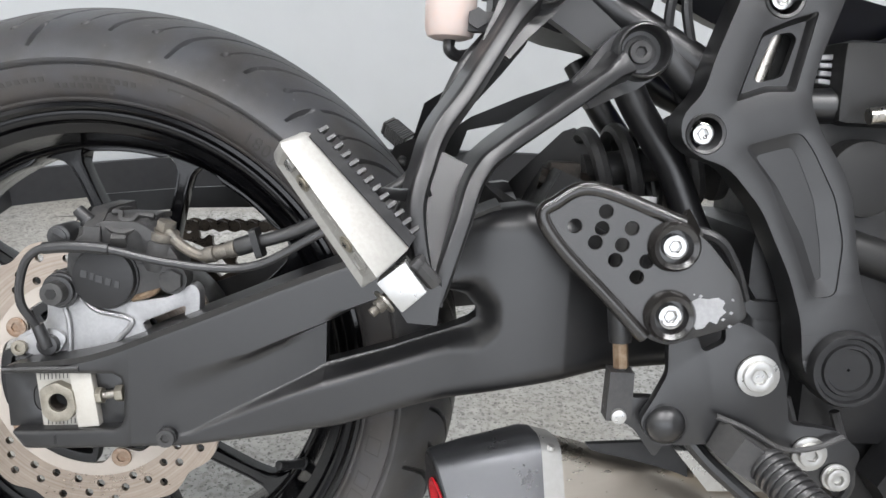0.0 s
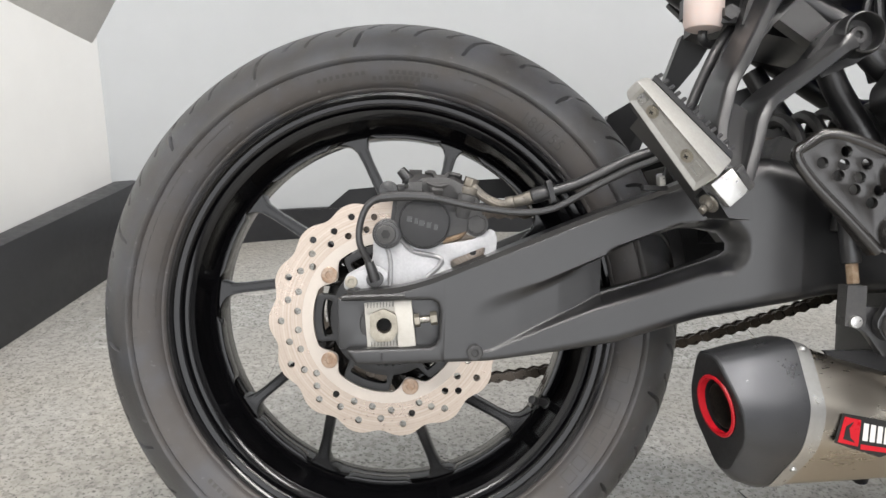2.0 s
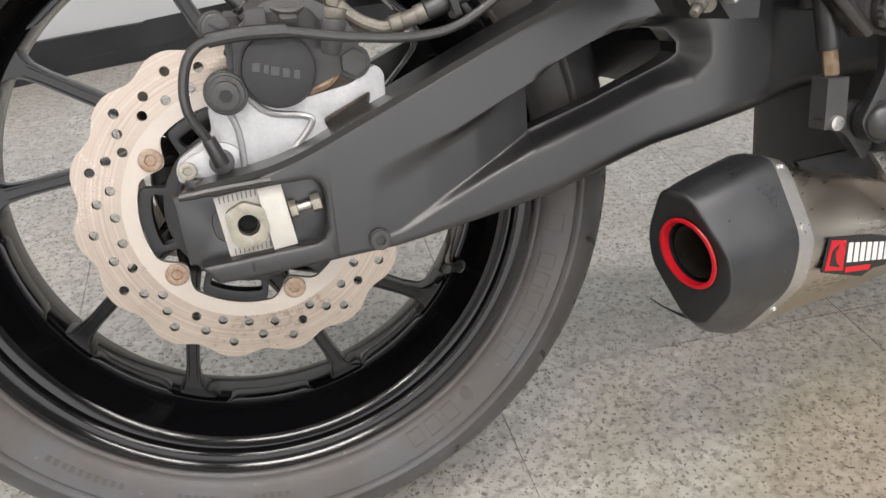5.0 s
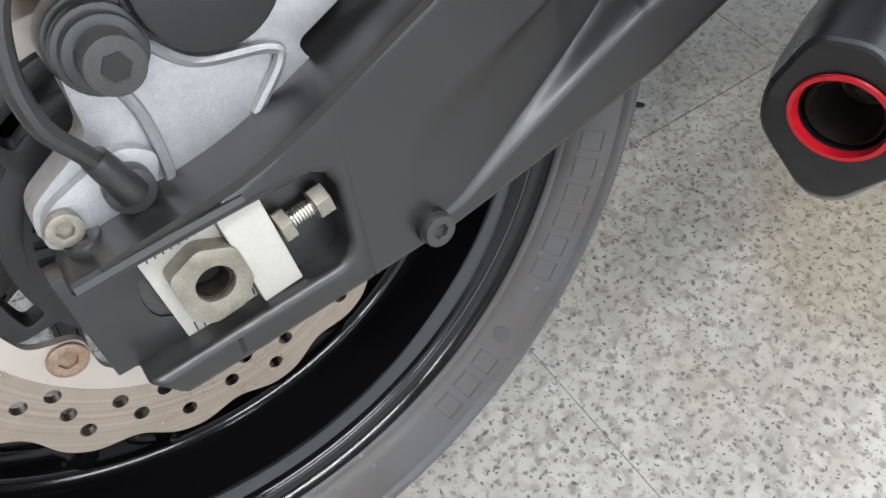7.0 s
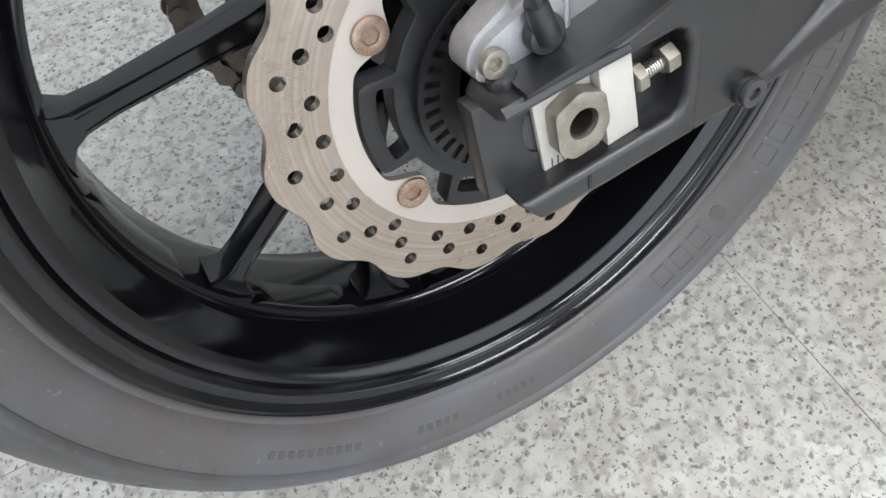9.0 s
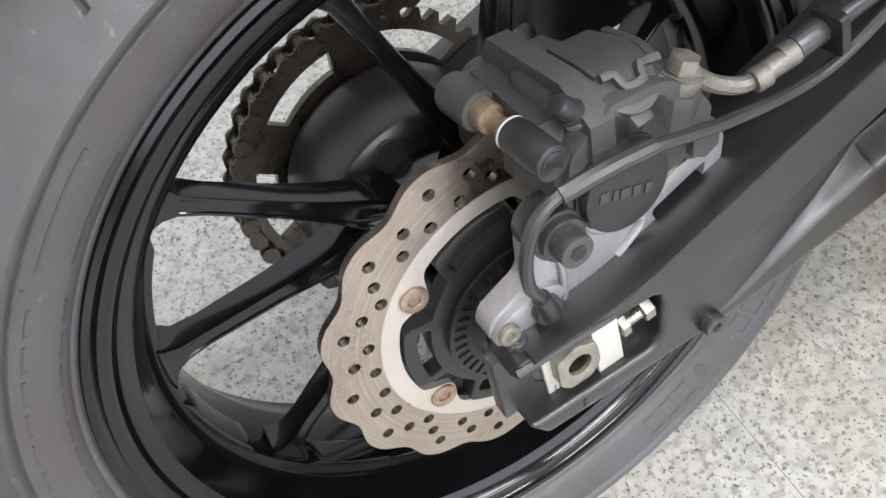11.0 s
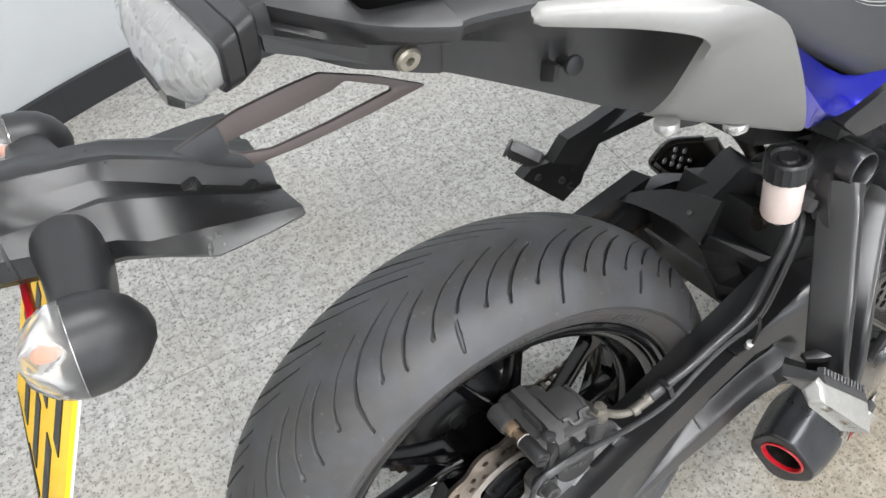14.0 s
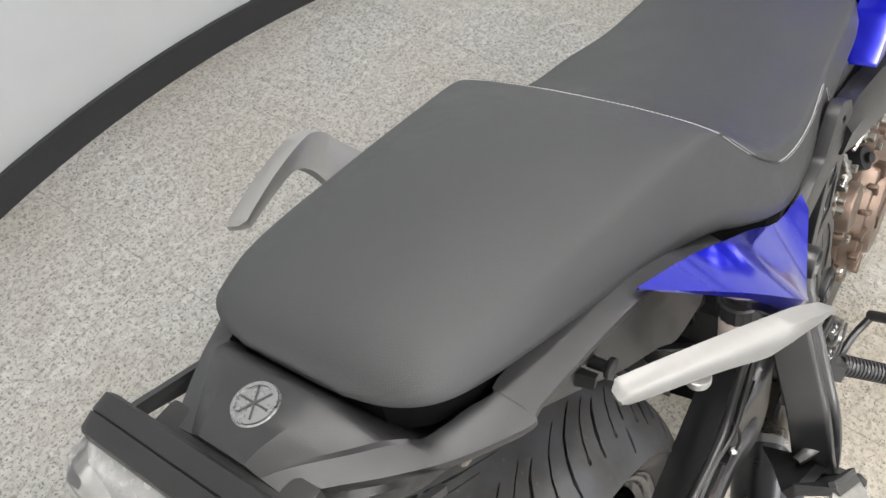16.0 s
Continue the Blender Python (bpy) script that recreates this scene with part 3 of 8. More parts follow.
for px, py in PANELS:
    lamp = tagged(new("ceiling_light"), "long white ceiling light strip, switched on", "ceiling light", "ceiling lights")
    lamp.location = (px, py, CEILING)
    part("frame", plate([(-0.68, -0.14), (0.68, -0.14), (0.68, 0.14), (-0.68, 0.14)], 0, 0.02, [[(-0.66, -0.12), (0.66, -0.12), (0.66, 0.12), (-0.66, 0.12)]]), M["white"], lamp).matrix_basis = pose(0, 0, 0, -90)
    part("diffuser", box(-0.66, -0.12, -0.012, 0.66, 0.12, -0.004), glow, lamp)
# tiles, each a slab of its own
TILE, GAP = 0.475, 0.0004
slab = box(GAP, GAP, -0.02, TILE - GAP, TILE - GAP, 0.0, 0.0004, 1)
first_tile = None
for i in range(-7, 6):
    for j in range(-8, 3):
        x, y = 0.228 + TILE * i, 0.029 + TILE * j
        if first_tile is None:
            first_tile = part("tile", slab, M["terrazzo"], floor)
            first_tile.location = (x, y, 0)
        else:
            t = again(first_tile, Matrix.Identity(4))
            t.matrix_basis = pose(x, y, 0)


scuff_line = smooth_line([(0.482, 0.121, 0), (0.488, 0.104, 0), (0.500, 0.083, 0), (0.518, 0.063, 0)], 5)
bm = bmesh.new()
rows = []
for k, q in enumerate(scuff_line):
    f = k / (len(scuff_line) - 1)
    w = 0.0006 + 0.0034 * f ** 1.5 * (1.0 + 0.3 * math.sin(9 * f)) * (1 if f < 0.95 else 0.4)
    rows.append([bm.verts.new((q.x - w, q.y - w * 0.4, 0.0006)), bm.verts.new((q.x + w, q.y + w * 0.4, 0.0006))])
for p, q in zip(rows, rows[1:]):
    bm.faces.new((p[0], p[1], q[1], q[0]))
got = bmesh.ops.extrude_face_region(bm, geom=bm.faces[:])
bmesh.ops.translate(bm, verts=[g for g in got["geom"] if isinstance(g, bmesh.types.BMVert)], vec=(0, 0, -0.0005))
part("rubber_scuff", bm, M["groove"], floor, "dark rubber scuff on the tiles")


# ---- the motorcycle ----
bike = tagged(new("motorcycle"), "black and blue naked motorcycle leaning on its side stand", "motorcycle")
bike.matrix_basis = BIKE

# rear wheel: the rim carries the rest
rim_profile = [(-0.0565, 0.2388), (-0.0588, 0.2378), (-0.0592, 0.2345), (-0.0570, 0.2318), (-0.0556, 0.2306), (-0.0552, 0.2262), (-0.0540, 0.2238), (-0.0515, 0.2222), (-0.0488, 0.2208), (-0.0468, 0.2158), (-0.0440, 0.2122), (-0.030, 0.2090), (-0.014, 0.2055), (-0.0078, 0.2030), (-0.005, 0.1990), (0.001, 0.1970), (0.042, 0.1970),
               (0.050, 0.1995), (0.058, 0.2050), (0.068, 0.2105), (0.0770, 0.2130), (0.0785, 0.2200), (0.0788, 0.2360), (0.0755, 0.2388), (0.068, 0.2330), (0.050, 0.2250), (0.009, 0.2130), (-0.032, 0.2250), (-0.050, 0.2330)]
wheel = part("rear_wheel", lathe(rim_profile, 144), M["rim"], bike, "gloss black cast ten-spoke wheel")

BEND_Y = (0.0, 0.010, 0.020, 0.030, 0.045, 0.060, 0.080, 0.09)        # offset from the middle
BEND_A = (-17.5, -13.5, -9.5, -6.0, -2.4, 0.0, 1.6, 2.2)               # how far the sipes lag there, in degrees


CROWN_Y, CROWN_W, CROWN_R, CROWN_FOOT = 0.009, 0.096, 0.323, 0.237      # middle, half width, greatest and foot radius


def tread_lag(y):
    """How far the sipes lag at an offset from the middle, in radians; the far half is turned against the near one."""
    return np.radians(np.interp(np.abs(y), BEND_Y, BEND_A) - 5.6 * np.clip(y / 0.014 + 0.5, 0, 1))


def tread_depth(base, ay):
    """How deep the sipes cut, by the angle along the lag lines in degrees and the offset from the middle (arrays)."""
    best = np.zeros_like(base)
    # start in the 45 degree cycle, inner and outer end, half width, depth, round end
    sipes = [(11.25 * k, 0.013, 0.060, 0.0009, 0.0055, True) for k in range(4)]
    sipes += [(-5.3, 0.008, 0.080, 0.0021, 0.0062, False), (6.2, 0.022, 0.067, 0.0022, 0.0062, False), (17.4, 0.012, 0.054, 0.0020, 0.0062, False), (17.6, 0.060, 0.080, 0.0022, 0.0058, False), (28.8, 0.020, 0.067, 0.0022, 0.0062, False)]
    for a0, lo, hi, w, depth, dot in sipes:
        u = (base - a0) / 45.0
        d = np.abs(u - np.round(u)) * radians(45.0) * 0.30
        s = np.clip((ay - lo) / (hi - lo), 0, 1)
        ww = w * (0.35 + 0.65 * np.sin(math.pi * np.clip(0.15 + 0.75 * s, 0, 1))) if not dot else w
        inside = np.clip((ay - lo) / 0.003 + 0.5, 0, 1) * np.clip((hi - ay) / 0.002 + 0.5, 0, 1)
        cut = depth * inside * np.clip((ww - d) / 0.0009 + 0.6, 0, 1)
        if dot:
            rr = np.hypot(d, ay - hi)
            cut = np.maximum(cut, 0.004 * np.clip((0.0026 - rr) / 0.0009 + 0.5, 0, 1))
        best = np.maximum(best, cut)
    return best


def tyre_mesh(n=2400):
    side = [(-0.0540, 0.2340), (-0.0570, 0.2388), (-0.0592, 0.2398), (-0.0602, 0.2412), (-0.0606, 0.2422), (-0.0640, 0.2440), (-0.0672, 0.2480), (-0.0700, 0.2530), (-0.0735, 0.2600), (-0.0753, 0.2655), (-0.0760, 0.2672), (-0.0752, 0.2682), (-0.0775, 0.2696), (-0.0790, 0.2712)]
    crown = []
    for k in range(171):
        a = radians(-72 + 144 * k / 170)
        crown.append((CROWN_Y + CROWN_W * math.sin(a) / math.sin(radians(76)), CROWN_FOOT + (CROWN_R - CROWN_FOOT) * math.cos(a) ** 1.08))
    crown = [c for c in crown if c[1] > 0.2722]
    far = [(2 * CROWN_Y - y, r) for y, r in side[::-1]]
    prof = side + crown + far + [(0.055, 0.232), (-0.04, 0.232)]
    py, pr = np.array(prof).T
    # columns follow the sipes, so that their edges run clean
    t = np.linspace(0, 2 * math.pi, n, endpoint=False)
    yy = np.repeat((py - CROWN_Y)[:, None], n, 1)
    tt = t[None] + np.where(pr[:, None] > 0.232, tread_lag(yy), 0.0)
    base = np.degrees(np.repeat(t[None], len(prof), 0)) - 79.5
    rr = np.repeat(pr[:, None], n, 1)
    rr = rr - np.where(rr > 0.2718, tread_depth(base, np.abs(yy)), 0.0)
    co = np.stack([rr * np.cos(tt), yy + CROWN_Y, rr * np.sin(tt)], -1).reshape(-1, 3)
    m = len(prof)
    i, k = np.meshgrid(np.arange(m), np.arange(n), indexing="ij")
    j, l = (i + 1) % m, (k + 1) % n
    faces = np.stack([i * n + k, j * n + k, j * n + l, i * n + l], -1).reshape(-1, 4)
    me = bpy.data.meshes.new("tyre")
    me.from_pydata(co.tolist(), [], faces.tolist())
    me.materials.append(M["tyre"])
    for q in me.polygons:
        q.use_smooth = True
    me.set_sharp_from_angle(angle=radians(32))
    return me


tyre = tagged(new("tyre", tyre_mesh()), "used road tyre with curved sipes")
tyre.parent = wheel


def on_wall(bm):
    """Lays what was built round y = 0 on the sloping sidewall."""
    for v in bm.verts:
        v.co.y += float(np.interp(math.hypot(v.co.x, v.co.z), (0.2440, 0.2480, 0.2530, 0.2600, 0.2655, 0.2672), (-0.0640, -0.0672, -0.0700, -0.0735, -0.0753, -0.0760)))
    return bm


def sidewall_bar(a0, a1, r0, r1, n=6):
    pts = [(r1 * math.cos(radians(a0 + (a1 - a0) * k / n)), r1 * math.sin(radians(a0 + (a1 - a0) * k / n))) for k in range(n + 1)]
    pts += [(r0 * math.cos(radians(a1 + (a0 - a1) * k / n)), r0 * math.sin(radians(a1 + (a0 - a1) * k / n))) for k in range(n + 1)]
    return on_wall(plate(pts, -0.00042, 0.0008))


def sidewall_frame(a0, a1, r0, r1, w):
    da = math.degrees(w / r1)
    return join(sidewall_bar(a0, a1, r0, r0 + w), sidewall_bar(a0, a1, r1 - w, r1), sidewall_bar(a0, a0 + da, r0, r1, 2), sidewall_bar(a1 - da, a1, r0, r1, 2))


# moulded bars where the maker's lettering stands, the tyre's size, the wear dot
marks = [(146 + 4.1 * k, 149 + 4.1 * k, 0.246, 0.2625) for k in range(9)]
marks += [(290 + 4.2 * k, 293 + 4.2 * k, 0.247, 0.2605) for k in range(1, 4)] + [(319 + 4.0 * k, 322 + 4.0 * k, 0.2475, 0.2605) for k in range(6)] + [(346.5, 350, 0.2475, 0.2605)]
for k, (a0, a1, r0, r1) in enumerate(marks):
    part("moulded_mark", sidewall_frame(a0, a1, r0, r1, 0.0009), M["mark"], tyre)
for a0, a1 in ((130, 142), (62, 74)):
    part("moulded_badge", sidewall_frame(a0, a1, 0.2465, 0.262, 0.0013), M["mark"], tyre)
for a in (184, 186, 143.7, 112, 75.5, 60, 44.5, 243, 275, 306, 212, 217):
    part("moulded_line", sidewall_bar(a, a + 0.3, 0.2445, 0.2664, 1), M["mark"], tyre)
for a0, a1, r in ((80, 92, 0.2545), (84, 96, 0.249), (97, 109, 0.2545), (248, 256, 0.254), (262, 270, 0.254), (224, 240, 0.254)):
    for k in range(int((a1 - a0) / 1.5)):
        part("moulded_letter_bar", sidewall_bar(a0 + 1.5 * k, a0 + 1.5 * k + 0.9, r, r + 0.004, 1), M["mark"], tyre)
dot_a = radians(-51)
part("balance_dot", on_wall(plate(ring(0.252 * math.cos(dot_a), 0.252 * math.sin(dot_a), 0.0055, 20), -0.0006, 0.0010)), M["mark"], tyre, "faded round paint dot")


def letter(ch, size, depth):
    cu = bpy.data.curves.new("txt", "FONT")
    cu.body, cu.size, cu.extrude, cu.align_x = ch, size, depth, "CENTER"
    ob = bpy.data.objects.new("txt", cu)
    scene.collection.objects.link(ob)
    me = bpy.data.meshes.new_from_object(ob.evaluated_get(bpy.context.evaluated_depsgraph_get()))
    bm = bmesh.new()
    bm.from_mesh(me)
    bpy.data.objects.remove(ob)
    bpy.data.meshes.remove(me)
    return bm


for k, ch in enumerate("180/55"):
    a = 57.5 - 2.1 * k
    m = Matrix.Rotation(-radians(a), 4, "Y") @ Matrix.Translation((0.2485, 0.0, 0)) @ Matrix.Rotation(radians(90), 4, "Y") @ Matrix.Rotation(radians(90), 4, "X") @ pose(0, 0, 0)
    part("size_figure", on_wall(moved(letter(ch, 0.0165, 0.0006), m)), M["mark"], tyre)


# spokes: five pairs that spread from the hub
def spoke_mesh(a_hub, a_rim):
    h, r = (0.058 * math.cos(a_hub), 0.058 * math.sin(a_hub)), (0.2005 * math.cos(a_rim), 0.2005 * math.sin(a_rim))
    d = (Vector(r) - Vector(h)).normalized()
    s = Vector((-d.y, d.x))
    rings = []
    for t, w, y0, y1 in ((0, 0.0125, -0.016, 0.028), (0.12, 0.0110, -0.012, 0.022), (0.24, 0.0088, -0.0085, 0.019), (0.34, 0.0072, -0.0065, 0.018), (0.5, 0.0062, -0.004, 0.017), (0.8, 0.0058, -0.001, 0.018), (0.9, 0.0068, -0.001, 0.020), (0.95, 0.0105, -0.001, 0.025), (0.98, 0.0165, -0.001, 0.029), (1.0, 0.0240, -0.001, 0.034)):
        c = Vector(h).lerp(Vector(r), t)
        g = 0.0012 if 0.1 < t < 0.9 else 0.0
        sec = [(-w, y0 + 0.0025), (-w * 0.85, y0), (-w * 0.6, y0), (-w * 0.5, y0 + g), (w * 0.5, y0 + g), (w * 0.6, y0), (w * 0.85, y0), (w, y0 + 0.0025), (w * 0.9, y1), (-w * 0.9, y1)]
        rings.append([(c.x + s.x * u, y, c.y + s.y * u) for u, y in sec])
    return loft(rings)


PAIRS = [15.2 + 72 * k for k in range(5)]
for pc in PAIRS:
    for a_hub, a_rim in ((-31, -15.6), (-23, 16.2)):
        part("spoke", spoke_mesh(radians(pc + a_hub), radians(pc + a_rim)), M["rim"], wheel, angle=30)
    # slim weight-saving ribs along the rim between the pairs
    for off in (36, 0):
        a0 = pc + off
        pts0 = [(0.1950 * math.cos(radians(a0 + u)), 0.1950 * math.sin(radians(a0 + u))) for u in np.linspace(-9, 9, 9)]
        pts1 = [(0.2000 * math.cos(radians(a0 + u)), 0.2000 * math.sin(radians(a0 + u))) for u in np.linspace(12, -12, 9)]
        part("rim_rib", plate(pts0 + pts1, -0.006, 0.016, (), 0.0012), M["rim"], wheel)
hub_profile = [(-0.05, 0.02), (-0.05, 0.044), (-0.047, 0.047), (-0.02, 0.049), (0.010, 0.053), (0.024, 0.058), (0.055, 0.058), (0.058, 0.054), (0.058, 0.02)]
part("hub", lathe(hub_profile, 64), M["rim"], wheel, "black wheel hub")
part("cush_drive", lathe([(0.028, 0.03), (0.028, 0.064), (0.030, 0.074), (0.034, 0.0795), (0.040, 0.0815), (0.098, 0.0815), (0.106, 0.079), (0.112, 0.072), (0.112, 0.03)], 72), M["drum"], wheel, "dull black cush drive carrier")
for k in range(5):
    a = radians(110 + 72 * k)
    part("lightening_hole", rod((0.0660 * math.cos(a), 0.0275, 0.0660 * math.sin(a)), (0.0660 * math.cos(a), 0.040, 0.0660 * math.sin(a)), 0.0110, n=28), M["ink"], wheel)
part("valve", join(rod((0.176, -0.012, -0.098), (0.163, -0.030, -0.0915), 0.0045, 0.004, 12, 0.0006), rod((0.163, -0.030, -0.0915), (0.158, -0.037, -0.089), 0.0047, n=10, bevel=0.0008),
                   rod((0.183, -0.002, -0.102), (0.176, -0.012, -0.098), 0.008, 0.006, 12, 0.001)), M["hose"], wheel, "black rubber valve with cap")


# brake disc with a waved edge and drilled holes
LOBE = radians(135.6)                                 # one of fifteen lobes


def wave(t):
    return 0.1258 - 0.0060 * abs(math.sin(7.5 * (t - LOBE))) ** 2.6


outer = [(wave(2 * math.pi * k / 360) * math.cos(2 * math.pi * k / 360), wave(2 * math.pi * k / 360) * math.sin(2 * math.pi * k / 360)) for k in range(360)]
HOLE_RADII = (0.1135, 0.1043, 0.0957, 0.1043, 0.1130, 0.0980, 0.1070, 0.0955, 0.1128, 0.0955, 0.1070, 0.0980)   # one fifth of the pattern
holes = []
for k in range(60):
    a, r = LOBE + radians(6) * k, HOLE_RADII[k % 12]
    holes.append(ring(r * math.cos(a), r * math.sin(a), 0.0037, 14))
disc = part("brake_disc", plate(outer, -0.0695, -0.0645, [ring(0, 0, 0.0905, 120)] + holes), M["disc"], wheel, "waved and drilled steel brake disc with worn track", 30)
RIVET = [145.6 + 72 * k for k in range(5)]
inner = []
for k in range(200):
    t = 360 * k / 200
    near = min(abs((t - a + 180) % 360 - 180) for a in RIVET)
    r = 0.0790 if near > 15 else 0.0790 - 0.0125 * (0.5 + 0.5 * math.cos(math.pi * near / 15))
    inner.append((r * math.cos(radians(t)), r * math.sin(radians(t))))
part("disc_band", plate(ring(0, 0, 0.0905, 120), -0.0692, -0.0650, [inner]), M["discin"], wheel, "pale unworn inner band of the disc")
carrier_out = []
for k in range(200):
    t = 360 * k / 200
    near = min(abs((t - a + 180) % 360 - 180) for a in RIVET)
    r = 0.0775 if near > 17 else (0.0775 - 0.017 * min(1, (17 - near) / 4))
    carrier_out.append((r * math.cos(radians(t)), r * math.sin(radians(t))))
windows = []
for a in RIVET:
    c = a + 36
    pts = [(0.069 * math.cos(radians(c + u)), 0.069 * math.sin(radians(c + u))) for u in np.linspace(-17, 17, 10)]
    pts += [(0.0605 * math.cos(radians(c + u)), 0.0605 * math.sin(radians(c + u))) for u in np.linspace(17, -17, 10)]
    windows.append(rounded(pts, 0.003, 2))
part("disc_carrier", plate(carrier_out, -0.072, -0.060, windows + [ring(0, 0, 0.028, 32)], 0.0012), M["dark"], wheel, "black disc carrier with five arms")
slots = []
for k in range(40):
    a = 2 * math.pi * k / 40
    c, s = math.cos(a), math.sin(a)
    slots.append([(c * r - s * w, s * r + c * w) for r, w in ((0.0415, -0.0015), (0.0495, -0.0019), (0.0495, 0.0019), (0.0415, 0.0015))])
part("sensor_ring", plate(ring(0, 0, 0.0525, 80), -0.0795, -0.0775, [ring(0, 0, 0.036, 48)] + slots), M["dark"], wheel, "slotted sensor ring of dark steel")
part("sensor_ring_boss", lathe([(-0.0775, 0.03), (-0.0775, 0.04), (-0.06, 0.042), (-0.06, 0.03)], 48), M["dark"], wheel)
for a in RIVET:
    x, z = 0.0762 * math.cos(radians(a)), 0.0762 * math.sin(radians(a))
    bolt(wheel, x, -0.069, z, 0.0088, M["discbolt"], 0.0025, name="disc_bolt", label="weathered disc bolt with a little rust")
part("axle", rod((0, -0.110, 0), (0, 0.145, 0), 0.0125, n=24), M["nut"], wheel)
part("wheel_spacer", lathe([(-0.118, 0.013), (-0.118, 0.024), (-0.08, 0.026), (-0.08, 0.013)], 32), M["cast"], wheel)

# sprocket on the far side
teeth = []
for k in range(43 * 4):
    t = 2 * math.pi * k / (43 * 4)
    r = (0.1065, 0.1065, 0.1140, 0.1140)[k % 4]
    teeth.append((r * math.cos(t), r * math.sin(t)))
sw = []
for k in range(6):
    c = 60 * k
    pts = [(0.0985 * math.cos(radians(c + u)), 0.0985 * math.sin(radians(c + u))) for u in np.linspace(-19, 19, 8)]
    pts += [(0.0830 * math.cos(radians(c + u)), 0.0830 * math.sin(radians(c + u))) for u in np.linspace(17, -17, 8)]
    sw.append(pts)
part("sprocket", plate(teeth, 0.1150, 0.1215, sw + [ring(0, 0, 0.04, 32)]), M["chain"], wheel, "dark oily rear sprocket")
for k in range(6):
    a = radians(30 + 60 * k)
    part("sprocket_nut", plate(ring(0.062 * math.cos(a), 0.062 * math.sin(a), 0.008, 6), 0.1105, 0.117), M["rust"], wheel)

# chain: a loop of links round both sprockets
F = (0.600, 0.085, 0.041)
REAR_R, SLACK = 0.1125, 0.024


def chain_path():
    d = math.hypot(F[0], F[1])
    base, gamma = math.atan2(F[1], F[0]), math.asin((REAR_R - F[2]) / d)
    hi, lo = base + math.pi / 2 - gamma, base - math.pi / 2 + gamma
    pts = []
    for k in range(61):
        a = hi + (lo + 2 * math.pi - hi) * k / 60
        pts.append((REAR_R * math.cos(a), REAR_R * math.sin(a)))
    a, b = pts[-1], (F[0] + F[2] * math.cos(lo), F[1] + F[2] * math.sin(lo))
    for k in range(1, 24):
        u = k / 24
        pts.append((a[0] + (b[0] - a[0]) * u, a[1] + (b[1] - a[1]) * u - SLACK * 4 * u * (1 - u)))
    for k in range(21):
        a = lo + (hi - lo) * k / 20
        pts.append((F[0] + F[2] * math.cos(a), F[1] + F[2] * math.sin(a)))
    pts.append(pts[0])
    return pts


def chain_links():
    pts = chain_path()
    acc = [0.0]
    for a, b in zip(pts, pts[1:]):
        acc.append(acc[-1] + math.dist(a, b))
    n = int(acc[-1] / 0.01588 / 2) * 2
    pos = []
    for k in range(n):
        s = acc[-1] * k / n
        i = max(j for j in range(len(acc)) if acc[j] <= s)
        i = min(i, len(pts) - 2)
        f = (s - acc[i]) / max(1e-9, acc[i + 1] - acc[i])
        pos.append((pts[i][0] + (pts[i + 1][0] - pts[i][0]) * f, pts[i][1] + (pts[i + 1][1] - pts[i][1]) * f))
    return pos


def link_mesh(wide):
    fig = [(0.0079 + 0.0066 * math.cos(a), 0.0066 * math.sin(a)) for a in [radians(-120 + 40 * k) for k in range(7)]] + [(0.0, 0.0038)]
    fig += [(-0.0079 + 0.0066 * math.cos(a), 0.0066 * math.sin(a)) for a in [radians(60 + 40 * k) for k in range(7)]] + [(0.0, -0.0038)]
    y = 0.0085 if wide else 0.0062
    bm = join(plate(fig, -y - 0.002, -y), plate(fig, y, y + 0.002), rod((-0.0079, -0.008, 0), (-0.0079, 0.008, 0), 0.0042, n=8), rod((0.0079, -0.008, 0), (0.0079, 0.008, 0), 0.0042, n=8))
    return bm


links = chain_links()
chain = part("drive_chain", rod((F[0], 0.108, F[1]), (F[0], 0.128, F[1]), 0.034, n=24), M["chain"], bike, "oily drive chain on dark sprockets")
proto = {}
for k, p in enumerate(links):
    q = links[(k + 1) % len(links)]
    m = Matrix.Translation(((p[0] + q[0]) / 2, 0.1182, (p[1] + q[1]) / 2)) @ Matrix.Rotation(-math.atan2(q[1] - p[1], q[0] - p[0]), 4, "Y")
    if k % 2 not in proto:
        proto[k % 2] = part("link", link_mesh(k % 2), M["chain"], chain, angle=30)
        proto[k % 2].matrix_basis = m
    else:
        again(proto[k % 2], Matrix.Identity(4)).matrix_basis = m


# ---- swingarm ----
ARM = [(-0.043, 0.0225), (-0.038, 0.0295), (0.007, 0.032), (0.031, 0.040), (0.054, 0.050), (0.101, 0.069), (0.147, 0.089), (0.193, 0.109), (0.239, 0.127),
       (0.280, 0.144), (0.312, 0.160), (0.340, 0.171), (0.366, 0.175), (0.400, 0.169), (0.470, 0.135), (0.560, 0.100), (0.600, 0.075), (0.600, 0.035), (0.520, 0.046),
       (0.434, 0.043), (0.363, 0.030), (0.307, 0.017), (0.227, -0.009), (0.170, -0.020), (0.103, -0.031), (0.008, -0.0375), (-0.026, -0.039), (-0.037, -0.0245)]
NOTCH = [(0.046, -0.0195), (0.051, -0.0165), (0.054, -0.010), (0.0545, 0.016), (0.052, 0.0235), (0.046, 0.0265)]
FACE = -0.134
HI, LO = [q for q in ARM[2:16]], [q for q in ARM[17:26]][::-1]
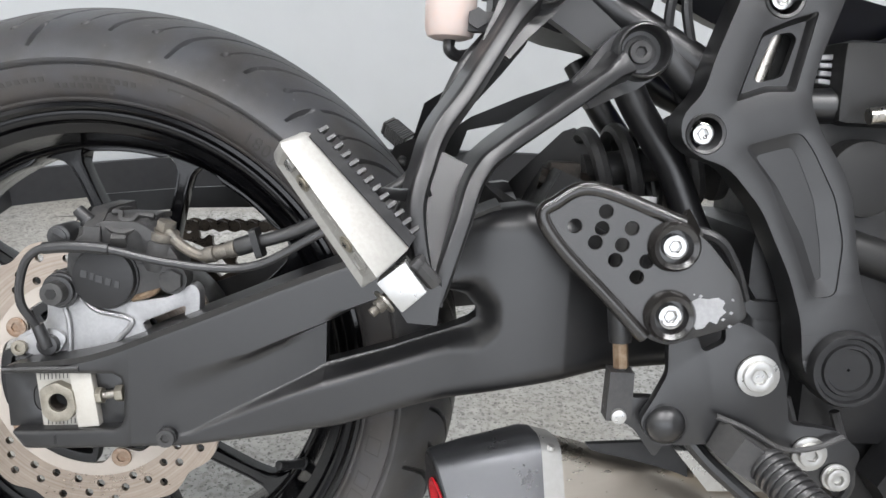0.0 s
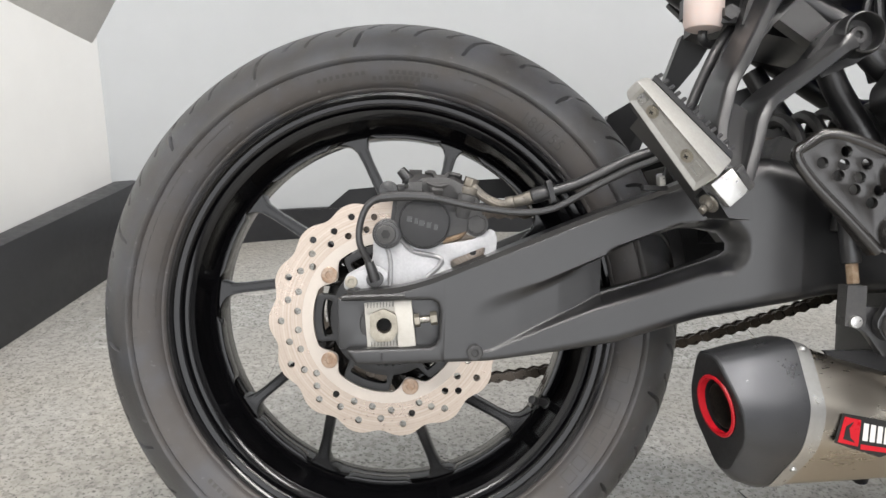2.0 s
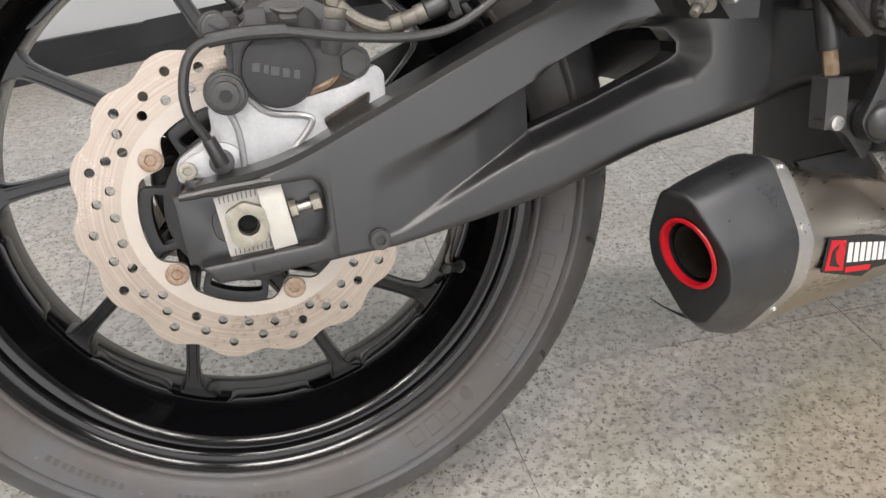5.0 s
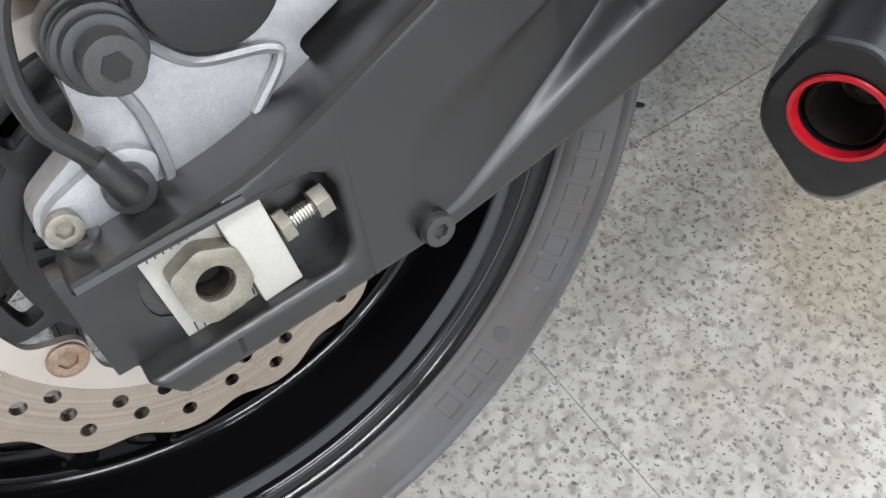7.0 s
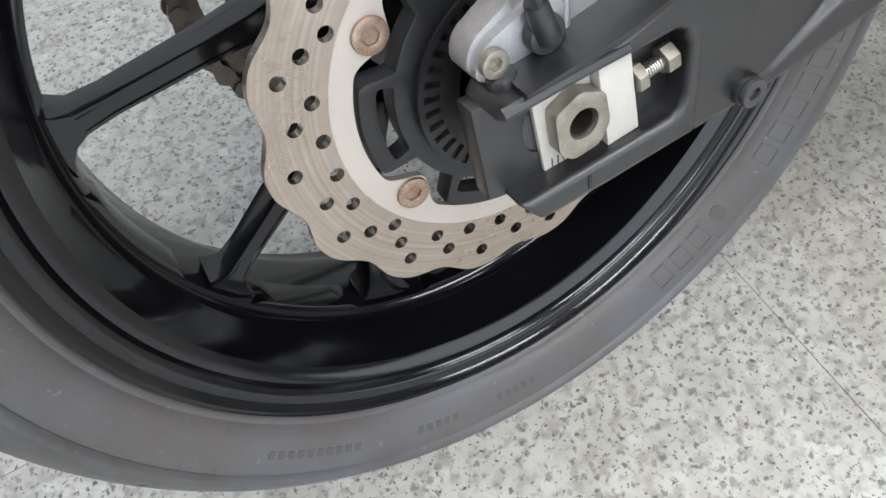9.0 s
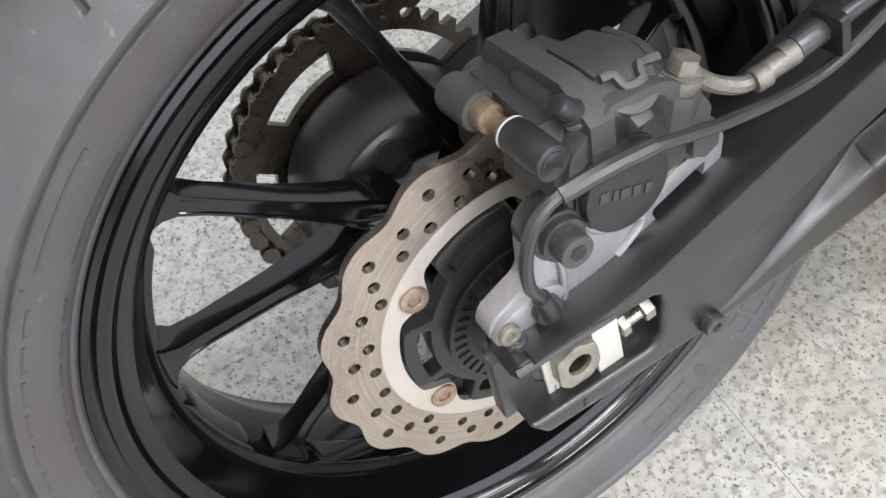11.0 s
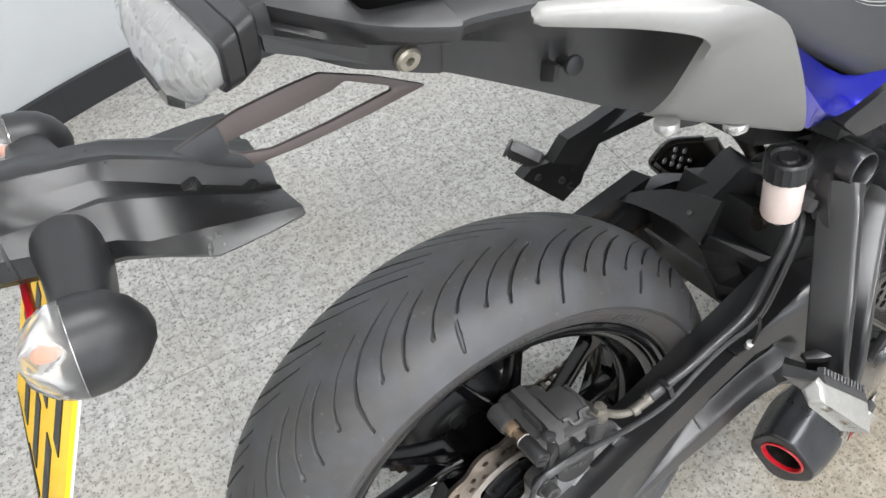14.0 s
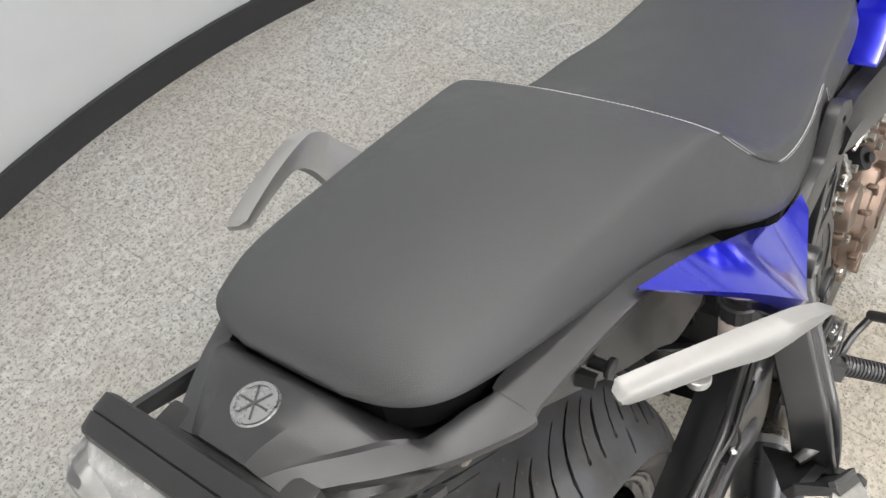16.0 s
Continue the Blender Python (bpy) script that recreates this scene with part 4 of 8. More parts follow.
CREASE = ((0.085, 0.022), (0.095, 0.030), (0.153, 0.049), (0.210, 0.075), (0.258, 0.095), (0.285, 0.1035), (0.305, 0.1045), (0.322, 0.1015), (0.331, 0.091))     # upper edge of the well
CREST = ((0.085, -0.024), (0.108, -0.017), (0.140, 0.001), (0.170, 0.016), (0.188, 0.025), (0.212, 0.0385), (0.261, 0.0535), (0.309, 0.0715), (0.325, 0.0785), (0.331, 0.0835))  # lower edge
OUTER = ((0.085, -0.026), (0.108, -0.0215), (0.182, 0.0125), (0.210, 0.023), (0.261, 0.041), (0.310, 0.062), (0.331, 0.071))


def along(curve, x):
    return np.interp(x, [q[0] for q in curve], [q[1] for q in curve])


OPEN0, OPEN1 = 0.212, 0.331
edge_x = np.linspace(OPEN0, OPEN1, 80)
EDGE = np.concatenate([np.stack([edge_x, along(CREASE, edge_x)], 1), np.stack([edge_x, along(CREST, edge_x)], 1), np.stack([np.full(20, OPEN1), np.linspace(0.0835, 0.091, 20)], 1)])


def ease(t):
    t = np.clip(t, 0, 1)
    return t * t * (3 - 2 * t)


def arm_depth(x, z, lo, hi):
    """How far the cast face lies behind its outermost plane."""
    top, bot, out = along(CREASE, x), along(CREST, x), along(OUTER, x)
    well = np.interp(x, (0.085, 0.13, 0.17, 0.20, 0.213), (0.0, 0.0035, 0.009, 0.015, 0.018))
    ledge = ease((z - out) / np.maximum(1e-3, bot - out))
    inside = ease((top - z) / np.interp(x, (0.09, 0.15, 0.2), (0.02, 0.008, 0.004))) * ledge
    near = np.sqrt(((EDGE[:, 0][None] - x.reshape(-1, 1)) ** 2 + (EDGE[:, 1][None] - z.reshape(-1, 1)) ** 2)).min(1).reshape(x.shape)
    share = np.clip((z - bot) / np.maximum(1e-3, top - bot), 0, 1)
    under = np.interp(x, (0.21, 0.26, 0.31, 0.335), (0.0150, 0.0120, 0.0120, 0.020))
    over = np.interp(x, (0.25, 0.30, 0.335), (0.0035, 0.006, 0.020))
    dish = 0.018 * ease(1 - near / (under + (over - under) * share))
    d = np.where(x <= OPEN0, well * inside, dish * np.where(share > 0.5, ease((x - OPEN0) / 0.03), 1.0))
    d = d - 0.010 * np.exp(-((x - 0.365) / 0.055) ** 2) * ease((x - 0.24) / 0.1) + np.interp(x, (0.40, 0.46, 0.56), (0.0, 0.012, 0.035))
    for gap, r in ((hi - z, np.interp(x, (0.27, 0.36), (0.0045, 0.022))), (z - lo, np.interp(x, (0.12, 0.30, 0.40), (0.0045, 0.011, 0.016)))):
        u = np.clip(1 - gap / r, 0, 1)
        d = d + r * 0.75 * (1 - np.sqrt(1 - u * u))
    return d


def arm_relief():
    xs = np.unique(np.round(np.concatenate([np.linspace(0.060, 0.585, 300), [OPEN0, OPEN1], np.linspace(OPEN1 - 0.004, OPEN1 + 0.004, 5)]), 5))
    lo, hi = along(LO, xs), along(HI, xs)
    a, b = along(CREST, xs), along(CREASE, xs)
    a, b = np.clip(a, lo + 0.004, hi - 0.02), np.clip(b, lo + 0.008, hi - 0.012)
    half = lambda n: 0.5 - 0.5 * np.cos(np.linspace(0, math.pi, n))
    rows = [lo + (a - lo) * f for f in half(31)] + [a + (b - a) * f for f in half(15)[1:]] + [b + (hi - b) * f for f in half(25)[1:]]
    z = np.array(rows)
    x = np.repeat(xs[None], len(rows), 0)
    y = FACE + arm_depth(x, z, lo[None], hi[None])
    bm = bmesh.new()
    vs = [[bm.verts.new((x[i, k], y[i, k], z[i, k])) for k in range(len(xs))] for i in range(len(rows))]
    for i in range(len(rows) - 1):
        for k in range(len(xs) - 1):
            if 30 <= i < 44 and OPEN0 - 1e-6 <= xs[k] < OPEN1 - 1e-6:
                continue
            bm.faces.new((vs[i][k], vs[i][k + 1], vs[i + 1][k + 1], vs[i + 1][k]))
    got = bmesh.ops.extrude_face_region(bm, geom=bm.faces[:])
    for v in [g for g in got["geom"] if isinstance(g, bmesh.types.BMVert)]:
        v.co.y = -0.098
    return bm


ARM_END = [(x, z) for x, z in ARM if x < 0.0585]
ARM_END = ARM_END[:5] + [(0.0600, float(along(HI, 0.0600))), (0.0600, float(along(LO, 0.0600)))] + ARM_END[5:]
tip = plate(ARM_END + NOTCH, FACE, -0.104)
soft = [e for e in tip.edges if len(e.link_faces) == 2 and e.calc_face_angle(0) > radians(50) and not all(v.co.x > 0.0599 for v in e.verts)]
bmesh.ops.bevel(tip, geom=soft, offset=0.004, segments=3, profile=0.6, affect="EDGES", clamp_overlap=True)
arm = part("swingarm", join(tip, arm_relief()), M["satin"], bike, "satin black cast swingarm", 45)
# chamfered upper face that catches the light
part("upper_flange", sweep([(-0.030, -0.106, 0.030), (0.031, -0.106, 0.040), (0.101, -0.106, 0.069), (0.193, -0.106, 0.109), (0.280, -0.106, 0.144), (0.345, -0.106, 0.172)],
                           [(-0.0025, -0.028), (0.0025, -0.030), (0.004, 0.0), (0.0025, 0.028), (-0.0025, 0.028)]), M["satin"], arm)
part("slot_back", plate([(-0.047, 0.024), (0.056, 0.028), (0.056, -0.022), (-0.044, -0.026)], -0.1195, -0.108, [rounded([(-0.024, 0.013), (0.02, 0.013), (0.02, -0.013), (-0.024, -0.013)], 0.012)], 0.001), M["satin"], arm)
part("arm_far", plate([(x, max(z, -0.01 + 0.14 * x) if 0.06 < x else z) for x, z in ARM] + NOTCH, 0.113, 0.139, [ring(0.1315, 0.0465, 0.0115, 24)], 0.003, 2), M["satin"], arm)
part("cross_brace", bevelled(loft([[(x, y, z) for x, z in ((0.345, 0.160), (0.375, 0.165), (0.45, 0.13), (0.45, 0.06), (0.37, 0.045))] for y in (-0.110, -0.07, 0.07, 0.110)]), 0.008, 3), M["satin"], arm)
part("screw_boss", rod((0.0895, -0.1375, -0.0225), (0.0895, -0.120, -0.0225), 0.0080, n=28, bevel=0.001), M["satin"], arm)
bolt(arm, 0.0895, -0.1372, -0.0225, 0.0074, M["cast"], 0.004, name="spool_screw", label="small black socket screw")
part("rubber_plug", join(rod((-0.030, -0.118, 0.026), (-0.031, -0.118, 0.0345), 0.0068, n=24, bevel=0.0016), rod((-0.031, -0.118, 0.0338), (-0.0311, -0.118, 0.0352), 0.0046, n=20, bevel=0.0005)), M["hose"], arm, "small black rubber plug")
part("index_line", box(-0.0015, FACE - 0.0005, -0.033, 0.0003, FACE + 0.001, -0.026), M["ink"], arm)
part("end_lip", sweep([(-0.0405, -0.1325, 0.0262), (-0.01, -0.1325, 0.0285), (0.02, -0.1325, 0.0300)], ring(0, 0, 0.0030, 8)), M["satin"], arm)

# chain adjuster with axle nut
adj = part("chain_adjuster", plate([(-0.0205, 0.0205), (0.009, 0.0235), (0.0145, -0.0215), (-0.0155, -0.0255)], -0.1215, -0.1185, [ring(-0.0005, -0.0005, 0.0128, 20)], 0.0006), M["white_plate"], bike, "pale stamped adjuster plate with scale lines")
for k in range(9):
    x = -0.017 + 0.0031 * k
    part("scale_line", box(x, -0.1219, 0.0155 + 0.0003 * k, x + 0.0006, -0.1213, 0.0205 + 0.0003 * k), M["cast"], adj)
    part("scale_line", box(x + 0.005, -0.1219, -0.0225 + 0.0003 * k, x + 0.0056, -0.1213, -0.018 + 0.0003 * k), M["cast"], adj)
part("adjuster_block", plate([(0.0092, 0.0240), (0.0262, 0.0255), (0.0322, -0.0195), (0.0150, -0.0215)], -0.1275, -0.1185, (), 0.0007), M["white_plate"], adj, "pale folded end block")
nut = part("axle_nut", plate(rounded([(-0.0140, 0.0100), (-0.0010, 0.0163), (0.0120, 0.0105), (0.0145, -0.0060), (0.0085, -0.0155), (-0.0055, -0.0172), (-0.0125, -0.0110)], 0.003), -0.1295, -0.121, [ring(0.0005, -0.0005, 0.0076, 28)], 0.0012), M["nut"], bike, "weathered grey axle nut")
# near-black disc and sooty-coloured wall paint the shade inside the hollow axle
part("axle_hole", plate(ring(0.0005, -0.0005, 0.0072, 24), -0.1180, -0.1170), M["groove"], nut, "dark disc painted as the shade in the hollow axle")
part("axle_end", lathe([(-0.1275, 0.0076), (-0.1275, 0.0066), (-0.1170, 0.0064), (-0.1170, 0.0076)], 28), M["soot"], nut)
screw = part("adjuster_bolt", rod((0.0330, -0.1245, 0.0055), (0.0455, -0.1245, 0.0075), 0.0032, n=12), M["zinc"], bike, "zinc adjuster bolt with lock nut")
part("bolt_head", rod((0.0455, -0.1245, 0.0075), (0.0520, -0.1245, 0.0085), 0.0068, n=6, bevel=0.0005), M["nut"], screw)
part("lock_nut", rod((0.0300, -0.1245, 0.0050), (0.0350, -0.1245, 0.0058), 0.0068, n=6, bevel=0.0005), M["nut"], screw)
for k in range(7):
    part("thread", rod((0.0358 + 0.0013 * k, -0.1245, 0.006 + 0.0002 * k), (0.0364 + 0.0013 * k, -0.1245, 0.0061 + 0.0002 * k), 0.0037, n=12), M["steel"], screw)

# ---- rear brake ----
BR = [(-0.043, 0.036), (-0.040, 0.047), (-0.032, 0.052), (-0.014, 0.062), (-0.014, 0.084), (-0.004, 0.098), (0.012, 0.096), (0.02, 0.080), (0.050, 0.080), (0.085, 0.086), (0.103, 0.098),
      (0.109, 0.092), (0.108, 0.062), (0.060, 0.030), (0.020, 0.018), (-0.010, 0.018), (-0.034, 0.027)]
bracket = part("caliper_bracket", plate(rounded(BR, 0.006, 3), -0.112, -0.098, [rounded([(0.062, 0.064), (0.098, 0.080), (0.096, 0.068), (0.066, 0.055)], 0.004)], 0.003, 2), M["alu"], bike, "pale cast aluminium caliper bracket")
part("rib", sweep([(-0.006, -0.112, 0.086), (0.003, -0.1135, 0.066), (0.004, -0.1135, 0.040), (0.000, -0.112, 0.026)], ring(0, 0, 0.0022, 8)), M["alu"], bracket)
part("rib", sweep([(0.012, -0.112, 0.086), (0.026, -0.1135, 0.073), (0.050, -0.1135, 0.068), (0.054, -0.1135, 0.062), (0.040, -0.112, 0.046)], ring(0, 0, 0.0024, 8)), M["alu"], bracket)
front_cast = plate(rounded([(0.006, 0.094), (0.010, 0.128), (0.022, 0.138), (0.034, 0.146), (0.062, 0.146), (0.080, 0.136), (0.094, 0.118), (0.090, 0.098), (0.060, 0.088), (0.036, 0.078), (0.014, 0.086)], 0.004, 2), -0.117, -0.084, (), 0.0025, 2)
top_cast = bevelled(loft([[(x0, y, 0.112), (x0 - 0.002, y, z), (x1 - 0.006, y, z), (x1 + 0.004, y, z - 0.012), (x1 + 0.004, y, 0.112)] for y, x0, x1, z in ((-0.054, 0.036, 0.066, 0.136), (-0.061, 0.035, 0.069, 0.1490), (-0.084, 0.033, 0.075, 0.1512), (-0.103, 0.031, 0.072, 0.150), (-0.117, 0.033, 0.068, 0.139))]), 0.0022, 2, 25)
left_bar = bevelled(loft([[(x - 0.0075, y, 0.108), (x - 0.0075, y, z), (x + 0.0055, y, z), (x + 0.0075, y, 0.108)] for y, x, z in ((-0.034, 0.024, 0.143), (-0.040, 0.0245, 0.1545), (-0.098, 0.0265, 0.1545), (-0.119, 0.0275, 0.141), (-0.120, 0.0275, 0.128))]), 0.0025, 2, 25)
left_step = bevelled(loft([[(0.002, y, 0.098), (0.005, y, z), (0.020, y, z), (0.020, y, 0.098)] for y, z in ((-0.036, 0.132), (-0.042, 0.142), (-0.098, 0.138), (-0.112, 0.126))]), 0.003, 2, 25)
bridge = bevelled(loft([[(0.028, y, 0.112), (0.029, y, z), (0.050 - g, y, z), (0.056 - g, y, z - 0.010), (0.058 - g, y, 0.112)] for y, z, g in ((-0.038, 0.134, 0.006), (-0.043, 0.1455, 0.003), (-0.066, 0.1475, 0.0))]), 0.0022, 2, 25)
far_body = plate(rounded([(-0.002, 0.094), (0.000, 0.130), (0.010, 0.141), (0.036, 0.140), (0.056, 0.126), (0.062, 0.100), (0.04, 0.084)], 0.005, 2), -0.058, -0.030, (), 0.004, 2)
caliper = part("brake_caliper", join(front_cast, top_cast, bridge, left_bar, left_step, far_body), M["cast"], bike, "dark grey cast brake caliper")
part("piston_cap", join(rod((0.0365, -0.125, 0.1015), (0.0365, -0.10, 0.1015), 0.0246, 0.0255, 40, 0.002), plate(ring(0.0365, 0.1015, 0.0262, 40), -0.119, -0.11, (), 0.001)), M["dark"], caliper, "round matt black piston cap")
for k, (x, w) in enumerate(((0.022, 0.005), (0.0285, 0.003), (0.034, 0.0055), (0.041, 0.0045), (0.048, 0.004))):
    part("maker_bar", moved(box(-w / 2, -0.1256, -0.0028, w / 2, -0.1246, 0.0028), Matrix.Translation((x, 0, 0.1045 - 0.004 * k * 0.45)) @ Matrix.Rotation(radians(8), 4, "Y")), M["hose"], caliper)
# ribs and a stepped channel on the sloping front
for pts, w in (([(0.037, -0.1035, 0.1515), (0.044, -0.1045, 0.1510), (0.046, -0.110, 0.1465), (0.056, -0.110, 0.1465), (0.058, -0.1045, 0.1505), (0.070, -0.1035, 0.1490)], 0.0022),
               ([(0.036, -0.113, 0.1425), (0.043, -0.1165, 0.1385), (0.052, -0.1165, 0.1375), (0.060, -0.113, 0.1410), (0.066, -0.110, 0.1420)], 0.0028)):
    part("casting_rib", sweep(pts, rounded([(-w, -w), (w, -w), (w, w), (-w, w)], w * 0.5, 2), 2, None, (0, -1, 1)), M["cast"], caliper)
part("casting_rib", sweep([(0.0365, -0.066, 0.1505), (0.0360, -0.088, 0.1525), (0.0375, -0.101, 0.1505)], rounded([(-0.0016, -0.0016), (0.0016, -0.0016), (0.0016, 0.0016), (-0.0016, 0.0016)], 0.0006, 2), 3, None, (0, 0, 1)), M["cast"], caliper)
part("casting_rib", sweep([(0.0690, -0.066, 0.1475), (0.0705, -0.088, 0.1495), (0.0690, -0.101, 0.1480)], rounded([(-0.0022, -0.0022), (0.0022, -0.0022), (0.0022, 0.0022), (-0.0022, 0.0022)], 0.0008, 2), 3, None, (0, 0, 1)), M["cast"], caliper)
part("casting_rib", moved(box(-0.006, -0.006, -0.006, 0.006, 0.006, 0.006, 0.002), pose(0.047, -0.115, 0.132, 35, 0, 10)), M["cast"], caliper)
part("casting_rib", moved(box(-0.003, -0.014, -0.008, 0.003, 0.014, 0.008, 0.002), pose(0.017, -0.078, 0.140, 0, 12, 4)), M["cast"], caliper)
part("pad_pin", join(rod((0.000, -0.119, 0.132), (-0.001, -0.088, 0.132), 0.0094, n=24, bevel=0.0018), rod((0.0, -0.1198, 0.132), (0.0, -0.1185, 0.132), 0.0066, n=20, bevel=0.0004)), M["hose"], caliper, "black capped slide pin")
part("pin_slot", moved(box(-0.0045, -0.1203, -0.0008, 0.0045, -0.1195, 0.0008), pose(0.0, 0, 0.132, 0, 30, 0)), M["ink"], caliper)
part("slide_pin", join(rod((-0.001, -0.090, 0.132), (-0.003, -0.058, 0.132), 0.0046, n=14), rod((-0.001, -0.089, 0.132), (-0.0012, -0.085, 0.132), 0.0085, n=20, bevel=0.001), rod((-0.0022, -0.072, 0.132), (-0.003, -0.062, 0.132), 0.0080, n=20, bevel=0.001)), M["rust"], caliper, "rusty slide pin")
part("pin_seal", rod((-0.001, -0.0885, 0.132), (-0.001, -0.0875, 0.132), 0.0092, n=20), M["paper"], caliper)
part("pin_boss", join(rod((-0.003, -0.063, 0.132), (-0.004, -0.036, 0.132), 0.0115, n=22, bevel=0.003), box(-0.003, -0.058, 0.118, 0.014, -0.036, 0.141, 0.003)), M["cast"], caliper)
part("bleed_nipple", join(rod((0.021, -0.1065, 0.142), (0.0105, -0.108, 0.1535), 0.0062, 0.0048, 18, 0.0014), rod((0.019, -0.1065, 0.1435), (0.0175, -0.1068, 0.1455), 0.0070, n=18, bevel=0.0006)), M["hose"], caliper, "bleed nipple under a rubber cap")
part("nipple_hex", rod((0.0265, -0.1055, 0.1350), (0.0208, -0.1063, 0.1420), 0.0074, n=6, bevel=0.0006), M["polish"], caliper)
part("banjo_boss", rod((0.073, -0.104, 0.108), (0.0785, -0.107, 0.132), 0.0145, 0.0135, 28, 0.0025), M["cast"], caliper)
part("banjo_bolt", join(rod((0.0785, -0.107, 0.132), (0.0800, -0.108, 0.139), 0.0118, n=28, bevel=0.001), rod((0.080, -0.108, 0.139), (0.0825, -0.109, 0.147), 0.0078, n=6, bevel=0.0008)), M["zinc"], caliper, "tarnished banjo bolt")
part("lug_bolt", join(rod((0.088, -0.121, 0.101), (0.088, -0.10, 0.101), 0.0098, n=6, bevel=0.001), rod((0.088, -0.116, 0.101), (0.088, -0.10, 0.101), 0.0118, n=24)), M["cast"], caliper)
part("piston_boot", sweep([(0.055, -0.113, 0.084), (0.070, -0.113, 0.089), (0.078, -0.113, 0.098)], ring(0, 0, 0.0035, 8)), M["rust"], caliper)
slide = part("slide_bolt", rod((0.0, -0.134, 0.089), (0.0, -0.122, 0.089), 0.0092, n=24, bevel=0.001), M["cast"], bike, "socket bolt in a ribbed rubber boot")
part("socket", plate(ring(0.0, 0.089, 0.0046, 6), -0.1346, -0.132), M["ink"], slide)
for k, (r, y0, y1) in enumerate(((0.0125, -0.124, -0.119), (0.0145, -0.1195, -0.115), (0.0125, -0.1155, -0.111), (0.0155, -0.1115, -0.100))):
    part("boot_rib", rod((0.0, y0, 0.089), (0.0, y1, 0.089), r, n=28, bevel=0.0012), M["hose"], slide)

# wheel-speed sensor and its lead, brake hose
sensor = part("speed_sensor", plate(rounded([(-0.043, 0.034), (-0.037, 0.047), (-0.008, 0.058), (0.004, 0.050), (-0.004, 0.036), (-0.03, 0.029)], 0.006), -0.117, -0.108, (), 0.0015), M["alu"], bike, "speed sensor with a black lead")
bolt(sensor, -0.034, -0.1175, 0.0405, 0.0062, M["nut"], 0.004, name="sensor_bolt")
part("sensor_head", join(rod((-0.0105, -0.123, 0.044), (-0.0105, -0.112, 0.044), 0.0085, n=24, bevel=0.0015), rod((-0.010, -0.122, 0.0425), (-0.0165, -0.124, 0.0615), 0.0056, 0.0048, 16, 0.0008)), M["hose"], sensor)
part("sensor_lead", tube([(-0.0155, -0.124, 0.058), (-0.019, -0.127, 0.066), (-0.0255, -0.130, 0.080), (-0.0255, -0.130, 0.098), (-0.018, -0.130, 0.117), (-0.001, -0.130, 0.1255), (0.038, -0.131, 0.1265), (0.084, -0.131, 0.1185),
                          (0.129, -0.130, 0.1145), (0.163, -0.130, 0.120), (0.205, -0.131, 0.144), (0.236, -0.133, 0.160), (0.262, -0.138, 0.172), (0.280, -0.139, 0.186), (0.2925, -0.139, 0.208), (0.3055, -0.140, 0.243), (0.3190, -0.138, 0.276), (0.335, -0.122, 0.297)], 0.0034, 10), M["hose"], sensor)
part("lead_sleeve", tube([(-0.006, -0.1305, 0.1245), (0.010, -0.131, 0.1265), (0.026, -0.131, 0.127), (0.045, -0.131, 0.1262)], 0.0047, 10), M["hose"], sensor)
hose = part("brake_hose", tube([(0.150, -0.122, 0.1335), (0.170, -0.123, 0.139), (0.192, -0.125, 0.1475), (0.231, -0.129, 0.168), (0.256, -0.130, 0.178), (0.273, -0.130, 0.190), (0.2845, -0.130, 0.208), (0.2975, -0.132, 0.243), (0.3120, -0.132, 0.276), (0.330, -0.118, 0.300)], 0.0053, 12), M["hose"], bike, "thick black brake hose")
part("pipe", tube([(0.081, -0.110, 0.141), (0.094, -0.113, 0.129), (0.110, -0.117, 0.122), (0.122, -0.119, 0.124)], 0.0046, 10), M["zinc"], hose)
for x0, z0, x1, z1, r, mt in ((0.116, 0.1225, 0.124, 0.1245, 0.0065, "zinc"), (0.124, 0.1245, 0.134, 0.1275, 0.0057, "zinc"), (0.134, 0.1275, 0.141, 0.130, 0.0068, "zinc"), (0.141, 0.130, 0.158, 0.136, 0.0074, "hose")):
    part("ferrule", rod((x0, -0.1195, z0), (x1, -0.121, z1), r, n=16, bevel=0.0008), M[mt], hose)
clip = part("hose_clip", tube([(0.262, -0.145, 0.150), (0.266, -0.147, 0.168), (0.272, -0.142, 0.180), (0.277, -0.128, 0.182), (0.276, -0.122, 0.165)], 0.0019, 8), M["dark"], bike, "black wire hose clip with a small bolt")
part("clip_bolt", rod((0.262, -0.140, 0.145), (0.260, -0.144, 0.154), 0.0048, n=6, bevel=0.0006), M["polish"], clip)
part("clip_tab", box(0.245, -0.142, 0.139, 0.268, -0.128, 0.144, 0.001), M["dark"], clip)
part("hose_strap", sweep([(0.155, -0.1255, 0.137), (0.160, -0.1255, 0.1385)], rounded([(-0.014, -0.009), (0.009, -0.009), (0.009, 0.009), (-0.014, 0.009)], 0.003), 2), M["dark"], hose)


